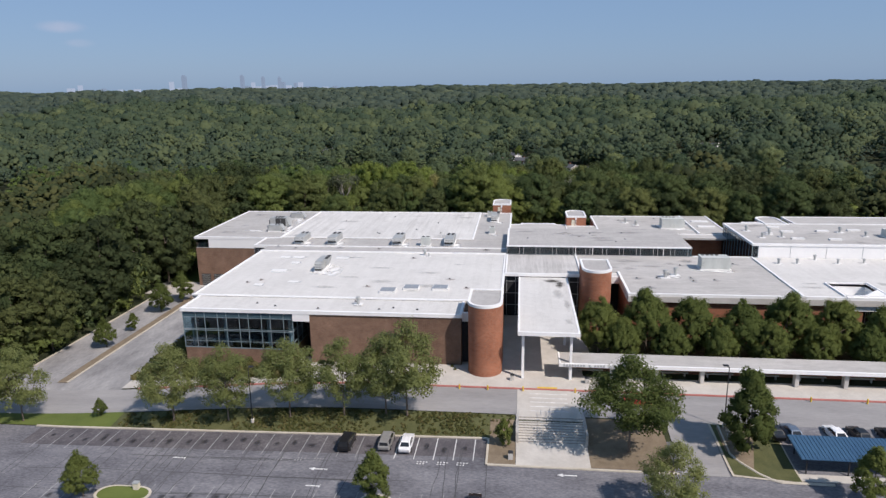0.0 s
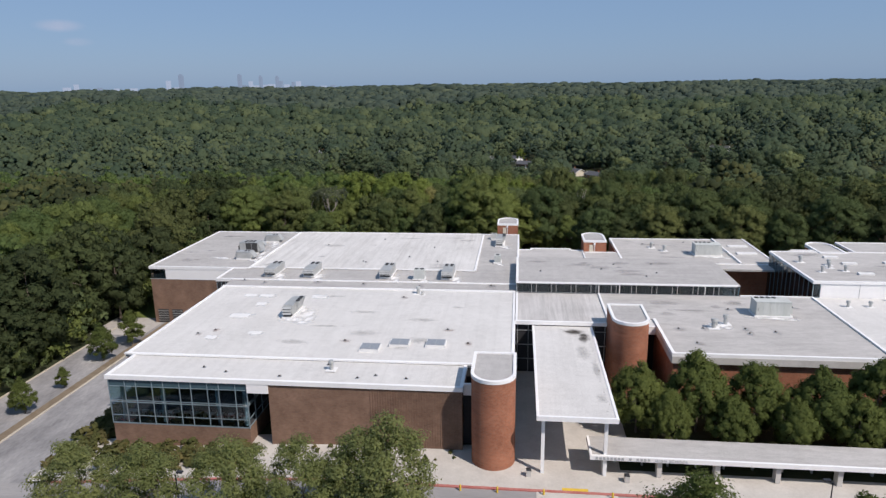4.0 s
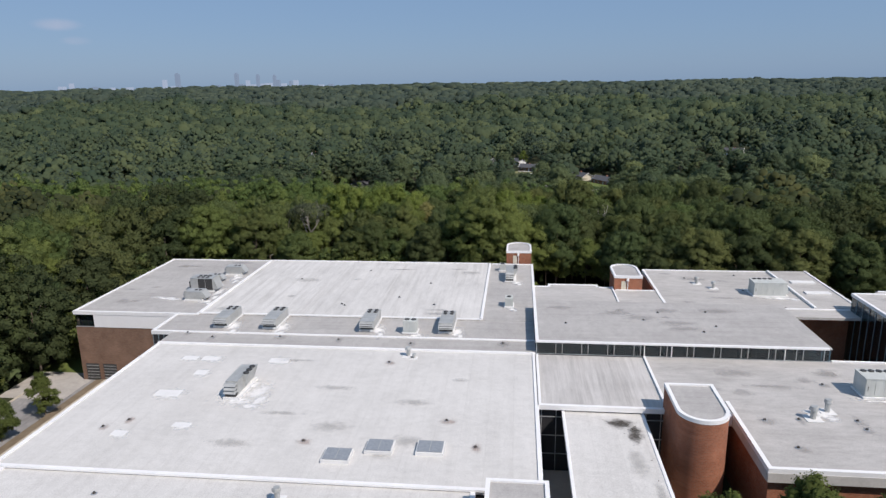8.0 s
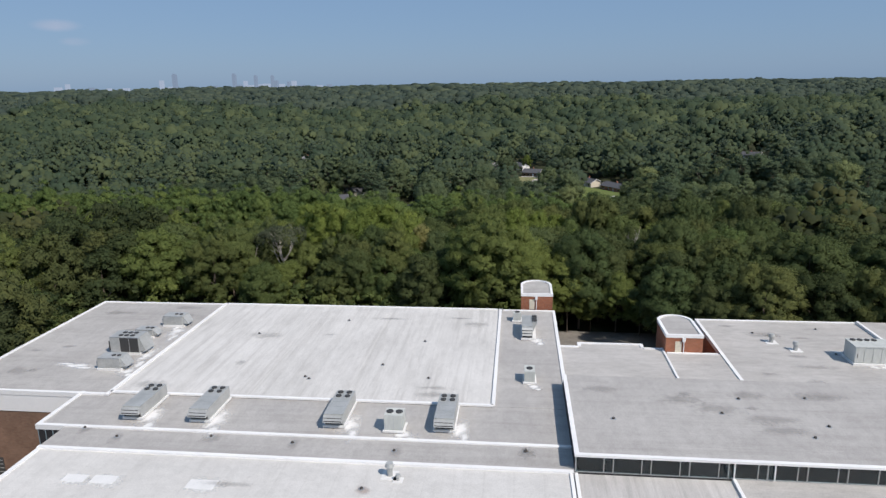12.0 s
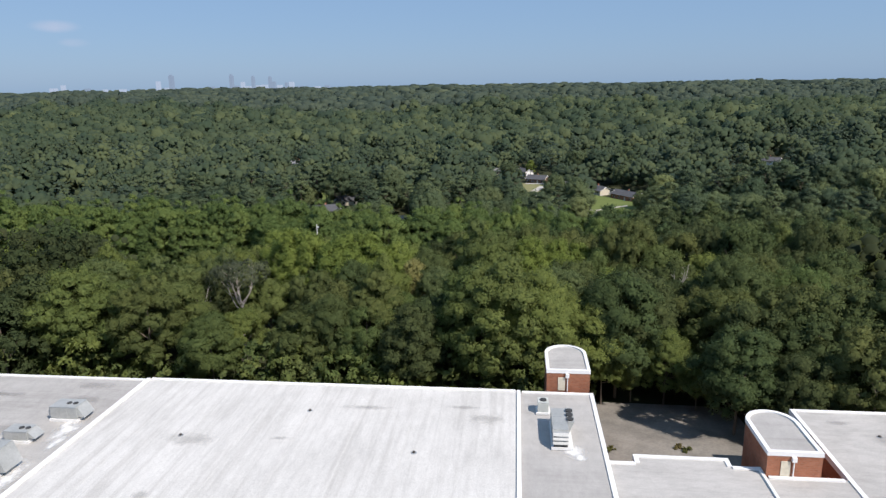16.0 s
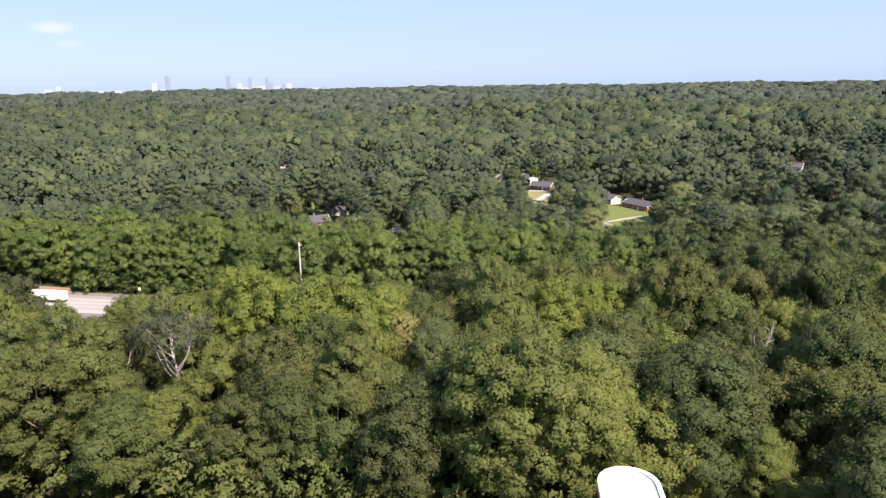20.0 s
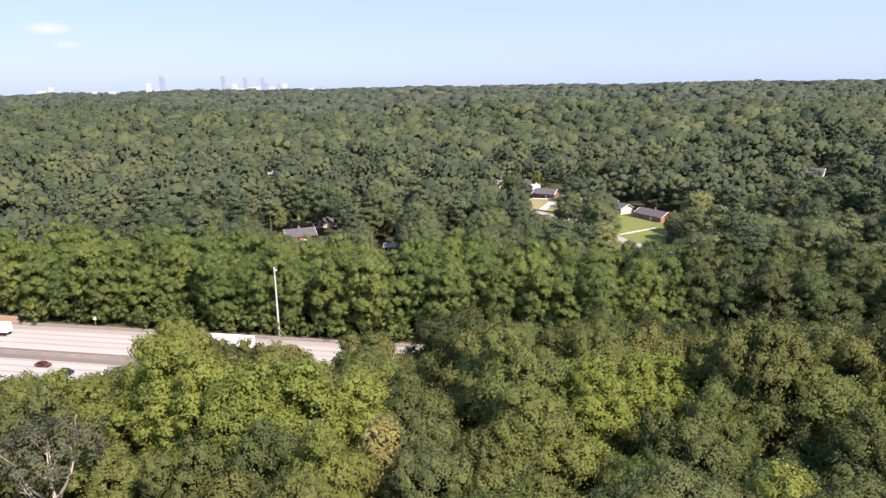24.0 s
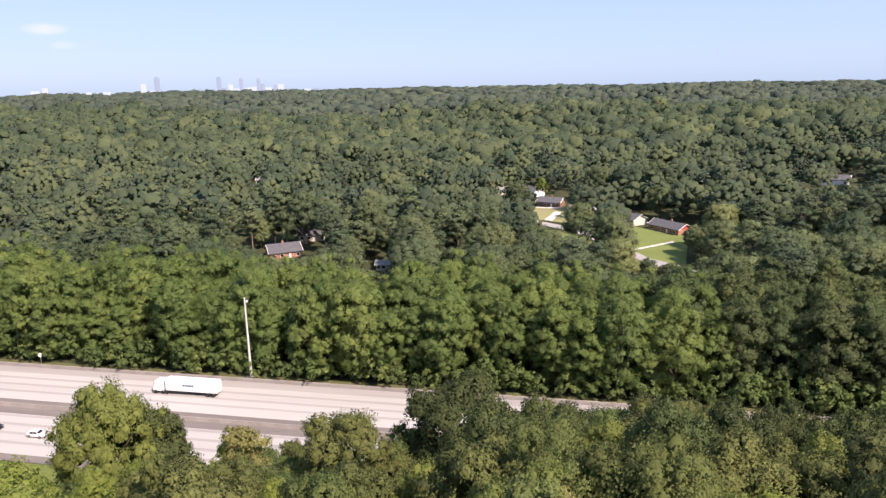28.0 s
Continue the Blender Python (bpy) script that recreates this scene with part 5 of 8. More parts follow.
def box_unit(x, y, z, w, d, h, mat, label):
    t = thing("condenser_unit", (x, y, z), label, "air unit", "condenser units")
    part("curb", Geo().box(x - w / 2 - 0.2, y - 0.2, z, x + w / 2 + 0.2, y + d + 0.2, z + 0.22), M_pad, t)
    part("cabinet", Geo().box(x - w / 2, y, z + 0.22, x + w / 2, y + d, z + h), mat, t)
    part("grille", Geo().box(x - w / 2 + 0.15, y - 0.03, z + 0.45, x + w / 2 - 0.15, y, z + h - 0.2), M_louvre if mat is M_steel else mat, t)
    n = max(1, int(w / 1.1))
    for k in range(n):
        cx = x - w / 2 + w * (k + 0.5) / n
        part("fan", Geo().tube((cx, y + d / 2, z + h), (cx, y + d / 2, z + h + 0.1), min(0.42, w / n * 0.4), n=14), M_louvre, t)
    part("seam", Geo().box(x - 0.03, y - 0.045, z + 0.25, x + 0.03, y, z + h), M_mullion_grey, t)
    return t


def pack_unit(x, y, z, w, d, h, coil=False):
    """A packaged roof unit: cabinet with access panels, a sloping intake hood at its east end, fans and a coil face on the big one."""
    t = thing("packaged_roof_unit", (x, y, z), "pale sheet-metal packaged roof unit with a sloping end hood", "air unit", "packaged roof units")
    part("curb", Geo().box(x - w / 2 - 0.15, y - 0.15, z, x + w / 2 + 0.15, y + d + 0.15, z + 0.3), M_pad, t)
    part("cabinet", Geo().box(x - w / 2, y, z + 0.3, x + w / 2, y + d, z + h), M_steel, t)
    e = x + w / 2
    part("hood", Geo().prism([(e, y + 0.1), (e + 0.9, y + 0.1), (e + 0.9, y + d - 0.1), (e, y + d - 0.1)], z + 0.55, z + h - 0.1, [(e, y + 0.1), (e + 0.12, y + 0.1), (e + 0.12, y + d - 0.1), (e, y + d - 0.1)]), M_steel, t)
    for k in range(3):
        part("panel", Geo().box(x - w / 2 + 0.1 + (w - 0.1) / 3 * k, y - 0.025, z + 0.42, x - w / 2 + (w - 0.1) / 3 * (k + 1), y, z + h - 0.12), M_louvre if coil and k else M_steel, t)
    part("filter_frame", Geo().box(x - w / 2 - 0.35, y + 0.2, z + 0.45, x - w / 2, y + d * 0.7, z + h * 0.7), M_louvre if coil else M_mullion_grey, t)
    for k in range(6 if coil else 2):
        cx, cy = (x - w * 0.18 + w * 0.2 * (k % 3), y + d * (0.28 + 0.4 * (k // 3))) if coil else (x + 0.2 + 0.8 * k, y + d / 2)
        part("fan", Geo().tube((cx, cy, z + h), (cx, cy, z + h + 0.09), 0.36 if coil else 0.3, n=14), M_louvre, t)
    part("cap_edge", Geo().box(x - w / 2 - 0.03, y - 0.04, z + h - 0.09, x + w / 2 + 0.03, y, z + h + 0.02), M_mullion_grey, t)


box_unit(-23.0, 158.7, RC, 2.2, 1.9, 2.1, M_unit_green, "boxy pale grey condenser with ribbed sides")
box_unit(-7.2, 172.8, RC, 1.4, 2.2, 1.7, M_unit_green, "small boxy pale grey condenser unit")
box_unit(-8.9, 196.5, RC, 1.3, 1.4, 1.5, M_unit_green, "small boxy pale grey condenser unit")
pack_unit(-67.6, 178.3, RC, 4.6, 2.8, 2.75, True)
pack_unit(-66.6, 172.6, RC, 3.4, 2.2, 1.85)
pack_unit(-66.2, 190.2, RC, 3.4, 2.2, 1.85)
pack_unit(-68.4, 185.0, RC, 2.8, 1.8, 1.4)


def chiller(x, y, z, w, d, h):
    """A big closed chiller box: ribbed panels, a hooded end, a thin top edge and a row of fans along its back."""
    t = thing("chiller_box", (x, y, z), "large weathered green-grey chiller box with panel joints", "air unit", "chiller boxes")
    part("curb", Geo().box(x - w / 2 - 0.2, y - 0.25, z, x + w / 2 + 0.4, y + d + 0.2, z + 0.25), M_pad, t)
    part("cabinet", Geo().box(x - w / 2, y, z + 0.25, x + w / 2, y + d, z + h), M_unit_green, t)
    part("top_edge", Geo().box(x - w / 2 - 0.06, y - 0.06, z + h - 0.12, x + w / 2 + 0.06, y + d + 0.06, z + h + 0.03), M_unit_green, t)
    for k in range(5):
        a = x - w / 2 + 0.06 + (w - 0.06) / 5 * k
        part("panel", Geo().box(a, y - 0.035, z + 0.4, a + (w - 0.06) / 5 - 0.07, y, z + h - 0.2), M_unit_green, t)
    part("handle", Geo().box(x - w / 2 + 0.3, y - 0.07, z + h * 0.4, x - w / 2 + 0.36, y - 0.035, z + h * 0.62), M_louvre, t)
    for k in range(4):
        cx = x - w / 2 + 0.7 + k * 0.95
        part("fan", Geo().tube((cx, y + d - 0.6, z + h + 0.03), (cx, y + d - 0.6, z + h + 0.16), 0.36, n=14), M_louvre, t)
    part("end_hood", Geo().prism(rect(x + w / 2, y + 0.3, x + w / 2 + 0.5, y + d - 0.3), z + 0.6, z + h - 0.3, rect(x + w / 2, y + 0.3, x + w / 2 + 0.1, y + d - 0.3)), M_unit_green, t)


chiller(41.0, 141.3, RA, 5.7, 3.0, 2.7)
chiller(41.1, 183.0, RA, 5.8, 3.2, 2.7)
box_unit(86, 160.0, RL, 4.5, 3.0, 1.8, M_unit_green, "weathered grey chiller box")


def vent(x, y, z, tall=0.7, r=0.3, name="roof_vent"):
    t = thing(name, (x, y, z), "small galvanised roof vent with a round cap", "vent", "roof vents")
    part("flashing", Geo().box(x - r * 1.7, y - r * 1.7, z, x + r * 1.7, y + r * 1.7, z + 0.06), M_pad, t)
    part("pipe", Geo().tube((x, y, z), (x, y, z + tall), r * 0.62, n=12), M_steel, t)
    part("cap", Geo().tube((x, y, z + tall), (x, y, z + tall + r * 0.8), r, r * 0.75, n=12), M_steel, t)


for x, y, z, tall, r in ((-21.9, 150.4, RA, 1.1, 0.5), (-20.9, 149.6, RA, 0.5, 0.3), (-29.1, 113.9, RA, 1.1, 0.45), (29.6, 135.3, RA, 1.2, 0.55), (32.0, 137.2, RA, 1.3, 0.5), (30.4, 136.6, RA, 0.8, 0.35),
                         (29.8, 190.8, RA, 1.0, 0.5), (32.2, 187.8, RA, 1.0, 0.5), (55.0, 167.1, RL, 1.0, 0.5), (56.3, 159.8, RL, 0.9, 0.4), (58.9, 163.0, RL, 0.9, 0.45), (60.9, 160.6, RL, 0.9, 0.4),
                         (59.6, 165.0, RL, 0.9, 0.45), (76.1, 166.1, RL, 1.0, 0.5), (80.0, 162.0, RL, 0.9, 0.4), (56.0, 147.7, RA, 0.9, 0.4), (59.9, 148.0, RA, 0.8, 0.4), (64.9, 151.5, RA, 0.9, 0.4), (68.5, 148.5, RA, 0.8, 0.35), (74.0, 149.0, RA, 0.8, 0.35)):
    vent(x, y, z, tall, r)
for x, y in ((64.0, 166.0), (63.6, 158.3), (72.4, 166.9), (71.6, 157.8), (80.0, 168.0), (62.5, 171.0)):
    single("roof_hatch", Geo().box(x - 1.4, y - 0.5, RL, x + 1.4, y + 0.5, RL + 0.35), M_pad, "low white roof curb", "roof curb", "roof curbs")
for x, y in ((-25.2, 120.8), (-20.9, 123.0), (-15.2, 123.2)):
    t = thing("smoke_hatch", (x, y, RA), "grey smoke hatch lid on a white curb", "roof hatch", "smoke hatches")
    part("curb", Geo().box(x - 1.55, y - 0.1, RA, x + 1.55, y + 2.5, RA + 0.4), M_pad, t)
    part("lid", Geo().box(x - 1.4, y + 0.05, RA + 0.4, x + 1.4, y + 2.35, RA + 0.52), M_hatch, t)
    part("lid_seam", Geo().box(x - 0.03, y + 0.05, RA + 0.52, x + 0.03, y + 2.35, RA + 0.545), M_steel, t)
rng = np.random.default_rng(3)
for k in range(52):
    zone = ((-60, -6, 119, 150, RA), (-60, -14, 168, 200, RC), (-60, -6, 154, 157, RC - 0.12), (-58, -12, 110.5, 116, RA - 0.12), (15, 50, 141, 151, RA), (0, 37, 155, 170, RF), (23, 50, 126, 138, RA), (24, 44, 174, 198, RA))[k % 8]
    x, y = rng.uniform(zone[0], zone[1]), rng.uniform(zone[2], zone[3])
    t = thing("roof_drain", (x, y, zone[4]), "small dark roof drain with a rust stain", "drain", "roof drains")
    part("bowl", Geo().tube((x, y, zone[4] - 0.02), (x, y, zone[4] + 0.03), 0.38, 0.3, n=10), M_hatch, t)
    part("dome", Geo().tube((x, y, zone[4]), (x, y, zone[4] + 0.2), 0.2, 0.12, n=10), M_black_pipe, t)
    if k % 2 == 0:
        part("stain", blot(x + 0.2, y - 0.3, zone[4] + 0.009 + 0.0007 * k, 0.9 + 0.2 * (k % 5), 1.2 + 0.3 * (k % 4), 700 + k), M_rust if k % 8 == 0 else M_dirt, t, "silty stain spreading from the drain")
for k, (x, y, w, d) in enumerate(((-54.6, 147.2, 2.4, 1.3), (-51.4, 147.2, 2.6, 1.4), (-40.8, 147.2, 3.0, 1.6), (-50.6, 142.3, 1.8, 1.5), (-52.0, 135.6, 3.4, 1.8), (-46.0, 127.5, 2.2, 1.1), (-52.5, 125.0, 1.8, 1.2))):
    z = RA + 0.008
    t = thing("roof_patch", (x, y, z), "bright rectangular patch of fresh roof coating", "roof patch", "roof patches")
    part("sheet", Geo().box(x - w / 2, y - d / 2, z - 0.02, x + w / 2, y + d / 2, z + 0.02), M_pad, t)
    part("smear", blot(x + 0.3, y - 0.2, z + 0.006, w * 0.9, d * 1.3, 60 + k), M_splash, t)
for k, (x, y, rx, ry) in enumerate(((-41.4, 134.2, 3.6, 2.0), (-40.0, 137.0, 2.2, 3.4), (-53.6, 160.2, 1.8, 3.2), (-45.2, 160.0, 1.7, 3.4), (-28.6, 160.4, 1.7, 3.2), (-15.6, 160.0, 1.6, 2.8), (-21.8, 158.4, 1.9, 1.2), (-64.2, 178, 1.3, 4.2), (-64.6, 188, 1.4, 3.6), (-64.0, 172.4, 1.6, 1.6), (-72.5, 173.8, 3.6, 0.9), (-6.0, 188.2, 1.5, 1.6), (-6.6, 172.0, 1.2, 1.0), (43.0, 182.2, 4.6, 1.0), (39.5, 186.5, 2.4, 1.6), (46.5, 188.0, 3.0, 0.6), (41.0, 140.6, 4.4, 0.9), (31.0, 136.2, 2.0, 1.4))):
    z = RC + 0.004 if y > 157 and x < -12 else (RC - 0.046 if y > 157 and x < -2 else RA + 0.004)
    if 157 < y < 166 and x < -2:
        z = RC - 0.096
    for j in range(3):
        single("coating_splash", blot(x + (0, 0.5, -0.6)[j] * rx, y + (0, -0.7, 0.6)[j] * ry, z + 0.006 + 0.004 * j + 0.0006 * k, rx * (1.25, 0.7, 0.6)[j], ry * (1.25, 0.7, 0.6)[j], 90 + 3 * k + j), M_splash, "ragged splash of bright roof coating", "roof patch", "coating splashes")
r_ = random.Random(33)
for k in range(72):
    x0, x1, y0, y1, z = ((-60, -8, 120, 150, RA), (-60, -14, 168, 200, RC), (-84, -66, 168, 200, RC), (0, 37, 155, 170, RF), (16, 50, 141, 151, RA - 0.04), (54, 100, 126, 150, RA), (54, 100, 155, 174, RL), (24, 44, 174, 198, RA))[k % 8]
    single("roof_stain", blot(r_.uniform(x0, x1), r_.uniform(y0, y1), z + 0.03 + 0.0006 * k, r_.uniform(1.2, 5.0), r_.uniform(0.6, 2.2), 300 + k), M_dirt, "faint silty stain on the roof", "stain", "roof stains")

# dark leaf litter and soot on the canopy roof
g = Geo()
rr = random.Random(4)
for cx, cy, sx, sy, n in ((6.6, 133.6, 0.9, 0.5, 40), (8.0, 131.8, 0.5, 1.2, 30), (9.2, 118.0, 0.25, 6.0, 24)):
    for k in range(n):
        x, y, s = min(9.65, cx + rr.gauss(0, sx)), min(135.6, cy + rr.gauss(0, sy)), rr.uniform(0.04, 0.14)
        w = rr.uniform(0, 3.1)
        g.sheet([(x + math.cos(w + a) * s * q, y + math.sin(w + a) * s * q, 10.53 + 0.0004 * k) for a, q in ((0, 1), (1.7, 0.6), (3.1, 0.9), (4.6, 0.5))])
for k, (x, y, rx, ry) in enumerate(((6.8, 133.4, 2.6, 1.7), (8.2, 131.0, 1.3, 3.2), (8.9, 119.0, 0.8, 4.5), (8.6, 109.5, 1.0, 2.2), (7.4, 125.0, 1.6, 4.0))):
    single("soot_smudge", blot(x, y, 10.506 + 0.003 * k, rx, ry, 800 + k), M_soot if k < 2 else M_dirt, "dark sooty smudge on the canopy roof", "stain", "canopy smudges")
single("leaf_litter", g, plain("wet_leaf_litter", (0.12, 0.105, 0.09), 0.9), "dark leaf litter on the canopy roof", "leaf litter", kind="stuff")

# ---- trees ----
def crown_cards(seed, n, radius, low, high, size, lumps, cone=0.2, lump=(0.26, 0.42), sub=5, fuzz=0.12, dome=0.6, tight=False):
    """Leaf sprays (small triangles) on bunches of twigs: lumps round the crown, smaller bunches round each lump. Returns (n, 4, 3): three corners and the way the spray faces."""
    r = np.random.default_rng(seed)
    mid, half = (low + high) / 2, (high - low) / 2
    d = r.normal(size=(lumps, 3))
    d /= np.linalg.norm(d, axis=1)[:, None]
    d *= r.uniform(0.4, 1.0, (lumps, 1)) ** 0.5
    lr = radius * r.uniform(lump[0], lump[1], lumps)
    taper = 1 - cone * d[:, 2] - 0.25 * np.abs(d[:, 2])
    c = np.stack([d[:, 0] * (radius - lr * 0.6) * taper, d[:, 1] * (radius - lr * 0.6) * taper, mid + d[:, 2] * (half - lr * 0.6)], 1)
    c[0] = (0, 0, high - lr[0] * 0.8)
    e = r.normal(size=(lumps, sub, 3))
    e[..., 2] = np.abs(e[..., 2]) * np.where(r.random((lumps, sub)) < 0.75, 1, -1)
    e /= np.linalg.norm(e, axis=2)[..., None]
    cc = (c[:, None] + e * (lr * 0.72)[:, None, None]).reshape(-1, 3)
    sr = (lr[:, None] * r.uniform(0.34, 0.62, (lumps, sub))).ravel()
    pick = r.choice(len(sr), n, p=sr**2 / (sr**2).sum())
    o = r.normal(size=(n, 3))
    o[:, 2] = np.abs(o[:, 2]) * np.where(r.random(n) < 0.74, 1, -0.8)
    o /= np.linalg.norm(o, axis=1)[:, None]
    p = cc[pick] + o * (sr[pick] * r.uniform(0.88 if tight else 0.7, 1.06 if tight else 1.12, n))[:, None] * (1.08, 1.08, 0.85) + r.normal(0, fuzz, (n, 3)) * size
    out = p - (0, 0, low + (high - low) * 0.35)
    out = out / np.linalg.norm(out, axis=1)[:, None]
    soft = o * (1.15 - dome) + out * dome + (0, 0, 0.2)
    soft /= np.linalg.norm(soft, axis=1)[:, None]
    nrm = soft + r.normal(0, 0.12 if tight else 0.22, (n, 3))
    soft = soft + r.normal(0, 0.06 if tight else 0.10, (n, 3))
    nrm /= np.linalg.norm(nrm, axis=1)[:, None]
    a = np.cross(nrm, r.normal(size=(n, 3)))
    a /= np.linalg.norm(a, axis=1)[:, None]
    b = np.cross(nrm, a)
    s = (size * r.uniform(0.55, 1.35, n))[:, None]
    k = r.uniform(0.3, 0.7, (n, 1))
    return np.stack([p + a * s * 0.75, p - a * s * 0.4 + b * s * k, p - a * s * 0.35 - b * s * (1 - k), soft, soft, soft], 1)


def even_ways(n, lowest, r):
    """n directions spread evenly over a sphere from its top down to z = lowest, a little jittered."""
    k = np.arange(n) + 0.5
    z = 1 - (1 - lowest) * k / n
    w = k * 2.39996 + r.uniform(0, 6.28)
    q = np.sqrt(np.maximum(0, 1 - z * z))
    d = np.stack([q * np.cos(w), q * np.sin(w), z], 1) + r.normal(0, 0.28 / math.sqrt(max(n, 1)) * 1.6, (n, 3))
    return d / np.linalg.norm(d, axis=1)[:, None]


GOLD = (1 + 5 ** 0.5) / 2
ICO_V = np.array([(-1, GOLD, 0), (1, GOLD, 0), (-1, -GOLD, 0), (1, -GOLD, 0), (0, -1, GOLD), (0, 1, GOLD), (0, -1, -GOLD), (0, 1, -GOLD), (GOLD, 0, -1), (GOLD, 0, 1), (-GOLD, 0, -1), (-GOLD, 0, 1)]) / math.sqrt(1 + GOLD * GOLD)
ICO_F = np.array([(a, b, c) for a in range(12) for b in range(a + 1, 12) for c in range(b + 1, 12)
                  if all(np.linalg.norm(ICO_V[i] - ICO_V[j]) < 1.2 for i, j in ((a, b), (b, c), (a, c)))])
ICO_F = np.array([(a, b, c) if np.dot(np.cross(ICO_V[b] - ICO_V[a], ICO_V[c] - ICO_V[a]), ICO_V[a]) > 0 else (a, c, b) for a, b, c in ICO_F])


def dome_crown(seed, n, radius, low, high, size, lobes=16, florets=13, lobe=(0.3, 0.42), bud=(0.3, 0.55), cone=0.15, squash=0.9, fuzz=0.13, core=0.7, deepest=-0.55, rough=0.34):
    """A broad leaf crown: lobes over a dome, bunches of twigs over each lobe, leaf sprays on a leafy heart in each bunch. Rows: three corners, three facings."""
    r = np.random.default_rng(seed)
    mid, half = low + (high - low) * 0.45, (high - low) * 0.55
    d = even_ways(lobes, deepest, r)
    lr = radius * r.uniform(lobe[0], lobe[1], lobes)
    taper = 1 - cone * np.maximum(d[:, 2], 0) - 0.3 * np.maximum(-d[:, 2], 0)
    reach = r.uniform(0.72, 1.12, lobes)
    flat_r = np.maximum(radius - lr * 0.75, radius * 0.3)
    up_r = np.maximum(half - lr * 0.8 * squash, half * 0.3)
    c = np.stack([d[:, 0] * flat_r * taper * reach, d[:, 1] * flat_r * taper * reach, mid + d[:, 2] * up_r * reach], 1)
    cs, rs, los = [], [], []
    for k in range(lobes):
        e = even_ways(florets, -0.8, r)
        e = e[e @ (d[k] * 0.8 + (0, 0, 0.35)) > -0.25] if florets > 1 else d[k : k + 1]
        cs.append(c[k] + e * lr[k] * (r.uniform(0.5, 0.86, (len(e), 1)) if florets > 1 else 0.15) * (1, 1, squash))
        rs.append(lr[k] * r.uniform(bud[0], bud[1], len(e)))
        los.append(e)
    cc, sr, lo = np.concatenate(cs), np.concatenate(rs), np.concatenate(los)
    crown_mid = np.array((0, 0, low + (high - low) * 0.3))

    def facing(p, o, l):
        out = p - crown_mid
        out = out / np.linalg.norm(out, axis=-1, keepdims=True)
        f = o * 0.55 + l * 0.3 + out * 0.35 + np.array((0, 0, 0.15))
        return f / np.linalg.norm(f, axis=-1, keepdims=True)

    rows = []
    if core:
        v = cc[:, None] + ICO_V[None] * (sr * core)[:, None, None] * r.uniform(0.8, 1.15, (len(sr), 12, 1)) * (1, 1, squash)
        f = facing(v, np.broadcast_to(ICO_V[None], v.shape), np.broadcast_to(lo[:, None], v.shape))
        face = ICO_F[ICO_V[ICO_F].mean(1)[:, 2] > -0.6]
        rows.append(np.concatenate([v[:, face], f[:, face]], 2).reshape(-1, 6, 3))
    n = max(0, n - (len(rows[0]) if rows else 0))
    if n:
        pick = r.choice(len(sr), n, p=sr**2 / (sr**2).sum())
        o = r.normal(size=(n, 3)) + lo[pick] * 0.7
        o[:, 2] = np.where((o[:, 2] < 0) & (r.random(n) < 0.6), -o[:, 2], o[:, 2])
        o /= np.linalg.norm(o, axis=1)[:, None]
        p = cc[pick] + o * (sr[pick] * r.uniform(0.7, 1.2, n))[:, None] * (1, 1, squash) + r.normal(0, fuzz, (n, 3)) * sr[pick, None]
        soft = facing(p, o, lo[pick])
        nrm = soft + r.normal(0, rough * 1.6, (n, 3))
        soft = soft + r.normal(0, rough * 0.5, (n, 3))
        nrm /= np.linalg.norm(nrm, axis=1)[:, None]
        a = np.cross(nrm, r.normal(size=(n, 3)))
        a /= np.linalg.norm(a, axis=1)[:, None]
        b = np.cross(nrm, a)
        s = (size * r.uniform(0.55, 1.35, n))[:, None]
        k = r.uniform(0.3, 0.7, (n, 1))
        rows.append(np.stack([p + a * s * 0.75, p - a * s * 0.4 + b * s * k, p - a * s * 0.35 - b * s * (1 - k), soft, soft, soft], 1))
    return np.concatenate(rows)


def card_mesh(name, cards, material, tint=None):
    k = len(cards) * 3
    me = raw_mesh(name, cards[:, :3].reshape(-1, 3), np.arange(k).reshape(-1, 3))
    me.polygons.foreach_set("use_smooth", np.ones(len(cards), bool))
    soft = cards[:, 3:].reshape(-1, 3)
    soft = soft / np.linalg.norm(soft, axis=1)[:, None]
    me.attributes.new("custom_normal", "FLOAT_VECTOR", "POINT").data.foreach_set("vector", np.ascontiguousarray(soft, np.float32).ravel())
    if tint is not None:
        me.attributes.new("tint", "FLOAT", "POINT").data.foreach_set("value", np.repeat(tint, k // len(tint)).astype(np.float32))
    me.materials.append(material)
    return me


def trunk_geo(seed, height, fork, spread, r0=0.3, limbs=6):
    r = random.Random(seed)
    g = Geo()
    top = Vector((r.uniform(-0.3, 0.3), r.uniform(-0.3, 0.3), height * 0.8))
    f = top * (fork / height)
    g.tube((0, 0, -0.8), f, r0, r0 * 0.75, 8)
    g.tube(f, top, r0 * 0.72, r0 * 0.15, 6)
    for k in range(limbs):
        w = 2 * math.pi * k / limbs + r.uniform(-0.4, 0.4)
        p = f.lerp(top, r.uniform(0.0, 0.55))
        q = p + Vector((math.cos(w) * spread * r.uniform(0.6, 0.9), math.sin(w) * spread * r.uniform(0.6, 0.9), height * r.uniform(0.1, 0.3)))
        m = p.lerp(q, 0.5) + Vector((0, 0, -0.2))
        g.tube(p, m, r0 * 0.42, r0 * 0.28, 6)
        g.tube(m, q, r0 * 0.28, r0 * 0.06, 5)
    return g


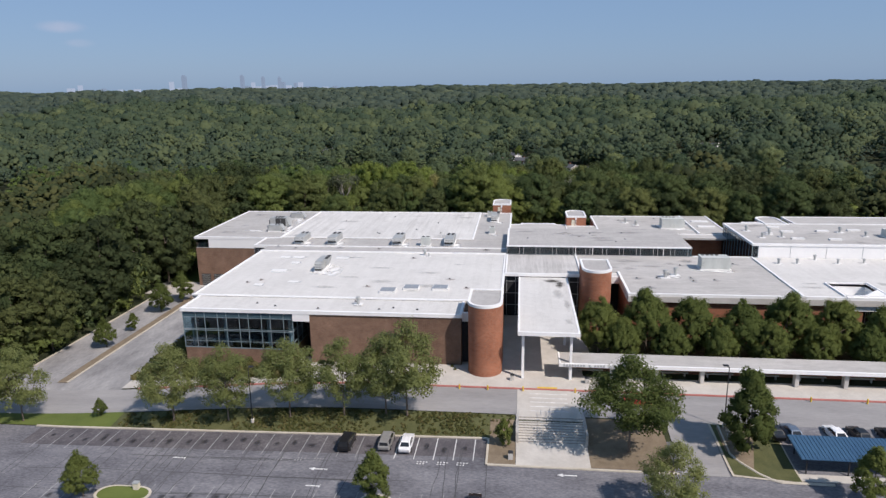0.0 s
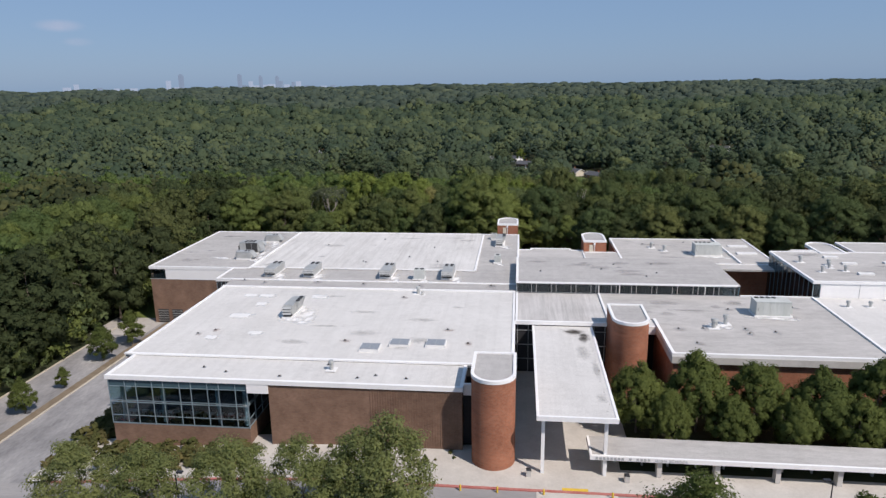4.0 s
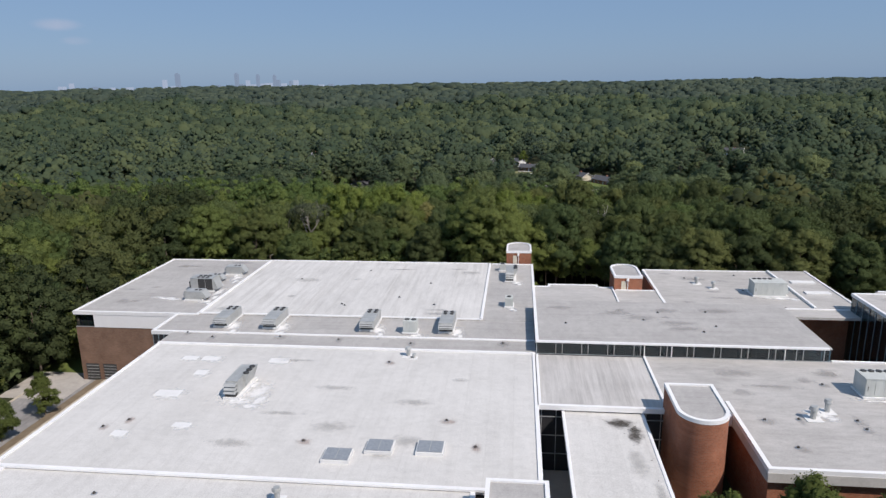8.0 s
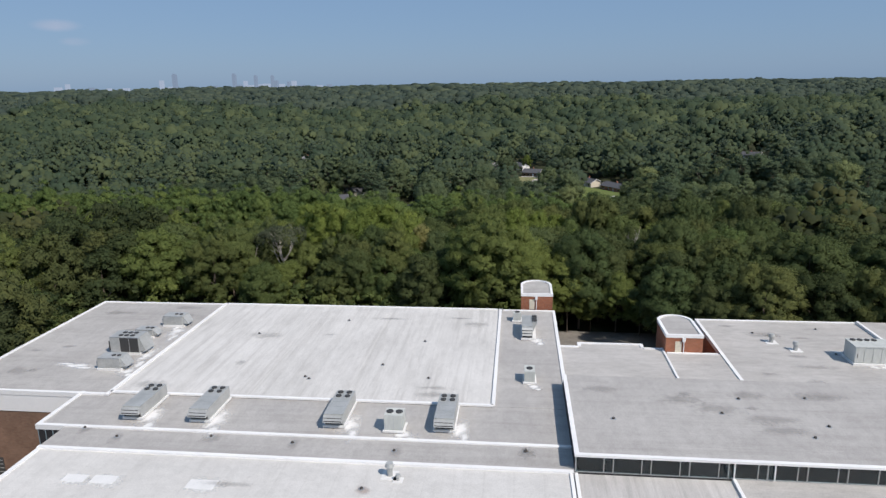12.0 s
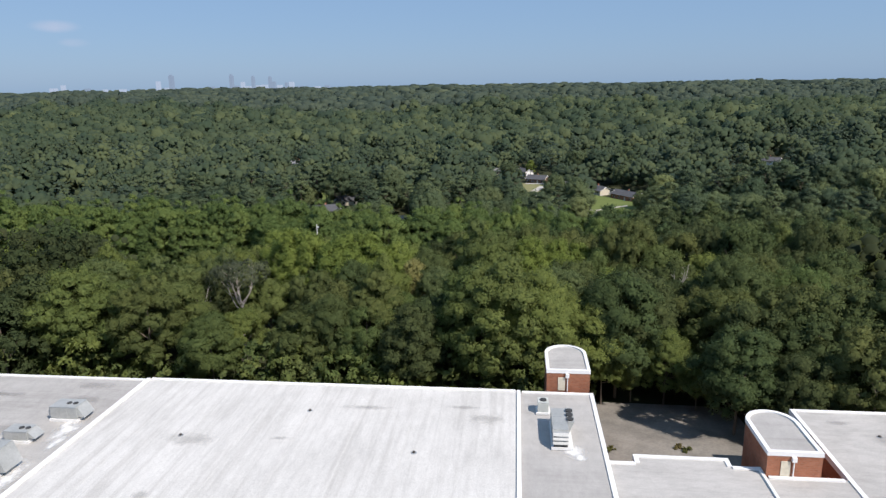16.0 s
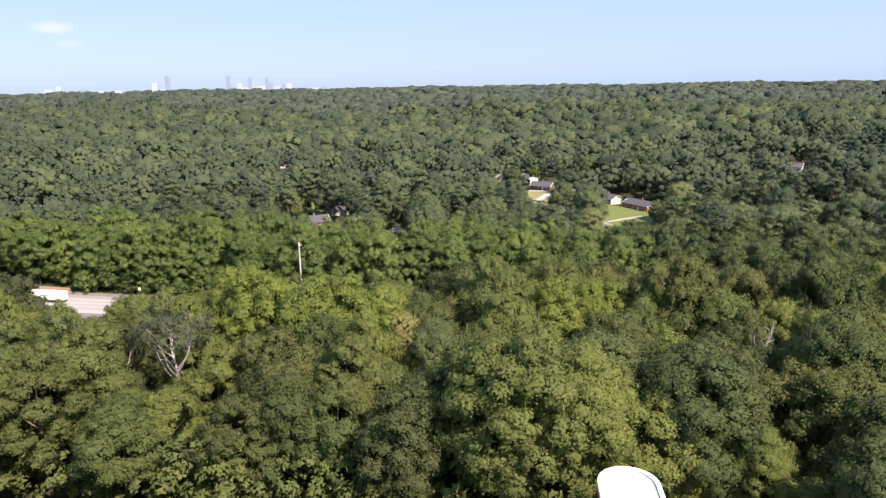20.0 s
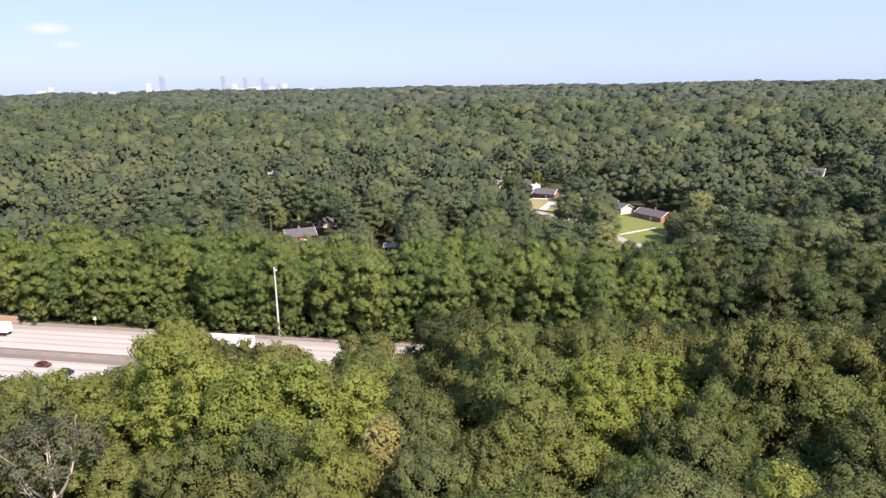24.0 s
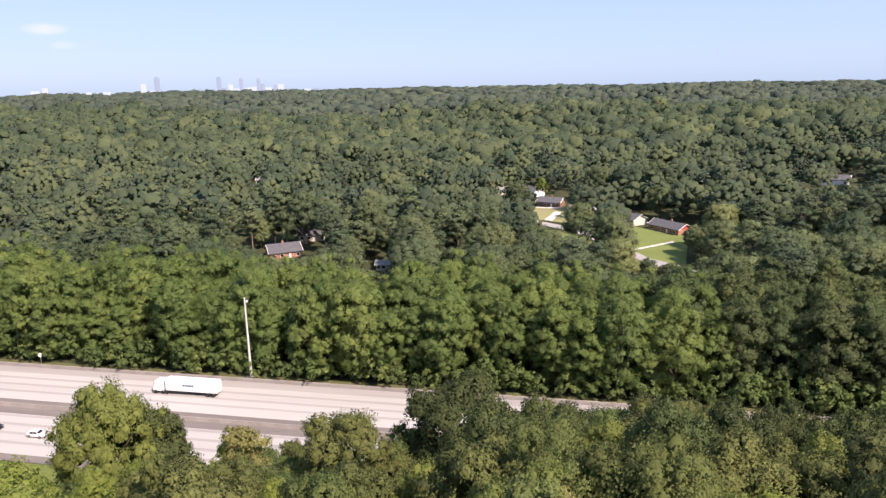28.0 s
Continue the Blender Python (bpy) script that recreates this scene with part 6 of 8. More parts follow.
def tree_kind(name, seed, height, radius, low, cards, size, lumps, leaf, label, group, fork=None, r0=0.28, cone=0.2, fuzz=0.15, lump=(0.26, 0.42), dome=0.6):
    """The first tree of a kind, at the origin: trunk and crown."""
    t = thing(name, (0, 0, 0), label, "tree", group)
    part("trunk", trunk_geo(seed, height, fork or low * 0.9, radius * 0.8, r0), M_bark, t, "", True)
    me = card_mesh("crown", crown_cards(seed, cards, radius, low, height, size, lumps, cone, fuzz=fuzz, lump=lump, dome=dome), leaf)
    c = new("crown", me)
    c.parent = t
    return t


def dome_kind(name, seed, height, radius, low, cards, size, leaf, label, group, fork=None, r0=0.28, **shape):
    """The first tree of a kind with a dense domed crown."""
    t = thing(name, (0, 0, 0), label, "tree", group)
    part("trunk", trunk_geo(seed, height, fork or max(low, 1.2) * 0.9, radius * 0.8, r0), M_bark, t, "", True)
    c = new("crown", card_mesh("crown", dome_crown(seed, cards, radius, low, height, size, **shape), leaf))
    c.parent = t
    return t


def plant(kinds, x, y, z, k, turn, size=1.0, stretch=1.0):
    """The first use of a kind moves the original, later ones copy it."""
    t, used = kinds[k]
    m = pose(x, y, z, 0, 0, turn)
    if used:
        t = copy_thing(t, m)
    else:
        kinds[k][1] = True
        t.matrix_basis = m
    t.scale = (size, size, size * stretch)
    return t


rng = np.random.default_rng(21)
LOT = "leafy young street tree with a grey-green airy crown"
lot_kinds = [[tree_kind("street_tree", 40 + k, 12.2, 4.9, 2.0, 15000, 0.2, 50, M_lot_leaf, LOT, "trees on the bank", 2.2, 0.16, 0.28, 0.9, (0.18, 0.3), 0.45), False] for k in range(3)]
for k, (x, y, s) in enumerate(((-53.3, 89.9, 1.05), (-44.4, 90.0, 1.0), (-34.6, 90.4, 1.06), (-26.2, 90.9, 1.0), (-16.5, 91.1, 1.22), (-19.8, 91.4, 1.05), (18.2, 71.8, 0.8), (-78.5, 89.2, 1.0), (-84.5, 88.0, 1.1))):
    plant(lot_kinds, x, y, float(land(x, y)), k % 3, 67 * k, s)
elm = tree_kind("spreading_elm", 50, 12.4, 5.2, 2.0, 18000, 0.21, 40, M_elm_leaf, "spreading green elm over the planting bed", "", 2.2, 0.18, 0.4, 1.2, (0.16, 0.3), 0.4)
plant([[elm, False]], 15.4, 85.6, float(land(15.4, 85.6)), 0, 50, 1.32, 0.87)
cone_oak = dome_kind("island_oak", 88, 12.4, 3.7, 0.9, 15000, 0.2, M_elm_leaf, "dense dark green conical oak on the traffic island", "", 1.8, 0.2, lobes=34, florets=7, lobe=(0.22, 0.36), bud=(0.34, 0.6), cone=0.75, squash=1.25, fuzz=0.24, deepest=-0.75, core=0.85)
plant([[cone_oak, False]], 31.2, 86.0, float(land(31.2, 86)), 0, 30)
EVER = "dense dark green conical young tree"
ever_kinds = [[tree_kind("oak_sapling", 60 + k, 7.8, 2.5, 0.6, 12000, 0.19, 60, M_court_leaf, EVER, "small dense trees", 1.0, 0.12, 0.62, 0.5, (0.2, 0.3), 0.5), False] for k in range(2)]
for k, (x, y, s) in enumerate(((-17.4, 71.2, 0.95), (-55.4, 70.4, 0.85), (42.5, 76.4, 1.0), (-66.5, 91.2, 0.42), (-1.9, 86.0, 0.55), (-84.6, 121.0, 0.85), (-84.3, 130.6, 0.55), (-84.6, 143.0, 1.05), (-83.6, 151.6, 1.0), (-14.5, 105.6, 0.22))):
    plant(ever_kinds, x, y, float(land(x, y)), k % 2, 83 * k, s)
COURT = "rounded deep green maple in the forecourt row"
court_kinds = [[dome_kind("maple_tree", 80 + k, (10.9, 11.4, 10.4)[k], 4.2, 0.9, 16000, 0.2, M_court_leaf, COURT, "forecourt maples", 1.8, 0.2, lobes=34, florets=7, lobe=(0.22, 0.36), bud=(0.34, 0.6), cone=0.62, squash=1.25, fuzz=0.24, deepest=-0.75, core=0.85), False] for k in range(3)]
for k in range(12):
    x = 14.6 + 8.15 * k + (0.4 if k % 2 else 0)
    plant(court_kinds, x, 117.4 + (0.5 if k % 3 else -0.4), 1.6, k % 3, 51 * k, 1.0 + 0.04 * ((k * 5) % 3))
for k in range(12):
    plant(court_kinds, 18.4 + 8.15 * k, 113.2, 1.6, (k + 1) % 3, 61 * k + 9, 0.74)

# shrubs on the bank and against the wall
pts = []
r = np.random.default_rng(8)
for k in range(2200):
    x, y = r.uniform(-62, -0.6), r.uniform(88.4, 92.0)
    if r.random() < 0.55 + 0.45 * math.sin(x * 0.35 + 1.7 * math.sin(x * 0.11)):
        pts.append((x, y, float(land(x, y)) - 0.08, r.uniform(0.22, 0.42)))
for k in range(160):
    pts.append((r.uniform(-60, -38), r.uniform(103.5, 108.5), 0.2 + r.uniform(0, 1.2), r.uniform(0.7, 1.3)))
for k in range(120):
    x, y = r.uniform(-69, -63.5), r.uniform(104, 135)
    pts.append((x, y, float(land(x, y)), r.uniform(0.9, 1.6)))
for k in range(26):
    x, y = r.uniform(-36, -10.5), r.uniform(106.5, 109)
    pts.append((x, y, 1.7, r.uniform(0.3, 0.6)))
for x, y, s in ((10.3, 207.2, 0.7), (11.2, 206.6, 0.6), (9.6, 206.9, 0.5), (10.6, 206.3, 0.6), (1.0, 206.0, 0.6), (0.2, 205.2, 0.7), (-0.6, 205.0, 0.6)):
    pts.append((x, y, float(land(x, y)), s))
tmpl = [crown_cards(300 + k, 60, 1.0, -0.2, 1.0, 0.46, 6) for k in range(4)]
shr = np.concatenate([tmpl[i % 4] * p[3] + np.array([(p[0], p[1], p[2])] * 3 + [(0, 0, 0)] * 3) for i, p in enumerate(pts)])
o = new("shrubs", card_mesh("shrubs", shr, M_shrub, r.random(len(pts))))
tagged(o, "mixed low shrubs covering the bank and wall foot", "shrubs", kind="stuff")


# ---- woods ----
STREET = ((-48, 612), (-26, 583), (-7, 562), (12, 543), (24, 518), (34, 492), (50, 474), (74, 462))


def near_line(x, y, pts, far):
    """True within a distance of a line through points."""
    hit = np.zeros(np.shape(x), bool)
    for (a, b), (c, d) in zip(pts[:-1], pts[1:]):
        t = np.clip(((x - a) * (c - a) + (y - b) * (d - b)) / ((c - a) ** 2 + (d - b) ** 2), 0, 1)
        hit |= (x - a - t * (c - a)) ** 2 + (y - b - t * (d - b)) ** 2 < far * far
    return hit


def in_quad(x, y, q):
    """True inside a convex outline given anticlockwise."""
    ok = np.ones(np.shape(x), bool)
    for (a, b), (c, d) in zip(q, q[1:] + q[:1]):
        ok &= (c - a) * (y - b) - (d - b) * (x - a) > 0
    return ok


LAWN = [(29, 476), (47, 474), (62, 528), (46, 558), (32, 560)]


def open_ground(x, y):
    """True where no wood stands: school, roads, house plots."""
    s = y - road_edge(x)
    a = (x > -94) & (x < 150) & (y < 219.5)
    a |= (x > -94) & (y < 150)
    a |= (x > -1) & (x < 20) & (y < 225.5)  # yard
    a |= (s > -49) & (s < 2.4)
    a |= (x < -78) & (s > -62) & (s < -40)
    a |= in_quad(x, y, LAWN) | near_line(x, y, STREET, 9)
    a |= near_line(x, y, ((63, 531), (20, 602)), 11.5)  # row of bungalows
    a |= (x > -10) & (x < 12) & (y > 524) & (y < 618)
    a |= (x > -32) & (x < 4) & (y > 632) & (y < 656)
    a |= (x > -2) & (x < 14) & (y > 474) & (y < 500)
    a |= (x > -136) & (x < -108) & (y > 478) & (y < 510)
    a |= near_line(x, y, ((-124, 506), (-152, 592)), 6.5)
    a |= (x > -80) & (x < -64) & (y > 468) & (y < 484)
    a |= (x > 154) & (x < 178) & (y > 604) & (y < 628)
    a |= (x < -182) & (x > -262) & (s > 0) & (s < 9)
    a |= (x > -212) & (x < -193) & (y > 684) & (y < 708)
    return a


def scatter(seed, x0, x1, y0, y1, gap, keep):
    r = np.random.default_rng(seed)
    X, Y = np.meshgrid(np.arange(x0, x1, gap), np.arange(y0, y1, gap * 0.9))
    X = X + (np.arange(X.shape[0]) % 2)[:, None] * gap / 2 + r.uniform(-0.38, 0.38, X.shape) * gap
    Y = Y + r.uniform(-0.38, 0.38, X.shape) * gap
    x, y = X.ravel(), Y.ravel()
    ok = keep(x, y) & ~open_ground(x, y)
    return x[ok], y[ok]


def in_fan(x, y):
    """The part of the country that lies ahead of the flight."""
    turn = radians(TURN)
    u = x * math.cos(turn) + y * math.sin(turn)
    w = -x * math.sin(turn) + y * math.cos(turn)
    return np.abs(u) < 60 + 0.70 * np.maximum(w, 0)


def height_cap(x, y):
    """Highest crown where younger growth stands: by the road cutting and before the house plots."""
    x, y = np.asarray(x, float), np.asarray(y, float)
    cap = np.full(np.shape(x), 99.0)
    for x0, x1, y0, y1, z, slope, lean in ((-200, -75, 266, 322, -20.6, 0.55, 0), (-75, -62, 266, 320, -14.5, 0.52, 0), (-62, -52, 266, 320, -8.0, 0.53, 0), (-52, -31, 268, 320, -6.5, 0.53, 0), (-130, -84, 235, 266, 8.0, 0.3, 0), (-90, -74, 255, 268, 5.0, 0.6, 0), (50, 73, 476, 536, -18.0, 0.172, 0.26), (-84, -20, 219, 257, 17.0, 0.03, 0),
                                           (23, 58, 396, 478, -22.5, 0.258, 0.22), (-12, 11, 430, 525, -17.5, 0.208, 0.07), (-132, -102, 400, 486, -20.2, 0.25, -0.35), (-79, -63, 400, 472, -22.2, 0.272, -0.19),
                                           (154, 174, 520, 606, -7.5, 0.15, 0.465), (-212, -194, 600, 686, -16.5, 0.14, -0.377), (-30, 2, 575, 634, -14, 0.17, 0.0)):
        u = x - lean * (y - y1)
        inside = (u > x0) & (u < x1) & (y > y0) & (y < y1)
        cap = np.where(inside, np.minimum(cap, z + (y1 - y) * slope), cap)
    return np.where((x - 0.83 * (322 - y) < -157) & (y < 322), np.where(y < 300, 21.0 - 0.35 * np.maximum(y - 262, 0), 2.0), cap)


WOOD = "tall broadleaf forest tree in full summer leaf"
OAK_TALL, POPLAR_TALL, WOOD_TALL = (21, 19, 23, 20), (22, 20, 24), (21, 23, 19, 20, 24, 18, 22, 20)
BIG = dict(lobes=25, florets=12, lobe=(0.22, 0.4), bud=(0.3, 0.54))
kinds = [[dome_kind("forest_tree", 100 + k, tall, (7.8, 8.6, 7.0, 9.2, 7.6, 6.6, 8.4, 7.8)[k], tall * 0.17, 30000, 0.24, M_leaf, WOOD, "forest behind the school", tall * 0.3, 0.3, **BIG), False] for k, tall in enumerate(WOOD_TALL)]
dull_kinds = [[dome_kind("oak_tree", 140 + k, tall, (8.2, 7.2, 8.8, 7.6)[k], tall * 0.15, 30000, 0.24, M_oak_leaf, "tall forest oak in dull olive leaf", "oaks behind the school", tall * 0.3, 0.3, **BIG), False] for k, tall in enumerate(OAK_TALL)]
poplar_kinds = [[dome_kind("poplar_tree", 160 + k, tall, (6.8, 6.2, 7.4)[k], tall * 0.28, 24000, 0.23, M_poplar_leaf, "tall poplar with bright yellow-green leaves", "poplars above the cutting", tall * 0.3, 0.3, lobes=20, florets=13, lobe=(0.24, 0.38), bud=(0.28, 0.42), cone=0.35, squash=1.05, fuzz=0.24), False] for k, tall in enumerate(POPLAR_TALL)]
NEAR = (-96, 62, 219.5, 318)
fx, fy = scatter(31, NEAR[0], NEAR[1], NEAR[2], NEAR[3], 8.1, lambda x, y: (y - road_edge(x) < -49) & (x > NEAR[0]))
TALL = ((-47.0, 247.0, 22.0), (-41.5, 247.5, 22.0), (-36.5, 250.0, 20.0), (-52.5, 251.0, 21.0), (-58.2, 254.0, 21.2), (-63.5, 259.0, 19.6), (-4.6, 262.0, 18.0), (0.8, 265.5, 16.2), (-9.8, 258.0, 19.4), (5.0, 236.3, 18.0), (-67.0, 283.0, 5.6), (-73.5, 282.5, 4.4), (-81.0, 283.0, 3.0), (-112.0, 247.0, 19.5), (-118.5, 252.0, 18.8))
# oaks and others that stand out on the slope: place, top, and how slender
MARKED = ((-50.0, 262.0, 18.6, 1.15), (-78.0, 307.0, 0.5, 1.5), (-44.0, 293.5, 8.6, 1.3), (-28.0, 301.0, 10.2, 1.05), (-36.0, 300.0, 3.5, 1.3), (-70.0, 262.0, 14.5, 1.1), (-57.0, 272.0, 13.5, 1.2), (2.2, 282.0, 16.4, 1.35), (5.0, 270.0, 17.6, 1.3))
order = np.argsort(fy)[:360]
r = np.random.default_rng(77)
for n, i in enumerate(order):
    x, y = float(fx[i]), float(fy[i])
    if (x + 62) ** 2 / 81 + (y - 233.5) ** 2 / 64 < 1 or min((x - a[0]) ** 2 + (y - a[1]) ** 2 for a in TALL + MARKED) < 21:
        continue
    z = float(land(x, y)) - 0.3
    size = min(float(r.uniform(0.76, 1.12)), max(0.25, (float(height_cap(x, y)) - z) / 21.5))
    if x > -12 and y - float(road_edge(x)) > -95:
        size *= 1.2
    dull = r.random() < (0.3 if x < -46 and y < 250 else (0.92 if y > 284 else 0.62 if y > 262 else 0.55 if y > 238 else 0.85) if x > -4 else 0.6 if y > 274 else 0.1)
    bright = not dull and r.random() < (0.35 if -72 < x < -22 and y > 262 else 0.0)
    stand, heights = (dull_kinds, OAK_TALL) if dull else (poplar_kinds, POPLAR_TALL) if bright else (kinds, WOOD_TALL)
    which = int(r.integers(len(stand)))
    if x > -80 and y > 262:  # an even rank of crowns above the cutting
        top = (-13.0 if x < -62 else -6.0) + 0.5 * (310 - y) if x < -30 else (0.2 if x < -17 else 2.4) + 0.5 * (310 - y)
        size = min(1.35, max(0.45, (top - z) / heights[which] * float(r.uniform(0.84, 1.05))))
    slim = float(r.uniform(1.2, 1.6)) if y > 262 else float(r.uniform(1.05, 1.4)) if y > 236 else float(r.uniform(0.94, 1.06))  # slender crowns on the slope
    plant(stand, x, y, z, which, float(r.uniform(0, 360)), size / (slim if y > 236 else 1), slim)
for k, (x, y, top) in enumerate(TALL):
    z = float(land(x, y)) - 0.3
    plant(poplar_kinds, x, y, z, k % 3, 53 * k, (top - z) / POPLAR_TALL[k % 3])
for k, (x, y, s) in enumerate(((19.0, 213.0, 0.82), (26.0, 209.5, 0.72), (35.0, 208.5, 0.8), (45.0, 209.0, 0.85), (56.0, 208.0, 0.9), (67.0, 206.0, 0.9), (79.0, 207.0, 0.95), (90.0, 204.0, 0.9))):
    plant(dull_kinds, x, y, float(land(x, y)) - 0.3, k % 4, 77 * k, s)
for k, (x, y, top, slim) in enumerate(MARKED):
    z = float(land(x, y)) - 0.3
    plant(dull_kinds, x, y, z, k % 4, 97 * k, (top - z) / OAK_TALL[k % 4] / slim, slim)
tan_kinds = [[dome_kind("yellowing_tree", 171, 22, 4.4, 4.0, 15000, 0.24, M_tan_leaf, "slender forest tree with yellowing tan leaves", "yellowing trees", 6.0, 0.24, lobes=24, florets=9, lobe=(0.26, 0.42), bud=(0.3, 0.55), cone=0.5, squash=1.2, fuzz=0.24), False]]
for k, (x, y, top) in enumerate(((-18.0, 260.5, 19.8), (-58.7, 294.6, 5.6), (-31.5, 243.5, 19.0))):
    z = float(land(x, y)) - 0.3
    plant(tan_kinds, x, y, z, 0, 80 * k, (top - z) / 22)
rest = np.argsort(fy)[360:]
for k, (x, y, top) in enumerate(((-84.5, 303.5, 7.0), (-96.5, 322.0, -9.5), (-84.0, 318.0, -8.5), (-88.0, 321.0, -12.5), (-143.0, 309.0, -7.0), (-76.0, 253.0, 17.0), (-70.5, 252.0, 18.0), (-79.0, 259.0, 13.5), (14.6, 260.5, 18.2), (-60.0, 227.5, 13.6), (-66.5, 229.0, 12.4), (1.5, 223.0, 11.5), (6.5, 225.0, 9.0), (11.5, 224.0, 12.5), (16.0, 222.0, 8.0))):
    z = float(land(x, y))
    which, slim = (3, 5, 0, 2, 1, 6, 4, 7, 5, 2, 0, 4, 6, 1, 3)[k], 1.45 if k < 5 else 1.0
    plant(kinds, x, y, z, which, 40 * k, (top - z) / WOOD_TALL[which] / slim, slim)

# a half-dead tree: pale crooked limbs under a thin grey-green top, and two bare ones
for k, (x, y, z, s) in enumerate(((-64.5, 239.0, 10.4, 1.0), (-72.5, 237.0, 9.5, 0.8), (17.0, 243.0, 13.5, 0.6))):
    t = thing("dead_tree", (0, 0, 0), "half-dead tree with pale bare limbs under thin grey leaves" if k == 0 else "bare pale dead tree among green crowns", "tree", "dead trees")
    base = float(land(x, y))
    rr = random.Random(500 + k)
    part("trunk", Geo().tube((0, 0, -1), (0.3, 0.2, z - base), 0.34, 0.24, 8), M_dead, t, "", True)
    for j in range(7):
        w = 2 * math.pi * j / 7 + rr.uniform(-0.3, 0.3)
        p = Vector((0.3, 0.2, (z - base) * rr.uniform(0.72, 1.0)))
        g = Geo()
        lean, rad = rr.uniform(0.55, 0.9), 0.2
        for i in range(6):  # each limb curves upwards in short reaches, with side twigs
            w += rr.uniform(-0.35, 0.35)
            q = p + Vector((math.cos(w) * lean, math.sin(w) * lean, 0.75 + 0.12 * i)) * s * rr.uniform(0.85, 1.15)
            g.tube(p, q, rad, rad * 0.8, 6)
            if i > 1:
                v = w + rr.choice((-1.1, 1.1))
                e = q + Vector((math.cos(v), math.sin(v), rr.uniform(0.5, 1.3))) * s * rr.uniform(0.7, 1.3)
                g.tube(q, e, rad * 0.5, 0.02, 5)
                g.tube(e, e + Vector((math.cos(v - 0.6), math.sin(v - 0.6), 0.8)) * s * 0.6, 0.025, 0.012, 4)
            p, rad, lean = q, rad * 0.78, lean * 0.86
        part("limb", g, M_dead, t, "", True)
    if k == 0:
        top = dome_crown(515, 4600, 5.6, 14.6, 20.4, 0.24, 14, 9, bud=(0.2, 0.4), fuzz=0.3, core=0)
        c = new("crown", card_mesh("crown", top, M_grey_leaf))
        c.parent = t
    t.matrix_basis = pose(x, y, base)


def wood(name, seed, xs, ys, cards, size, tall, wide, label, variants=7, spread=0.24, low=0.25, leaf=None, drift=0.0, **shape):
    """One joined mesh of many trees, made from a few crowns turned and scaled."""
    r = np.random.default_rng(seed)
    base = [dome_crown(seed * 10 + k, cards, wide * (0.85 + 0.06 * k), tall * low, tall * (1.12 - 0.05 * k), size, **shape) for k in range(variants)]
    cards = min(len(b) for b in base)
    base = [b[:cards] for b in base]
    z = land(xs, ys)
    out = np.empty((len(xs), cards, 6, 3), np.float32)
    fix = np.array([1.0, 1.0, 1.0, 0.0, 0.0, 0.0])  # the facing turns with the tree but does not move
    which = r.integers(variants, size=len(xs))
    w = r.uniform(0, 2 * np.pi, len(xs))
    sr = r.uniform(1 - spread, 1 + spread, len(xs))
    cap = np.clip((height_cap(xs, ys) - z) / tall, 0.16, 9)
    sr = sr * (1 + 0.25 * np.sin(xs / 19 + 1.3 * np.sin(ys / 31)) * np.sin(ys / 26 + 0.7))
    sr = np.minimum(sr, cap)
    for k in range(variants):
        i = np.nonzero(which == k)[0]
        c, s = np.cos(w[i])[:, None, None], np.sin(w[i])[:, None, None]
        b = base[k][None]
        out[i, ..., 0] = (b[..., 0] * c - b[..., 1] * s) * sr[i, None, None] + xs[i, None, None] * fix
        out[i, ..., 1] = (b[..., 0] * s + b[..., 1] * c) * sr[i, None, None] + ys[i, None, None] * fix
        out[i, ..., 2] = b[..., 2] * sr[i, None, None] + z[i, None, None] * fix
    # stands of one kind of tree lie together
    stand = 0.5 + 0.25 * np.sin(xs / 47 + 1.7 * np.sin(ys / 83)) + 0.25 * np.sin(ys / 61 - xs / 133 + 1.1 * np.sin(xs / 71))
    tint = (1 - drift) * r.random(len(xs)) + drift * stand
    o = new(name, card_mesh(name, out.reshape(-1, 6, 3), leaf or M_wood_leaf, tint))
    return tagged(o, label, "forest", kind="stuff")


def stand_of(kinds, heights, seed, xs, ys, spread=0.2, drop=0.3):
    """Single trees over a list of places, no higher than the growth there."""
    r = np.random.default_rng(seed)
    caps = height_cap(xs, ys)
    for x, y, cap in zip(xs, ys, caps):
        k = int(r.integers(len(kinds)))
        z = float(land(x, y)) - drop
        size = min(float(r.uniform(1 - spread, 1 + spread)), max(0.2, (float(cap) - z) / heights[k]))
        plant(kinds, float(x), float(y), z, k, float(r.uniform(0, 360)), size, float(r.uniform(0.94, 1.08)))


# west and east of the school
ax, ay = scatter(32, -190, -94, 98, 330, 8.4, lambda x, y: (y - road_edge(x) < -50) & (x > -105 - (y - 60) * 0.62))
bx, by = scatter(33, 62, 190, 219.5, 330, 8.2, lambda x, y: (y - road_edge(x) < -49) & in_fan(x, y))
lx, ly = np.concatenate([ax, bx, fx[rest]]), np.concatenate([ay, by, fy[rest]])
edge = ((lx > -128) & (lx < -93) & (ly < 262)) | ((lx > 60) & (lx < 112) & (ly < 262))
EDGE_TALL = (20, 22, 18, 21)
edge_kinds = [[dome_kind("edge_oak", 180 + k, tall, (7.2, 7.8, 6.6, 7.4)[k], tall * 0.12, 13000, 0.31, M_shaded_edge_leaf, "oak at the wood's edge by the school, shade put into its leaf colour", "oaks beside the school", 4.0, 0.3, lobes=19, florets=12, lobe=(0.27, 0.4), bud=(0.3, 0.45), deepest=-0.8), False] for k, tall in enumerate(EDGE_TALL)]
# sunny places take the bright leaf colour, all others the darkened one
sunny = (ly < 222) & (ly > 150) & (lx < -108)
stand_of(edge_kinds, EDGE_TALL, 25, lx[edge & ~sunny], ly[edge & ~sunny])
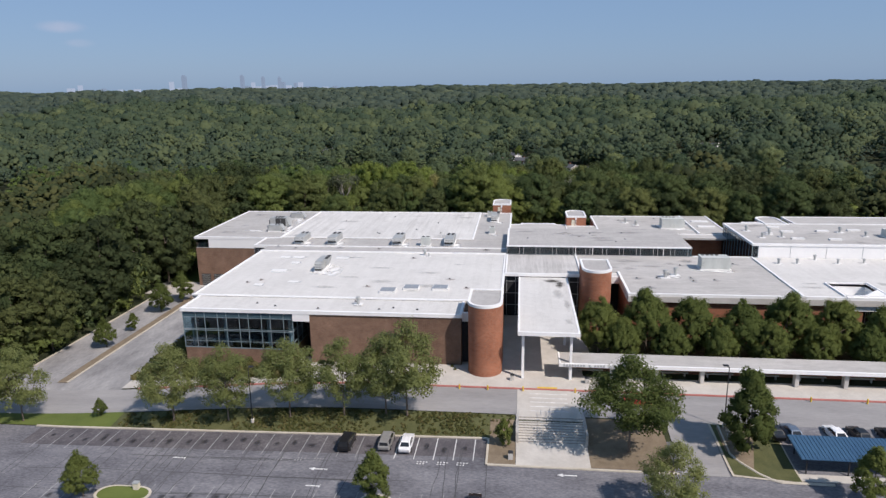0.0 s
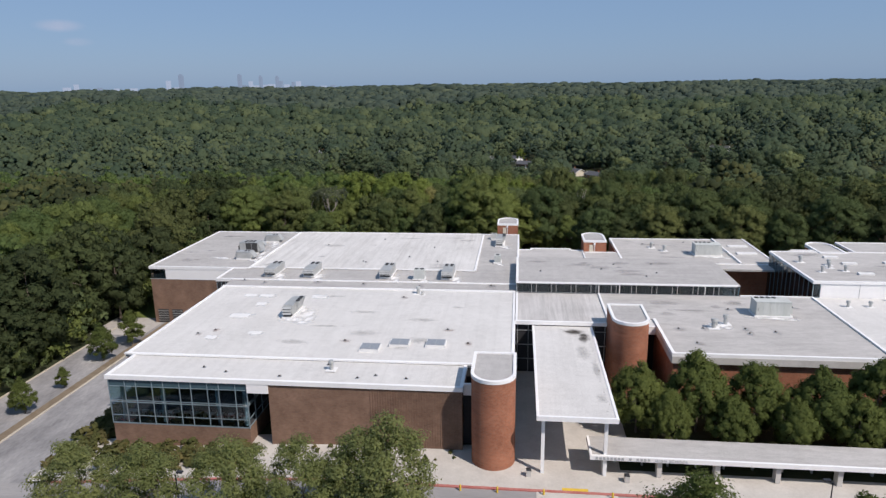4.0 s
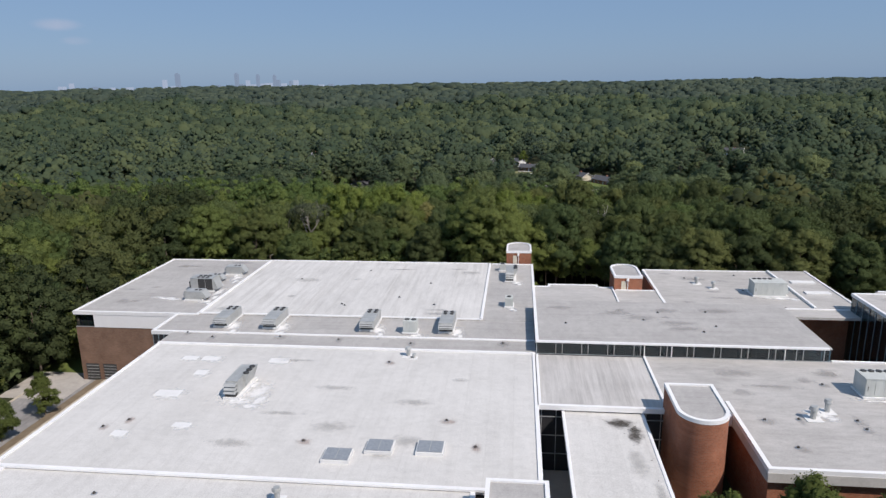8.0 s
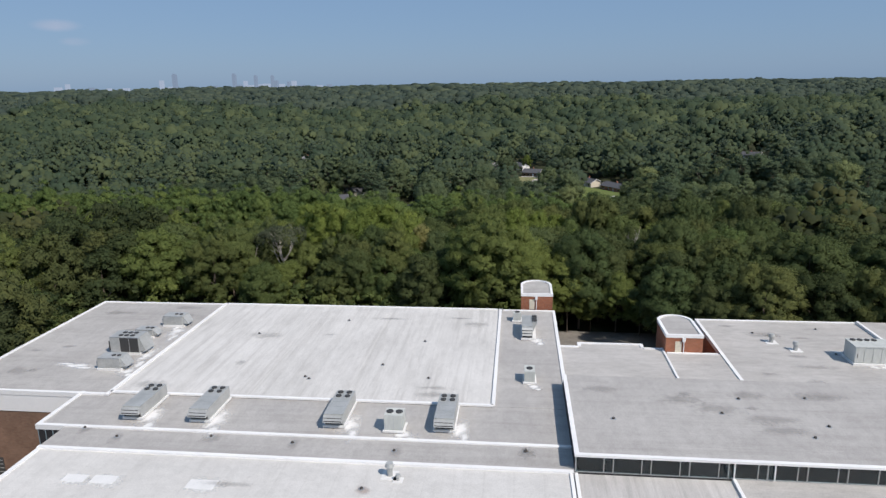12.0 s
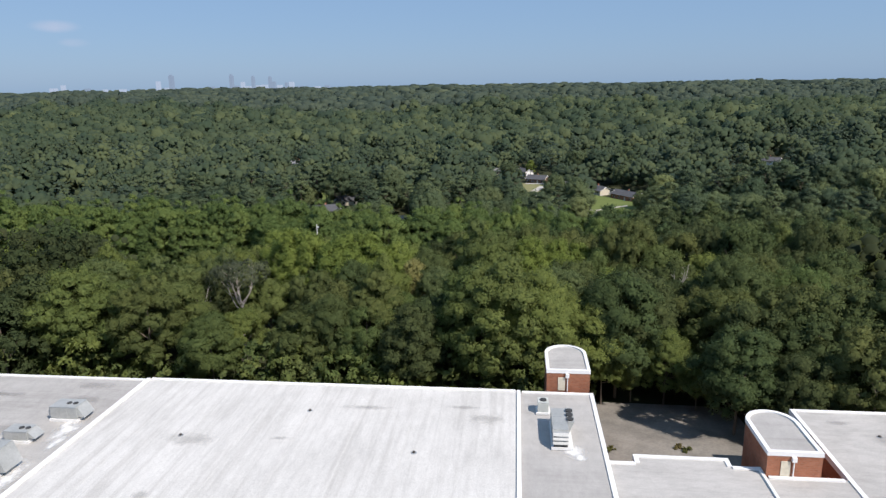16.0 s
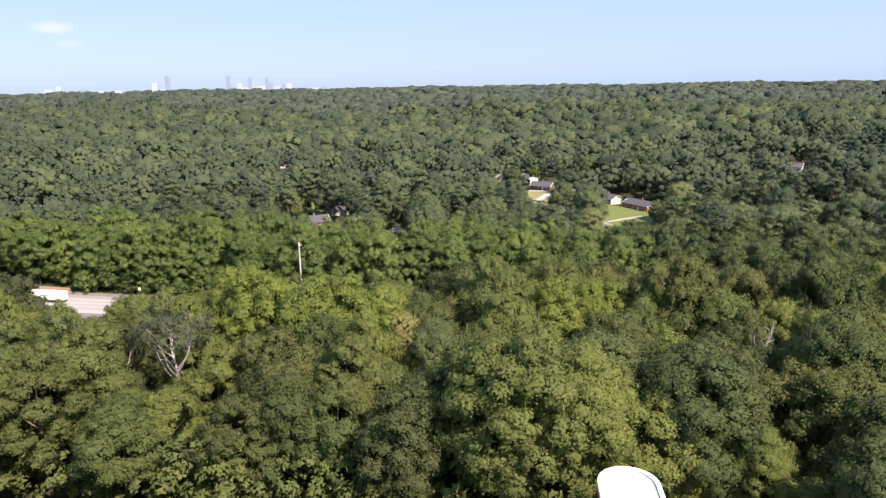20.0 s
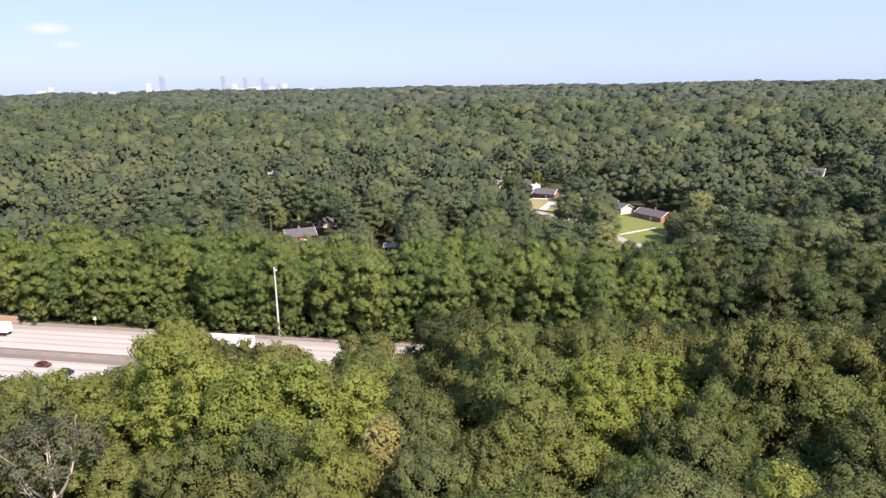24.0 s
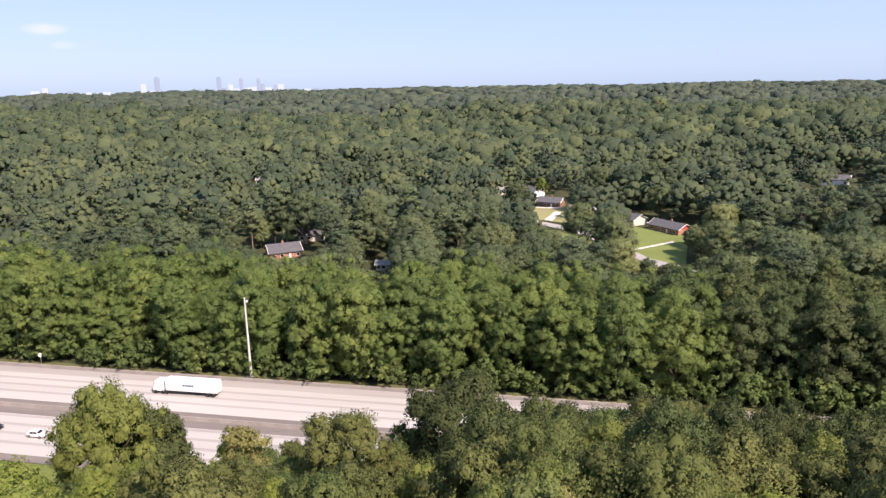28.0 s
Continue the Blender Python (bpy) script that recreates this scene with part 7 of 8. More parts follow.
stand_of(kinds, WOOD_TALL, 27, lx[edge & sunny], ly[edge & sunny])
wood("woodland_near", 5, lx[~edge], ly[~edge], 800, 0.9, 20.0, 7.2, "dense broadleaf woodland around the school", leaf=M_shaded_oak_wood_leaf, lobes=13, florets=6, bud=(0.42, 0.6))
# the wall of trees across the highway
cx, cy = scatter(34, -330, 260, 345, 425, 7.6, lambda x, y: (y - road_edge(x) > 5.5) & (y - road_edge(x) < 48) & in_fan(x, y))
ROAD_TALL = (22, 24, 20, 23)
MIDDLING = dict(lobes=30, florets=8, lobe=(0.26, 0.42), bud=(0.36, 0.66), deepest=-0.9)
road_kinds = [[dome_kind("roadside_tree", 200 + k, tall, (5.8, 6.4, 5.4, 6.0)[k], tall * 0.06, 14000, 0.3, M_verge_leaf, "tall leafy tree in the green wall beside the highway", "trees along the highway", 4.0, 0.26, cone=0.3, **MIDDLING), False] for k, tall in enumerate(ROAD_TALL)]
road_oaks = [[dome_kind("roadside_oak", 210 + k, tall, (6.4, 6.8, 6.0, 6.6)[k], tall * 0.08, 14000, 0.3, M_verge_oak_leaf, "dull olive oak beside the highway", "oaks along the highway", 4.0, 0.26, cone=0.2, **MIDDLING), False] for k, tall in enumerate(ROAD_TALL)]
green = cx < 26 + 9 * np.sin(cy * 0.9 + cx * 0.4)
stand_of(road_kinds, ROAD_TALL, 6, cx[green], cy[green], 0.16)
stand_of(road_oaks, ROAD_TALL, 18, cx[~green], cy[~green], 0.16)
# low growth that closes the wood's edge
ex, ey = scatter(35, -330, 260, 345, 425, 3.0, lambda x, y: (y - road_edge(x) > 2.4) & (y - road_edge(x) < 8) & in_fan(x, y))
wood("thicket_roadside", 7, ex, ey, 420, 0.5, 7.0, 2.6, "bright green thicket along the verge", spread=0.45, leaf=M_thicket_leaf, lobes=7, florets=4, low=0.0, bud=(0.45, 0.7), core=0, fuzz=0.2)
ex, ey = scatter(36, -100, 170, 219, 226, 3.0, lambda x, y: y < 225)
wx, wy = scatter(41, -102, -93.6, 98, 205, 2.8, lambda x, y: (x > -99.5) & ~((y > 148) & (y < 170) & (x > -97)))
ex, ey = np.concatenate([ex, wx]), np.concatenate([ey, wy])
wood("thicket_yard", 8, ex, ey, 460, 0.5, 8.5, 3.2, "shaded thicket at the wood's edge", spread=0.4, lobes=7, florets=4, low=0.0, bud=(0.45, 0.7), core=0, fuzz=0.2)

# between the houses: single trees near the road, a joined wood behind
PINE_TALL, PARK_TALL = (24, 22, 26), (19, 21, 17, 20, 18)
pine_kinds = [[dome_kind("pine_tree", 90 + k, tall, (4.6, 4.2, 5.2)[k], tall * 0.42, 6000, 0.4, M_pine_leaf, "tall pine with a bare trunk and layered dark sprays", "pines by the houses", tall * 0.5, 0.3, lobes=22, florets=7, lobe=(0.26, 0.42), bud=(0.4, 0.6), squash=0.5, cone=0.45, core=0.7, deepest=-0.9), False] for k, tall in enumerate(PINE_TALL)]
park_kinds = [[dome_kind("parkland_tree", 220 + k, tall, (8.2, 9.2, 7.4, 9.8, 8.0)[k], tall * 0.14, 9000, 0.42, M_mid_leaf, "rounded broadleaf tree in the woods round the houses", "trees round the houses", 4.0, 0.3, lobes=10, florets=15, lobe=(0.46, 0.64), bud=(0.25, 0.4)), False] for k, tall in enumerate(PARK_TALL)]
dx, dy = scatter(37, -640, 560, 405, 760, 12.8, lambda x, y: (y - road_edge(x) > 46) & (y < 760) & in_fan(x, y))
single_trees = (dy < 515) & (np.abs(dx + 10) < 200)
px_ = np.sin(dx * 12.9898 + dy * 78.233) * 43758.5453
piney = (px_ - np.floor(px_)) < 0.32
stand_of(pine_kinds, PINE_TALL, 91, dx[single_trees & piney], dy[single_trees & piney], 0.18)
stand_of(park_kinds, PARK_TALL, 92, dx[single_trees & ~piney], dy[single_trees & ~piney], 0.26)
far_ = ~single_trees
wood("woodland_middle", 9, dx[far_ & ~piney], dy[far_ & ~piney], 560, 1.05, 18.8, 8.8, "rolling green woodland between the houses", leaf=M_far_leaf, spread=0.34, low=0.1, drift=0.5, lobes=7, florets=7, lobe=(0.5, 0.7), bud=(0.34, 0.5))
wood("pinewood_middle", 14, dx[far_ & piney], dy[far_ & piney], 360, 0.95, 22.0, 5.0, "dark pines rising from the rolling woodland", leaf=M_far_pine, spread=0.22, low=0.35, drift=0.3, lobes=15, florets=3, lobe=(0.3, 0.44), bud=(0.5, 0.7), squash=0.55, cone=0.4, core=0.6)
# trees of the house plots: place, height of the top
for k, (x, y, top) in enumerate(((11.3, 495, -4.2), (5.5, 484, -10.5), (16.5, 489, -7.5), (58.0, 477, -7.5), (-131.3, 512, 4.6), (-126.8, 515, 6.4), (-123.5, 522, 1.8), (-99.1, 500, -0.5), (65.0, 489, -5.0))):
    z = float(land(x, y))
    plant(pine_kinds, x, y, z, k % 3, 70 * k, (top - z) / PINE_TALL[k % 3])
for k, (x, y, top) in enumerate(((22.6, 503, -1.8), (51.5, 468, -14.5), (38.5, 463, -15.6), (31.0, 466, -15.0), (-17.3, 600, -3.7), (-14.0, 470, -2.5), (-26.0, 466, -1.5), (-4.5, 462, -5.5), (18.8, 592, -4.6), (46.4, 612, 3.6), (64.5, 600, 6.4), (75.7, 560, -1.6), (84.7, 540, -3.4), (-84.5, 490, -6.4), (-118.3, 540, -2.4), (-56.0, 520, -0.6), (-39.1, 500, -2.2), (57.0, 570, -3.0), (33.0, 622, 2.0), (57.0, 497, -8.4))):
    z = float(land(x, y))
    plant(park_kinds, x, y, z, k % 5, 31 * k, (top - z) / PARK_TALL[k % 5])
plant(poplar_kinds, -1.6, 625.0, float(land(-1.6, 625)), 1, 10, 0.7)
dx, dy = scatter(38, -950, 950, 755, 1350, 16.0, lambda x, y: (y >= 757) & in_fan(x, y))
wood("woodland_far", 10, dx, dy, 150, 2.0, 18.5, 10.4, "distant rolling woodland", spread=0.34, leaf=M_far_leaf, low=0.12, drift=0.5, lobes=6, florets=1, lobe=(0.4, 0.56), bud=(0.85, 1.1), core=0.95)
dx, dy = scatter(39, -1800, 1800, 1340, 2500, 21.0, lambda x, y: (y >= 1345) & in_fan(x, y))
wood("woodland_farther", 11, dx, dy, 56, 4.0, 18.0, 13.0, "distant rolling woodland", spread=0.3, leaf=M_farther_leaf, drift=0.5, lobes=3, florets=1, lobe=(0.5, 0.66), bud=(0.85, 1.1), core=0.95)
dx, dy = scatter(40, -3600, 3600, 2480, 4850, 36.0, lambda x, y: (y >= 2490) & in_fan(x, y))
wood("woodland_horizon", 12, dx, dy, 18, 8.0, 16.0, 22.0, "woodland on the horizon with haze put into its leaf colour", spread=0.22, leaf=M_farther_leaf, lobes=1, florets=1, lobe=(0.9, 1.0), bud=(1.0, 1.2), core=0.95, squash=0.5)


# ---- vehicles ----
def car(x, y, z, turn, paint, label, long=4.6, wide=1.82, tall=1.45, van=False):
    t = thing("parked_car", (0, 0, 0), label, "car", "parked cars")
    L, W = long / 2, wide / 2
    roof0, roof1 = (-0.5 * L, 0.2 * L) if not van else (-0.92 * L, 0.42 * L)
    sec = [(-L, 0.55, 0.78), (-0.93 * L, 0.30, 0.92), (-0.4 * L, 0.26, 1.0), (0.45 * L, 0.26, 1.0), (0.93 * L, 0.30, 0.9), (L, 0.5, 0.7)]
    beltz = [0.86, 0.95, 0.94, 0.92, 0.78, 0.66]
    g = Geo()
    for (px, lo, wd), hi in zip(sec, beltz):
        w = W * wd
        g.v += [(px, -w * 0.94, lo), (px, w * 0.94, lo), (px, w, (lo + hi) * 0.52), (px, w * 0.93, hi), (px, -w * 0.93, hi), (px, -w, (lo + hi) * 0.52)]
    for k in range(len(sec) - 1):
        for i in range(6):
            j = (i + 1) % 6
            g.f.append((6 * k + i, 6 * k + j, 6 * k + 6 + j, 6 * k + 6 + i))
    g.f += [tuple(reversed(range(6))), tuple(6 * (len(sec) - 1) + i for i in range(6))]
    part("body", g, paint, t, "", True)
    a, b = roof0 - 0.28 * L * (0 if van else 1), roof1 + 0.32 * L
    g = Geo().prism([(a, -W * 0.9), (b, -W * 0.9), (b, W * 0.9), (a, W * 0.9)], 0.9, tall - 0.06, [(roof0, -W * 0.7), (roof1, -W * 0.7), (roof1, W * 0.7), (roof0, W * 0.7)])
    part("cabin", g, paint, t)
    z0, z1 = 0.9, tall - 0.06
    low, up = [(a, -W * 0.9), (b, -W * 0.9), (b, W * 0.9), (a, W * 0.9)], [(roof0, -W * 0.7), (roof1, -W * 0.7), (roof1, W * 0.7), (roof0, W * 0.7)]
    for name, i, u0, u1 in (("side_window", 0, 0.1, 0.5), ("side_window", 0, 0.53, 0.9), ("windscreen", 1, 0.06, 0.94), ("side_window", 2, 0.1, 0.47), ("side_window", 2, 0.5, 0.9), ("rear_window", 3, 0.1, 0.9)):
        p0, p1, p2, p3 = [Vector((*c, z)) for c, z in ((low[i], z0), (low[i - 3], z0), (up[i - 3], z1), (up[i], z1))]
        out = (p1 - p0).cross(p3 - p0).normalized() * 0.012
        quad = [p0.lerp(p1, u).lerp(p3.lerp(p2, u), v) for u, v in ((u0, 0.12), (u1, 0.12), (u1, 0.9), (u0, 0.9))]
        n = Geo()
        n.v = [tuple(q - out) for q in quad] + [tuple(q + out) for q in quad]
        n.f = [(3, 2, 1, 0), (4, 5, 6, 7), (0, 1, 5, 4), (1, 2, 6, 5), (2, 3, 7, 6), (3, 0, 4, 7)]
        part(name, n, M_carglass, t)
    part("roof", Geo().prism(rect(roof0 + 0.02, -W * 0.69, roof1 - 0.02, W * 0.69), tall - 0.07, tall, rect(roof0 + 0.12, -W * 0.6, roof1 - 0.12, W * 0.6)), paint, t)
    for wx in (-0.6 * L, 0.6 * L):
        for sy in (-1, 1):
            wl = part("wheel", Geo().tube((wx, sy * (W - 0.22), 0.33), (wx, sy * (W + 0.01), 0.33), 0.33, n=16), M_tyre, t)
            part("rim", Geo().tube((wx, sy * (W - 0.02), 0.33), (wx, sy * (W + 0.02), 0.33), 0.2, n=12), M_rim, wl)
    for sy in (-1, 1):
        part("headlight", Geo().box(0.93 * L, sy * W * 0.5 - 0.2, 0.58, 0.985 * L, sy * W * 0.5 + 0.2, 0.72), M_lamp_clear, t)
        part("tail_light", Geo().box(-0.99 * L, sy * W * 0.55 - 0.18, 0.68, -0.95 * L, sy * W * 0.55 + 0.18, 0.84), M_lamp_red, t)
    t.matrix_basis = pose(x, y, z + 0.08, 0, 0, turn)
    return t


P_white, P_black, P_silver, P_dark, P_blue, P_red = [plain(n, c, 0.3, m, 0.6) for n, c, m in (("white_car_paint", (0.75, 0.75, 0.75), 0), ("black_car_paint", (0.012, 0.012, 0.014), 0.1), ("silver_car_paint", (0.36, 0.35, 0.33), 0.4), ("dark_red_car_paint", (0.10, 0.018, 0.022), 0.1), ("slate_blue_car_paint", (0.12, 0.16, 0.22), 0.2), ("red_car_paint", (0.45, 0.03, 0.03), 0))]
car(-24.3, 84.9, float(land(-24, 85)), 90, P_black, "black estate car parked nose to the bank", 4.8, 1.9, 1.6, True)
car(-18.6, 85.4, float(land(-18.6, 85)), 90, P_silver, "silver estate car parked under a tree", 4.7, 1.85, 1.6, True)
car(-15.6, 85.0, float(land(-15.6, 85)), 90, P_white, "white sedan parked nose to the bank", 4.8, 1.85, 1.42)
car(-5.0, 70.9, 0.0, 90, P_black, "black car in the lower bay row", 4.7, 1.85, 1.45)
for x, p, n in ((38.4, P_blue, "slate blue sedan behind the blue canopy"), (44.2, P_white, "white sedan behind the blue canopy"), (47.4, P_black, "black sedan behind the blue canopy"), (51.2, P_black, "black sedan behind the blue canopy"), (54.2, P_silver, "silver sedan behind the blue canopy"), (36.0, P_black, "black car beside the blue canopy")):
    car(x, 90.2, float(land(x, 90.2)) + 0.0, 95, p, n)
car(18.6, 97.5, 1.65, 0, P_red, "red car standing on the drive")
car(-71.5, 146.0, float(land(-71.5, 146)), 88, P_silver, "grey car parked by the wing")
ROAD_TURN = -math.degrees(math.atan(0.088))
for x, off, p, n in ((-150.9, -29.5, P_dark, "dark red car on the motorway"), (-141.1, -33.0, P_black, "black car on the motorway"), (-128.3, -34.5, P_white, "white car on the motorway")):
    y = road_edge(x) + off
    car(x, y, float(land(x, y)) + 0.1, ROAD_TURN, p, n, 4.6, 1.85, 1.5)
y = road_edge(-187) - 9
z = float(land(-187, y)) + 0.15
lorry = thing("articulated_lorry", (0, 0, 0), "white articulated lorry with a plain box trailer", "lorry")
part("trailer", Geo().box(-8.0, -1.28, 1.15, 6.2, 1.28, 4.05), M_white, lorry)
part("chassis", Geo().box(-7.8, -0.5, 0.8, 9.0, 0.5, 1.15), M_black, lorry)
part("cab", Geo().prism(rect(6.9, -1.2, 9.9, 1.2), 0.8, 3.5, rect(6.9, -1.15, 9.2, 1.15)), M_white, lorry)
part("windscreen", Geo().box(9.35, -1.0, 2.1, 9.66, 1.0, 2.9), M_carglass, lorry)
for wx in (-6.8, -5.5, 6.0, 7.2, 9.2):
    for sy in (-1, 1):
        part("wheel", Geo().tube((wx, sy * 0.95, 0.5), (wx, sy * 1.25, 0.5), 0.5, n=14), M_tyre, lorry)
for k in range(5):
    part("logo", Geo().box(-1.6 + 0.62 * k, 1.28, 2.5, -1.15 + 0.62 * k, 1.3, 3.0), M_blue_roof, lorry, "faded purple lettering shapes")
lorry.matrix_basis = pose(-187, y, z, 0, 0, ROAD_TURN + 180)
y = road_edge(-103) - 9
copy_thing(lorry, pose(-103, y, float(land(-103, y)) + 0.15, 0, 0, ROAD_TURN + 180))

# ---- blue bus canopy and street furniture ----
canopy = thing("bus_canopy", (48, 84.5, 0), "long blue ribbed metal bus canopy on black posts", "canopy")
g = Geo().prism([(36.4, 81.7), (66, 81.7), (66, 86.9), (36.4, 86.9)], 2.55, 2.62)
g.v = [(x, y, z + (y - 81.7) * 0.12) for x, y, z in g.v]
part("roof", g, M_blue_roof, canopy)
for k in range(60):
    g = Geo().box(36.5 + 0.49 * k, 81.7, 2.62, 36.56 + 0.49 * k, 86.9, 2.67)
    g.v = [(x, y, z + (y - 81.7) * 0.12) for x, y, z in g.v]
    part("rib", g, M_blue_roof, canopy)
for k in range(6):
    for yy in (82.2, 86.3):
        part("post", Geo().box(37.3 + 5.2 * k, yy, -0.1, 37.45 + 5.2 * k, yy + 0.15, 2.6 + (yy - 81.7) * 0.12), M_black, canopy)
part("beam", Geo().box(36.6, 82.15, 2.4, 66, 82.35, 2.58), M_black, canopy)
single("canopy_slab", Geo().box(36.0, 80.6, -0.1, 66, 82.2, 0.2), M_concrete, "pale concrete loading strip", "pavement", kind="structure")


def lamp_post(x, y, tall, arm, turn):
    z = float(land(x, y))
    t = thing("street_lamp", (x, y, z), "tall dark car-park lamp post with a flat head", "street lamp", "car park lamps")
    part("base", Geo().tube((x, y, z - 0.2), (x, y, z + 0.6), 0.28, n=12), M_concrete, t)
    part("pole", Geo().tube((x, y, z + 0.5), (x, y, z + tall), 0.09, 0.06, n=10), M_black, t, "", True)
    dx, dy = math.cos(turn) * arm, math.sin(turn) * arm
    part("arm", Geo().tube((x, y, z + tall - 0.1), (x + dx, y + dy, z + tall), 0.04), M_black, t)
    part("head", Geo().box(x + dx - 0.35, y + dy - 0.2, z + tall - 0.06, x + dx + 0.35, y + dy + 0.2, z + tall + 0.1), M_black, t)


lamp_post(-40.4, 89.7, 9.0, 0.6, 1.2)
lamp_post(29.6, 91.4, 9.5, 0.6, 2.2)
t = thing("stop_sign", (29.4, 89.0, float(land(29.4, 89))), "red octagonal road sign with a white plate below", "sign")
zz = float(land(29.4, 89))
part("post", Geo().tube((29.4, 89, zz - 0.2), (29.4, 89, zz + 2.9), 0.04), M_steel, t)
part("octagon", Geo().tube((29.4, 88.95, zz + 2.5), (29.4, 88.9, zz + 2.5), 0.4, n=8), M_lamp_red, t)
part("plate", Geo().box(29.1, 88.9, zz + 1.2, 29.7, 88.95, zz + 1.9), M_white, t)
for x in (-9.4, -4.8, 0.9, 9.2, 37.9, 45.0, 53.2):
    t = thing("bollard", (x, 100.4, 1.7), "short yellow bollard at the kerb", "bollard", "kerb bollards")
    part("post", Geo().tube((x, 100.4, 1.6), (x, 100.4, 2.45), 0.13, n=12), M_yellow, t)
    part("cap", Geo().tube((x, 100.4, 2.45), (x, 100.4, 2.53), 0.13, 0.05, n=12), M_yellow, t)
single("ramp_mat", Geo().box(3.2, 101.3, 1.75, 6.4, 101.9, 1.83), M_yellow, "yellow tactile ramp plate at the crossing", "tactile plate")
for x, y in ((-0.9, 104.2), (-0.8, 82.6), (11.4, 104.0)):
    t = thing("litter_bin", (x, y, float(land(x, y)) + 0.2), "square grey concrete litter bin with a dark lid", "litter bin", "litter bins")
    z = float(land(x, y)) + 0.15
    part("body", Geo().box(x - 0.32, y - 0.32, z, x + 0.32, y + 0.32, z + 0.95), M_concrete_band, t)
    part("lid", Geo().prism(rect(x - 0.34, y - 0.34, x + 0.34, y + 0.34), z + 0.95, z + 1.15, rect(x - 0.2, y - 0.2, x + 0.2, y + 0.2)), M_dark, t)
t = thing("utility_cabinet", (-49.2, 72.4, -0.9), "small beige utility cabinet on the island", "utility box")
part("cabinet", Geo().box(-49.6, 72.1, -0.85, -48.9, 72.7, 0.15), M_cream, t)
part("lid", Geo().box(-49.66, 72.05, 0.15, -48.84, 72.75, 0.22), M_steel, t)

# highway mast and sign
px, py = -91.0, road_edge(-91.0) + 2.6
pz = float(land(px, py))
mast = thing("highway_light_mast", (px, py, pz), "tall pale steel highway light mast", "light mast")
part("base", Geo().box(px - 1.3, py - 0.5, pz - 0.2, px + 1.3, py + 0.5, pz + 0.35), M_barrier, mast)
part("pole", Geo().tube((px, py, pz), (px, py, pz + 22.7), 0.34, 0.2, n=14), M_pole, mast, "", True)
part("bracket", Geo().box(px - 0.15, py - 0.2, pz + 21.4, px + 0.75, py + 0.2, pz + 21.7), M_pole, mast)
part("lamp_head", Geo().box(px + 0.35, py - 0.25, pz + 21.65, px + 0.85, py + 0.25, pz + 22.0), M_pole, mast)
sx, sy = -155.5, road_edge(-155.5) + 2.2
sz = float(land(sx, sy))
t = thing("road_sign", (sx, sy, sz), "small white roadside sign on a post", "sign")
part("post", Geo().tube((sx, sy, sz - 0.2), (sx, sy, sz + 3.4), 0.06), M_steel, t)
part("plate", Geo().box(sx - 0.55, sy - 0.1, sz + 2.4, sx + 0.55, sy - 0.05, sz + 3.6), M_white, t)


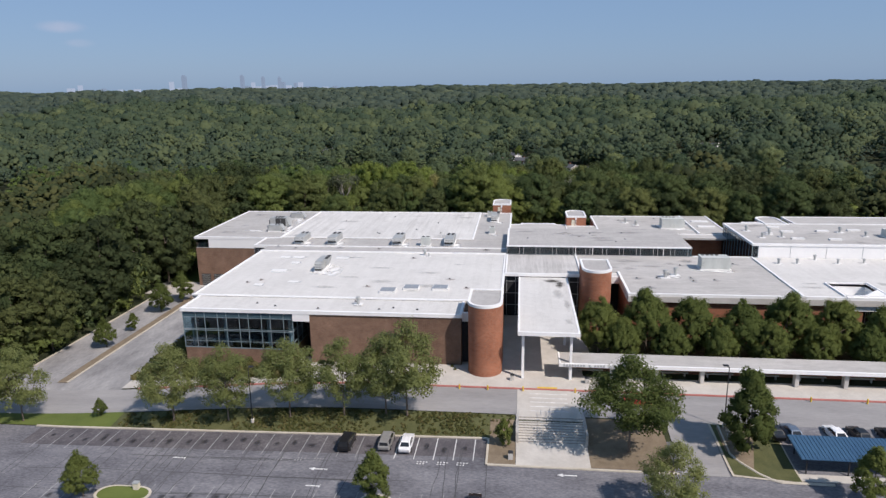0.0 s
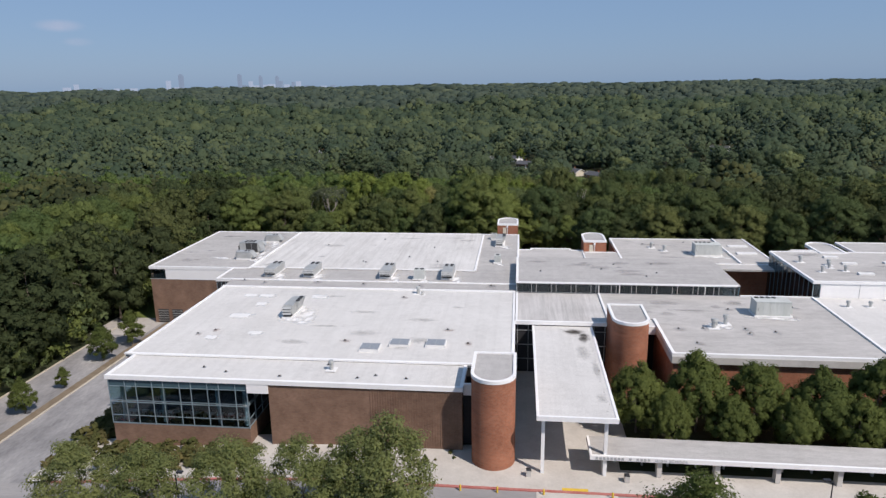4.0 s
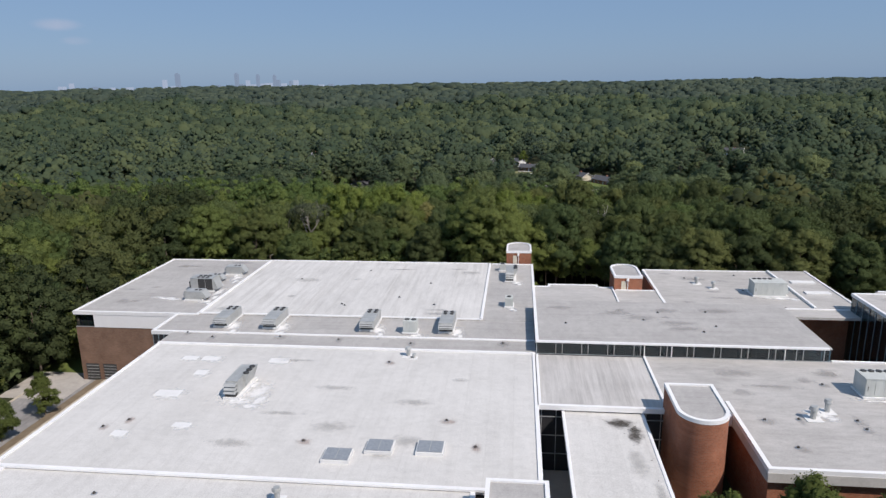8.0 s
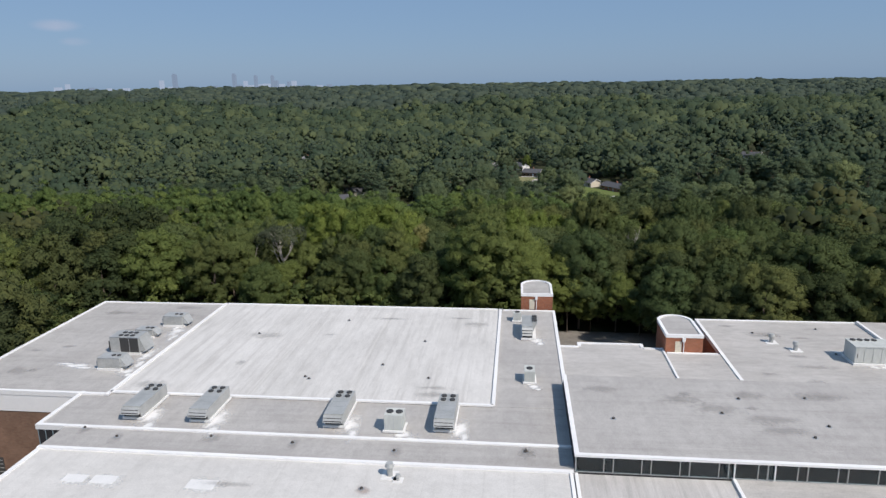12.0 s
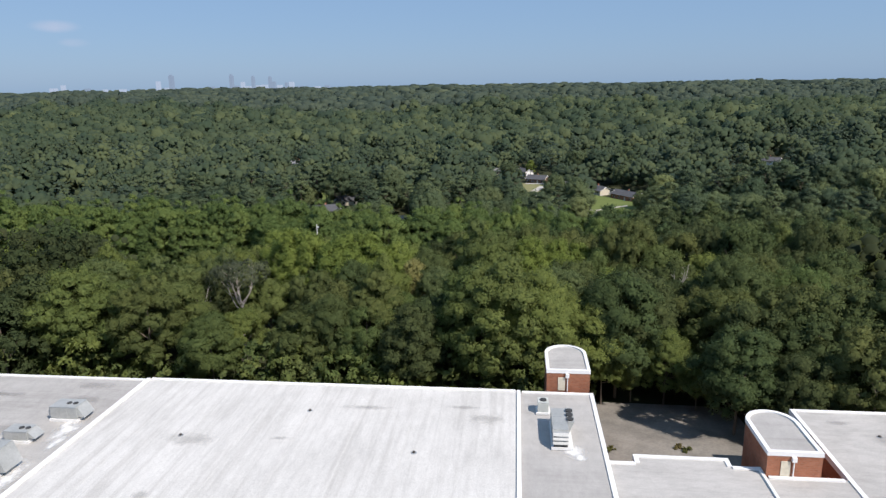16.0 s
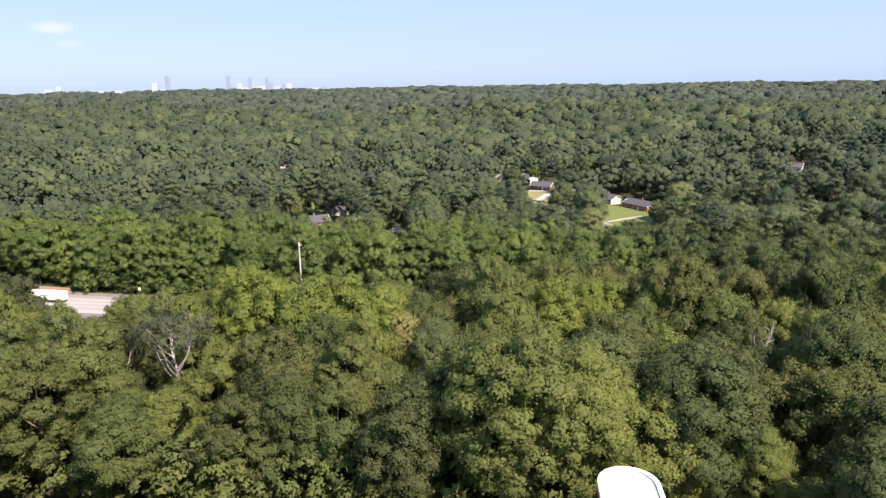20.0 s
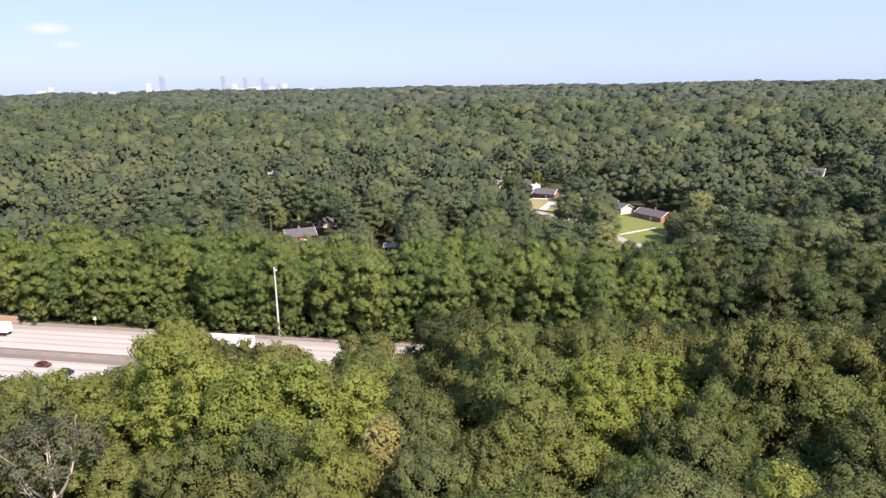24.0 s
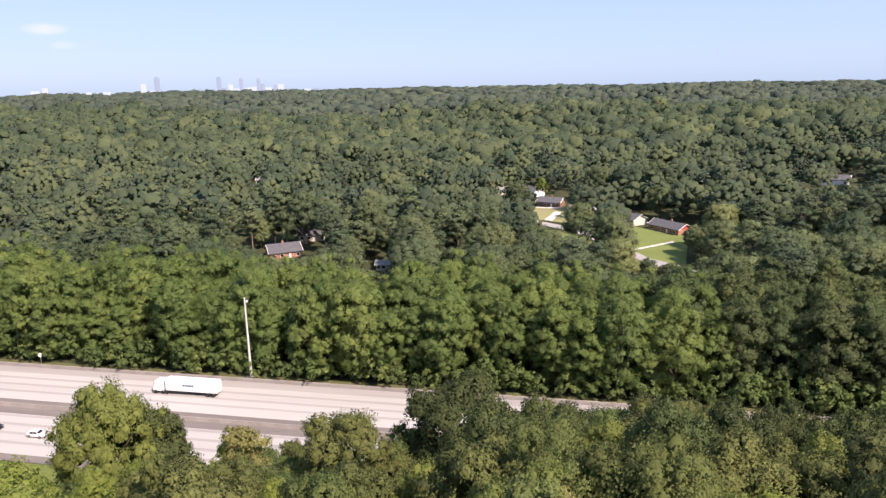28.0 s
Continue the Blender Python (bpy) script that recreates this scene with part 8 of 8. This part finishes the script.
# ---- houses beyond the highway ----
def house(x, y, wide, deep, turn, wall_mat, roof_mat, gable_mat, label, tall=2.9, chimney=True):
    z = float(land(x, y))
    t = thing("bungalow", (0, 0, 0), label, "house", "houses beyond the highway")
    W, D, e = wide / 2, deep / 2, 0.6
    part("wall", Geo().box(-W, -D, -1.5, W, D, tall), wall_mat, t)
    ridge = tall + D * 0.52
    n = Geo()
    n.v = [(-W - e, -D - e, tall - 0.2), (W + e, -D - e, tall - 0.2), (W + e, D + e, tall - 0.2), (-W - e, D + e, tall - 0.2), (-W - e, 0, ridge), (W + e, 0, ridge),
           (-W - e, -D - e, tall - 0.02), (W + e, -D - e, tall - 0.02), (W + e, D + e, tall - 0.02), (-W - e, D + e, tall - 0.02), (-W - e, 0, ridge + 0.2), (W + e, 0, ridge + 0.2)]
    n.f = [(6, 7, 11, 10), (8, 9, 10, 11), (1, 0, 4, 5), (3, 2, 5, 4), (0, 1, 7, 6), (2, 3, 9, 8), (0, 6, 10, 4), (4, 10, 9, 3), (7, 1, 5, 11), (11, 5, 2, 8)]
    part("roof", n, roof_mat, t)
    for sx_ in (-1, 1):
        g = Geo()
        g.v = [(sx_ * W, -D, tall), (sx_ * W, D, tall), (sx_ * W, 0, ridge - 0.15), (sx_ * (W - 0.2), -D, tall), (sx_ * (W - 0.2), D, tall), (sx_ * (W - 0.2), 0, ridge - 0.15)]
        g.f = [(0, 1, 2), (5, 4, 3), (0, 3, 4, 1), (1, 4, 5, 2), (2, 5, 3, 0)]
        part("gable", g, gable_mat, t)
        part("end_wall", Geo().box(min(sx_ * W, sx_ * (W + 0.05)), -D + 0.02, -1.0, max(sx_ * W, sx_ * (W + 0.05)), D - 0.02, tall), M_house_brick if gable_mat is M_house_red else gable_mat, t)
        part("bargeboard", Geo().tube((sx_ * (W + e), -D - e, tall - 0.1), (sx_ * (W + e), 0, ridge + 0.1), 0.14, n=4), M_white, t)
        part("bargeboard", Geo().tube((sx_ * (W + e), D + e, tall - 0.1), (sx_ * (W + e), 0, ridge + 0.1), 0.14, n=4), M_white, t)
    if chimney:
        part("chimney", Geo().box(-0.4, 0.6, ridge - 1.2, 0.4, 1.3, ridge + 1.0), M_house_brick, t)
    for k in range(4):
        wx = -W + wide * (k + 0.5) / 4
        if k == 2:
            part("door", Geo().box(wx - 0.5, -D - 0.05, 0.0, wx + 0.5, -D + 0.02, 2.1), M_white, t)
        else:
            w = part("window", Geo().box(wx - 0.8, -D - 0.05, 0.8, wx + 0.8, -D + 0.02, 2.2), M_white, t)
            part("pane", Geo().box(wx - 0.68, -D - 0.08, 0.9, wx + 0.68, -D - 0.05, 2.1), M_carglass, w)
    t.matrix_basis = pose(x, y, z, 0, 0, turn)
    return t


house(56.3, 542.6, 19, 9, -56, M_house_brick, M_shingle, M_house_red, "brick bungalow with a dark roof and red gable")
house(40.3, 564.4, 17, 9, -57, M_cream, M_shingle, M_cream, "cream bungalow with a dark grey roof")
house(25.2, 590.5, 14, 9, -62, M_white, M_shingle_pale, M_white, "white bungalow with a light grey roof")
house(3.0, 609, 14, 9, -24, M_brick_brown, M_shingle, M_brick_brown, "dark brick bungalow behind a front lawn")
house(-5.5, 645, 12, 8, -60, M_white, M_shingle, M_white, "white-gabled bungalow half hidden by trees")
house(-23.0, 649, 13, 8, 10, M_cream, M_shingle_pale, M_cream, "pale bungalow half hidden by trees")
house(5.5, 488, 8, 6, 0, M_house_brick, M_shingle_pale, M_house_brick, "small brown brick house behind pines")
house(-122.0, 496, 14, 11, 30, M_house_brick, M_shingle, M_house_brick, "red brick bungalow with a dark grey roof")
house(-117.0, 526, 13, 9, 10, M_cream, M_shingle, M_cream, "bungalow with a dark roof among trees")
house(-71.8, 477, 8, 5, 0, M_cream, M_shingle_pale, M_cream, "small pale-roofed shed among trees", 2.4, False)
house(165.5, 618, 14, 9, -30, M_white, M_shingle, M_white, "distant white-gabled house on the slope")
house(-203.0, 697, 12, 8, 0, M_white, M_shingle_pale, M_white, "distant pale house among trees")


def plot(name, corners, mat, lift, label, cat):
    """A lawn or drive: a four-cornered patch draped on the land."""
    (a, b), (c, d), (e, f), (g_, h) = corners
    n = 9
    U, V = np.meshgrid(np.linspace(0, 1, n), np.linspace(0, 1, n))
    X = a * (1 - U) * (1 - V) + c * U * (1 - V) + e * U * V + g_ * (1 - U) * V
    Y = b * (1 - U) * (1 - V) + d * U * (1 - V) + f * U * V + h * (1 - U) * V
    v = np.stack([X, Y, land(X, Y) + lift], -1).reshape(-1, 3)
    q = (np.arange(n - 1)[:, None] * n + np.arange(n - 1)).ravel()
    single(name, raw_mesh(name, v, np.stack([q, q + 1, q + n + 1, q + n], 1)), mat, label, cat, kind="structure")


plot("island_kerb", ((27.5, 92.2), (27.9, 80.9), (36.4, 79.9), (36.4, 92.2)), M_kerb, 0.18, "tan concrete kerb round the traffic island", "kerb")
plot("east_island", ((27.8, 91.9), (28.2, 81.2), (36.2, 80.2), (36.2, 91.9)), M_ivy, 0.22, "grassy traffic island with a tree", "traffic island")
plot("island_mulch", ((28.4, 86.0), (31.0, 82.4), (33.5, 91.0), (28.4, 91.2)), M_mulch, 0.27, "mulch round the island tree", "planting bed")
corner = [(28.8, 91.6), (28.8, 85.6), (29.6, 84.0), (31.4, 81.6), (32.6, 80.5), (33.6, 80.0), (36.2, 80.0), (40.0, 80.0)]
g = Geo()
for (x0, y0), (x1, y1) in zip(corner[:-1], corner[1:]):
    g.tube((x0, y0, float(land(x0, y0)) + 0.16), (x1, y1, float(land(x1, y1)) + 0.16), 0.2, n=6)
single("island_kerb", g, M_kerb, "tan concrete kerb round the island", "kerb", kind="structure")
plot("house_lawn", ((29, 476), (47, 474), (62, 530), (34, 560)), M_far_lawn, 0.45, "bright mown lawn before the houses", "lawn")
plot("lawn_path", ((33.5, 505.6), (53.5, 519.5), (52.6, 521.2), (32.8, 507.4)), M_concrete, 0.6, "pale concrete drive across the lawn", "path")
plot("plot_lawn", ((-9, 552), (10, 533), (6, 522), (-9, 530)), M_far_lawn, 0.4, "sunlit lawn beside the residential street", "lawn")
plot("plot_lawn", ((-8, 570), (14, 556), (16, 602), (-8, 602)), M_dry_lawn, 0.4, "dry lawn before a brick bungalow", "lawn")
plot("plot_drive", ((-3, 568), (1, 565), (8, 588), (4, 590)), M_concrete, 0.55, "pale concrete drive", "path")
plot("plot_drive", ((-6, 600), (8, 598), (8, 601), (-6, 603)), M_concrete, 0.55, "pale concrete drive", "path")
for (x0, y0), (x1, y1) in zip(STREET[:-1], STREET[1:]):
    ux, uy = (x1 - x0) / math.hypot(x1 - x0, y1 - y0), (y1 - y0) / math.hypot(x1 - x0, y1 - y0)
    plot("residential_street", ((x0 - 3.4 * uy, y0 + 3.4 * ux), (x0 + 3.4 * uy, y0 - 3.4 * ux), (x1 + 3.4 * uy + 1.2 * ux, y1 - 3.4 * ux + 1.2 * uy), (x1 - 3.4 * uy + 1.2 * ux, y1 + 3.4 * ux + 1.2 * uy)), M_drive, 0.5, "worn grey residential street", "road")
utility = thing("utility_pole", (10.1, 565.4, float(land(10.1, 565.4))), "grey wooden utility pole beside the street", "utility pole")
part("pole", Geo().tube((10.1, 565.4, -22), (10.1, 565.4, -10.8), 0.17, 0.12, 8), M_dead, utility)
part("crossarm", Geo().box(9.0, 565.3, -12.0, 11.2, 565.5, -11.8), M_dead, utility)
plot("dirt_bank", ((-262, 389.6), (-184, 382.8), (-188, 387.5), (-262, 396.5)), M_earth, 0.5, "bare orange-brown earth bank beside the motorway", "bank")
plot("west_lawn", ((-132, 524), (-126, 524), (-142, 588), (-152, 588)), M_far_lawn, 0.4, "sunlit lawn seen between trunks", "lawn")


tower_top = thing("water_tower", (-115, 1856, -6), "slim white water tower above the woods", "tower")
part("shaft", Geo().tube((-115, 1856, -12), (-115, 1856, 3), 1.5, 1.3, 12), M_white, tower_top, "", True)
part("tank", Geo().tube((-115, 1856, 3), (-115, 1856, 7), 2.3, 2.0, 14), M_white, tower_top, "", True)

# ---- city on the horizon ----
# backdrop: daylight and haze are an emitted colour on black high-rises
M_city, _, cb_ = nodes_of("hazy_city_glow")
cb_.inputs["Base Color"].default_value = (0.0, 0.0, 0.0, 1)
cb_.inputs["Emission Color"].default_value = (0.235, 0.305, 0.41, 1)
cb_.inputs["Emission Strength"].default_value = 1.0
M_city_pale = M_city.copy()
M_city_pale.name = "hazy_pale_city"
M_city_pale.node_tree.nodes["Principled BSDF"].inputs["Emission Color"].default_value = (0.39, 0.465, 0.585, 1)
skyline = thing("city_skyline", (-1900, 4300, 17), "faint city skyline backdrop that glows in a blue-grey haze colour", "skyline", kind="structure")
PALE, FAR_OFF = "p", 4760
CITY = ((122, 8, 10, PALE), (139, 13, 4, PALE), (180, 7, 5, ""), (210, 5, 5, PALE), (240, 5, 9, PALE), (302, 17, 5, PALE), (317, 6, 7, PALE), (325, 26, 6, ""), (345, 5, 8, PALE), (395, 7, 6, ""), (428, 25, 5, ""), (436, 8, 8, ""),
        (447, 14, 5, PALE), (456, 7, 8, PALE), (465, 22, 4, ""), (474, 8, 8, PALE), (484, 9, 10, PALE), (494, 21, 4, ""), (499, 14, 8, ""), (510, 8, 8, PALE), (522, 12, 4, ""), (531, 13, 7, PALE), (545, 6, 8, ""), (575, 5, 9, PALE), (592, 6, 8, ""))
for k, (u, h, w, tone) in enumerate(CITY):
    az = radians(-TURN) + math.atan((u - 784) / 1219)
    m = FAR_OFF / 1219 * math.cos(az + radians(TURN))
    x, y = math.sin(az) * FAR_OFF, math.cos(az) * FAR_OFF
    g = Geo().box(x - w * m / 2, y, 10, x + w * m / 2, y + 30, 50 + (h - 5.5) * m)
    if h > 17:
        g.prism(rect(x - w * m * 0.3, y + 3, x + w * m * 0.3, y + 20), 50 + (h - 5.5) * m, 50 + (h - 3.5) * m)
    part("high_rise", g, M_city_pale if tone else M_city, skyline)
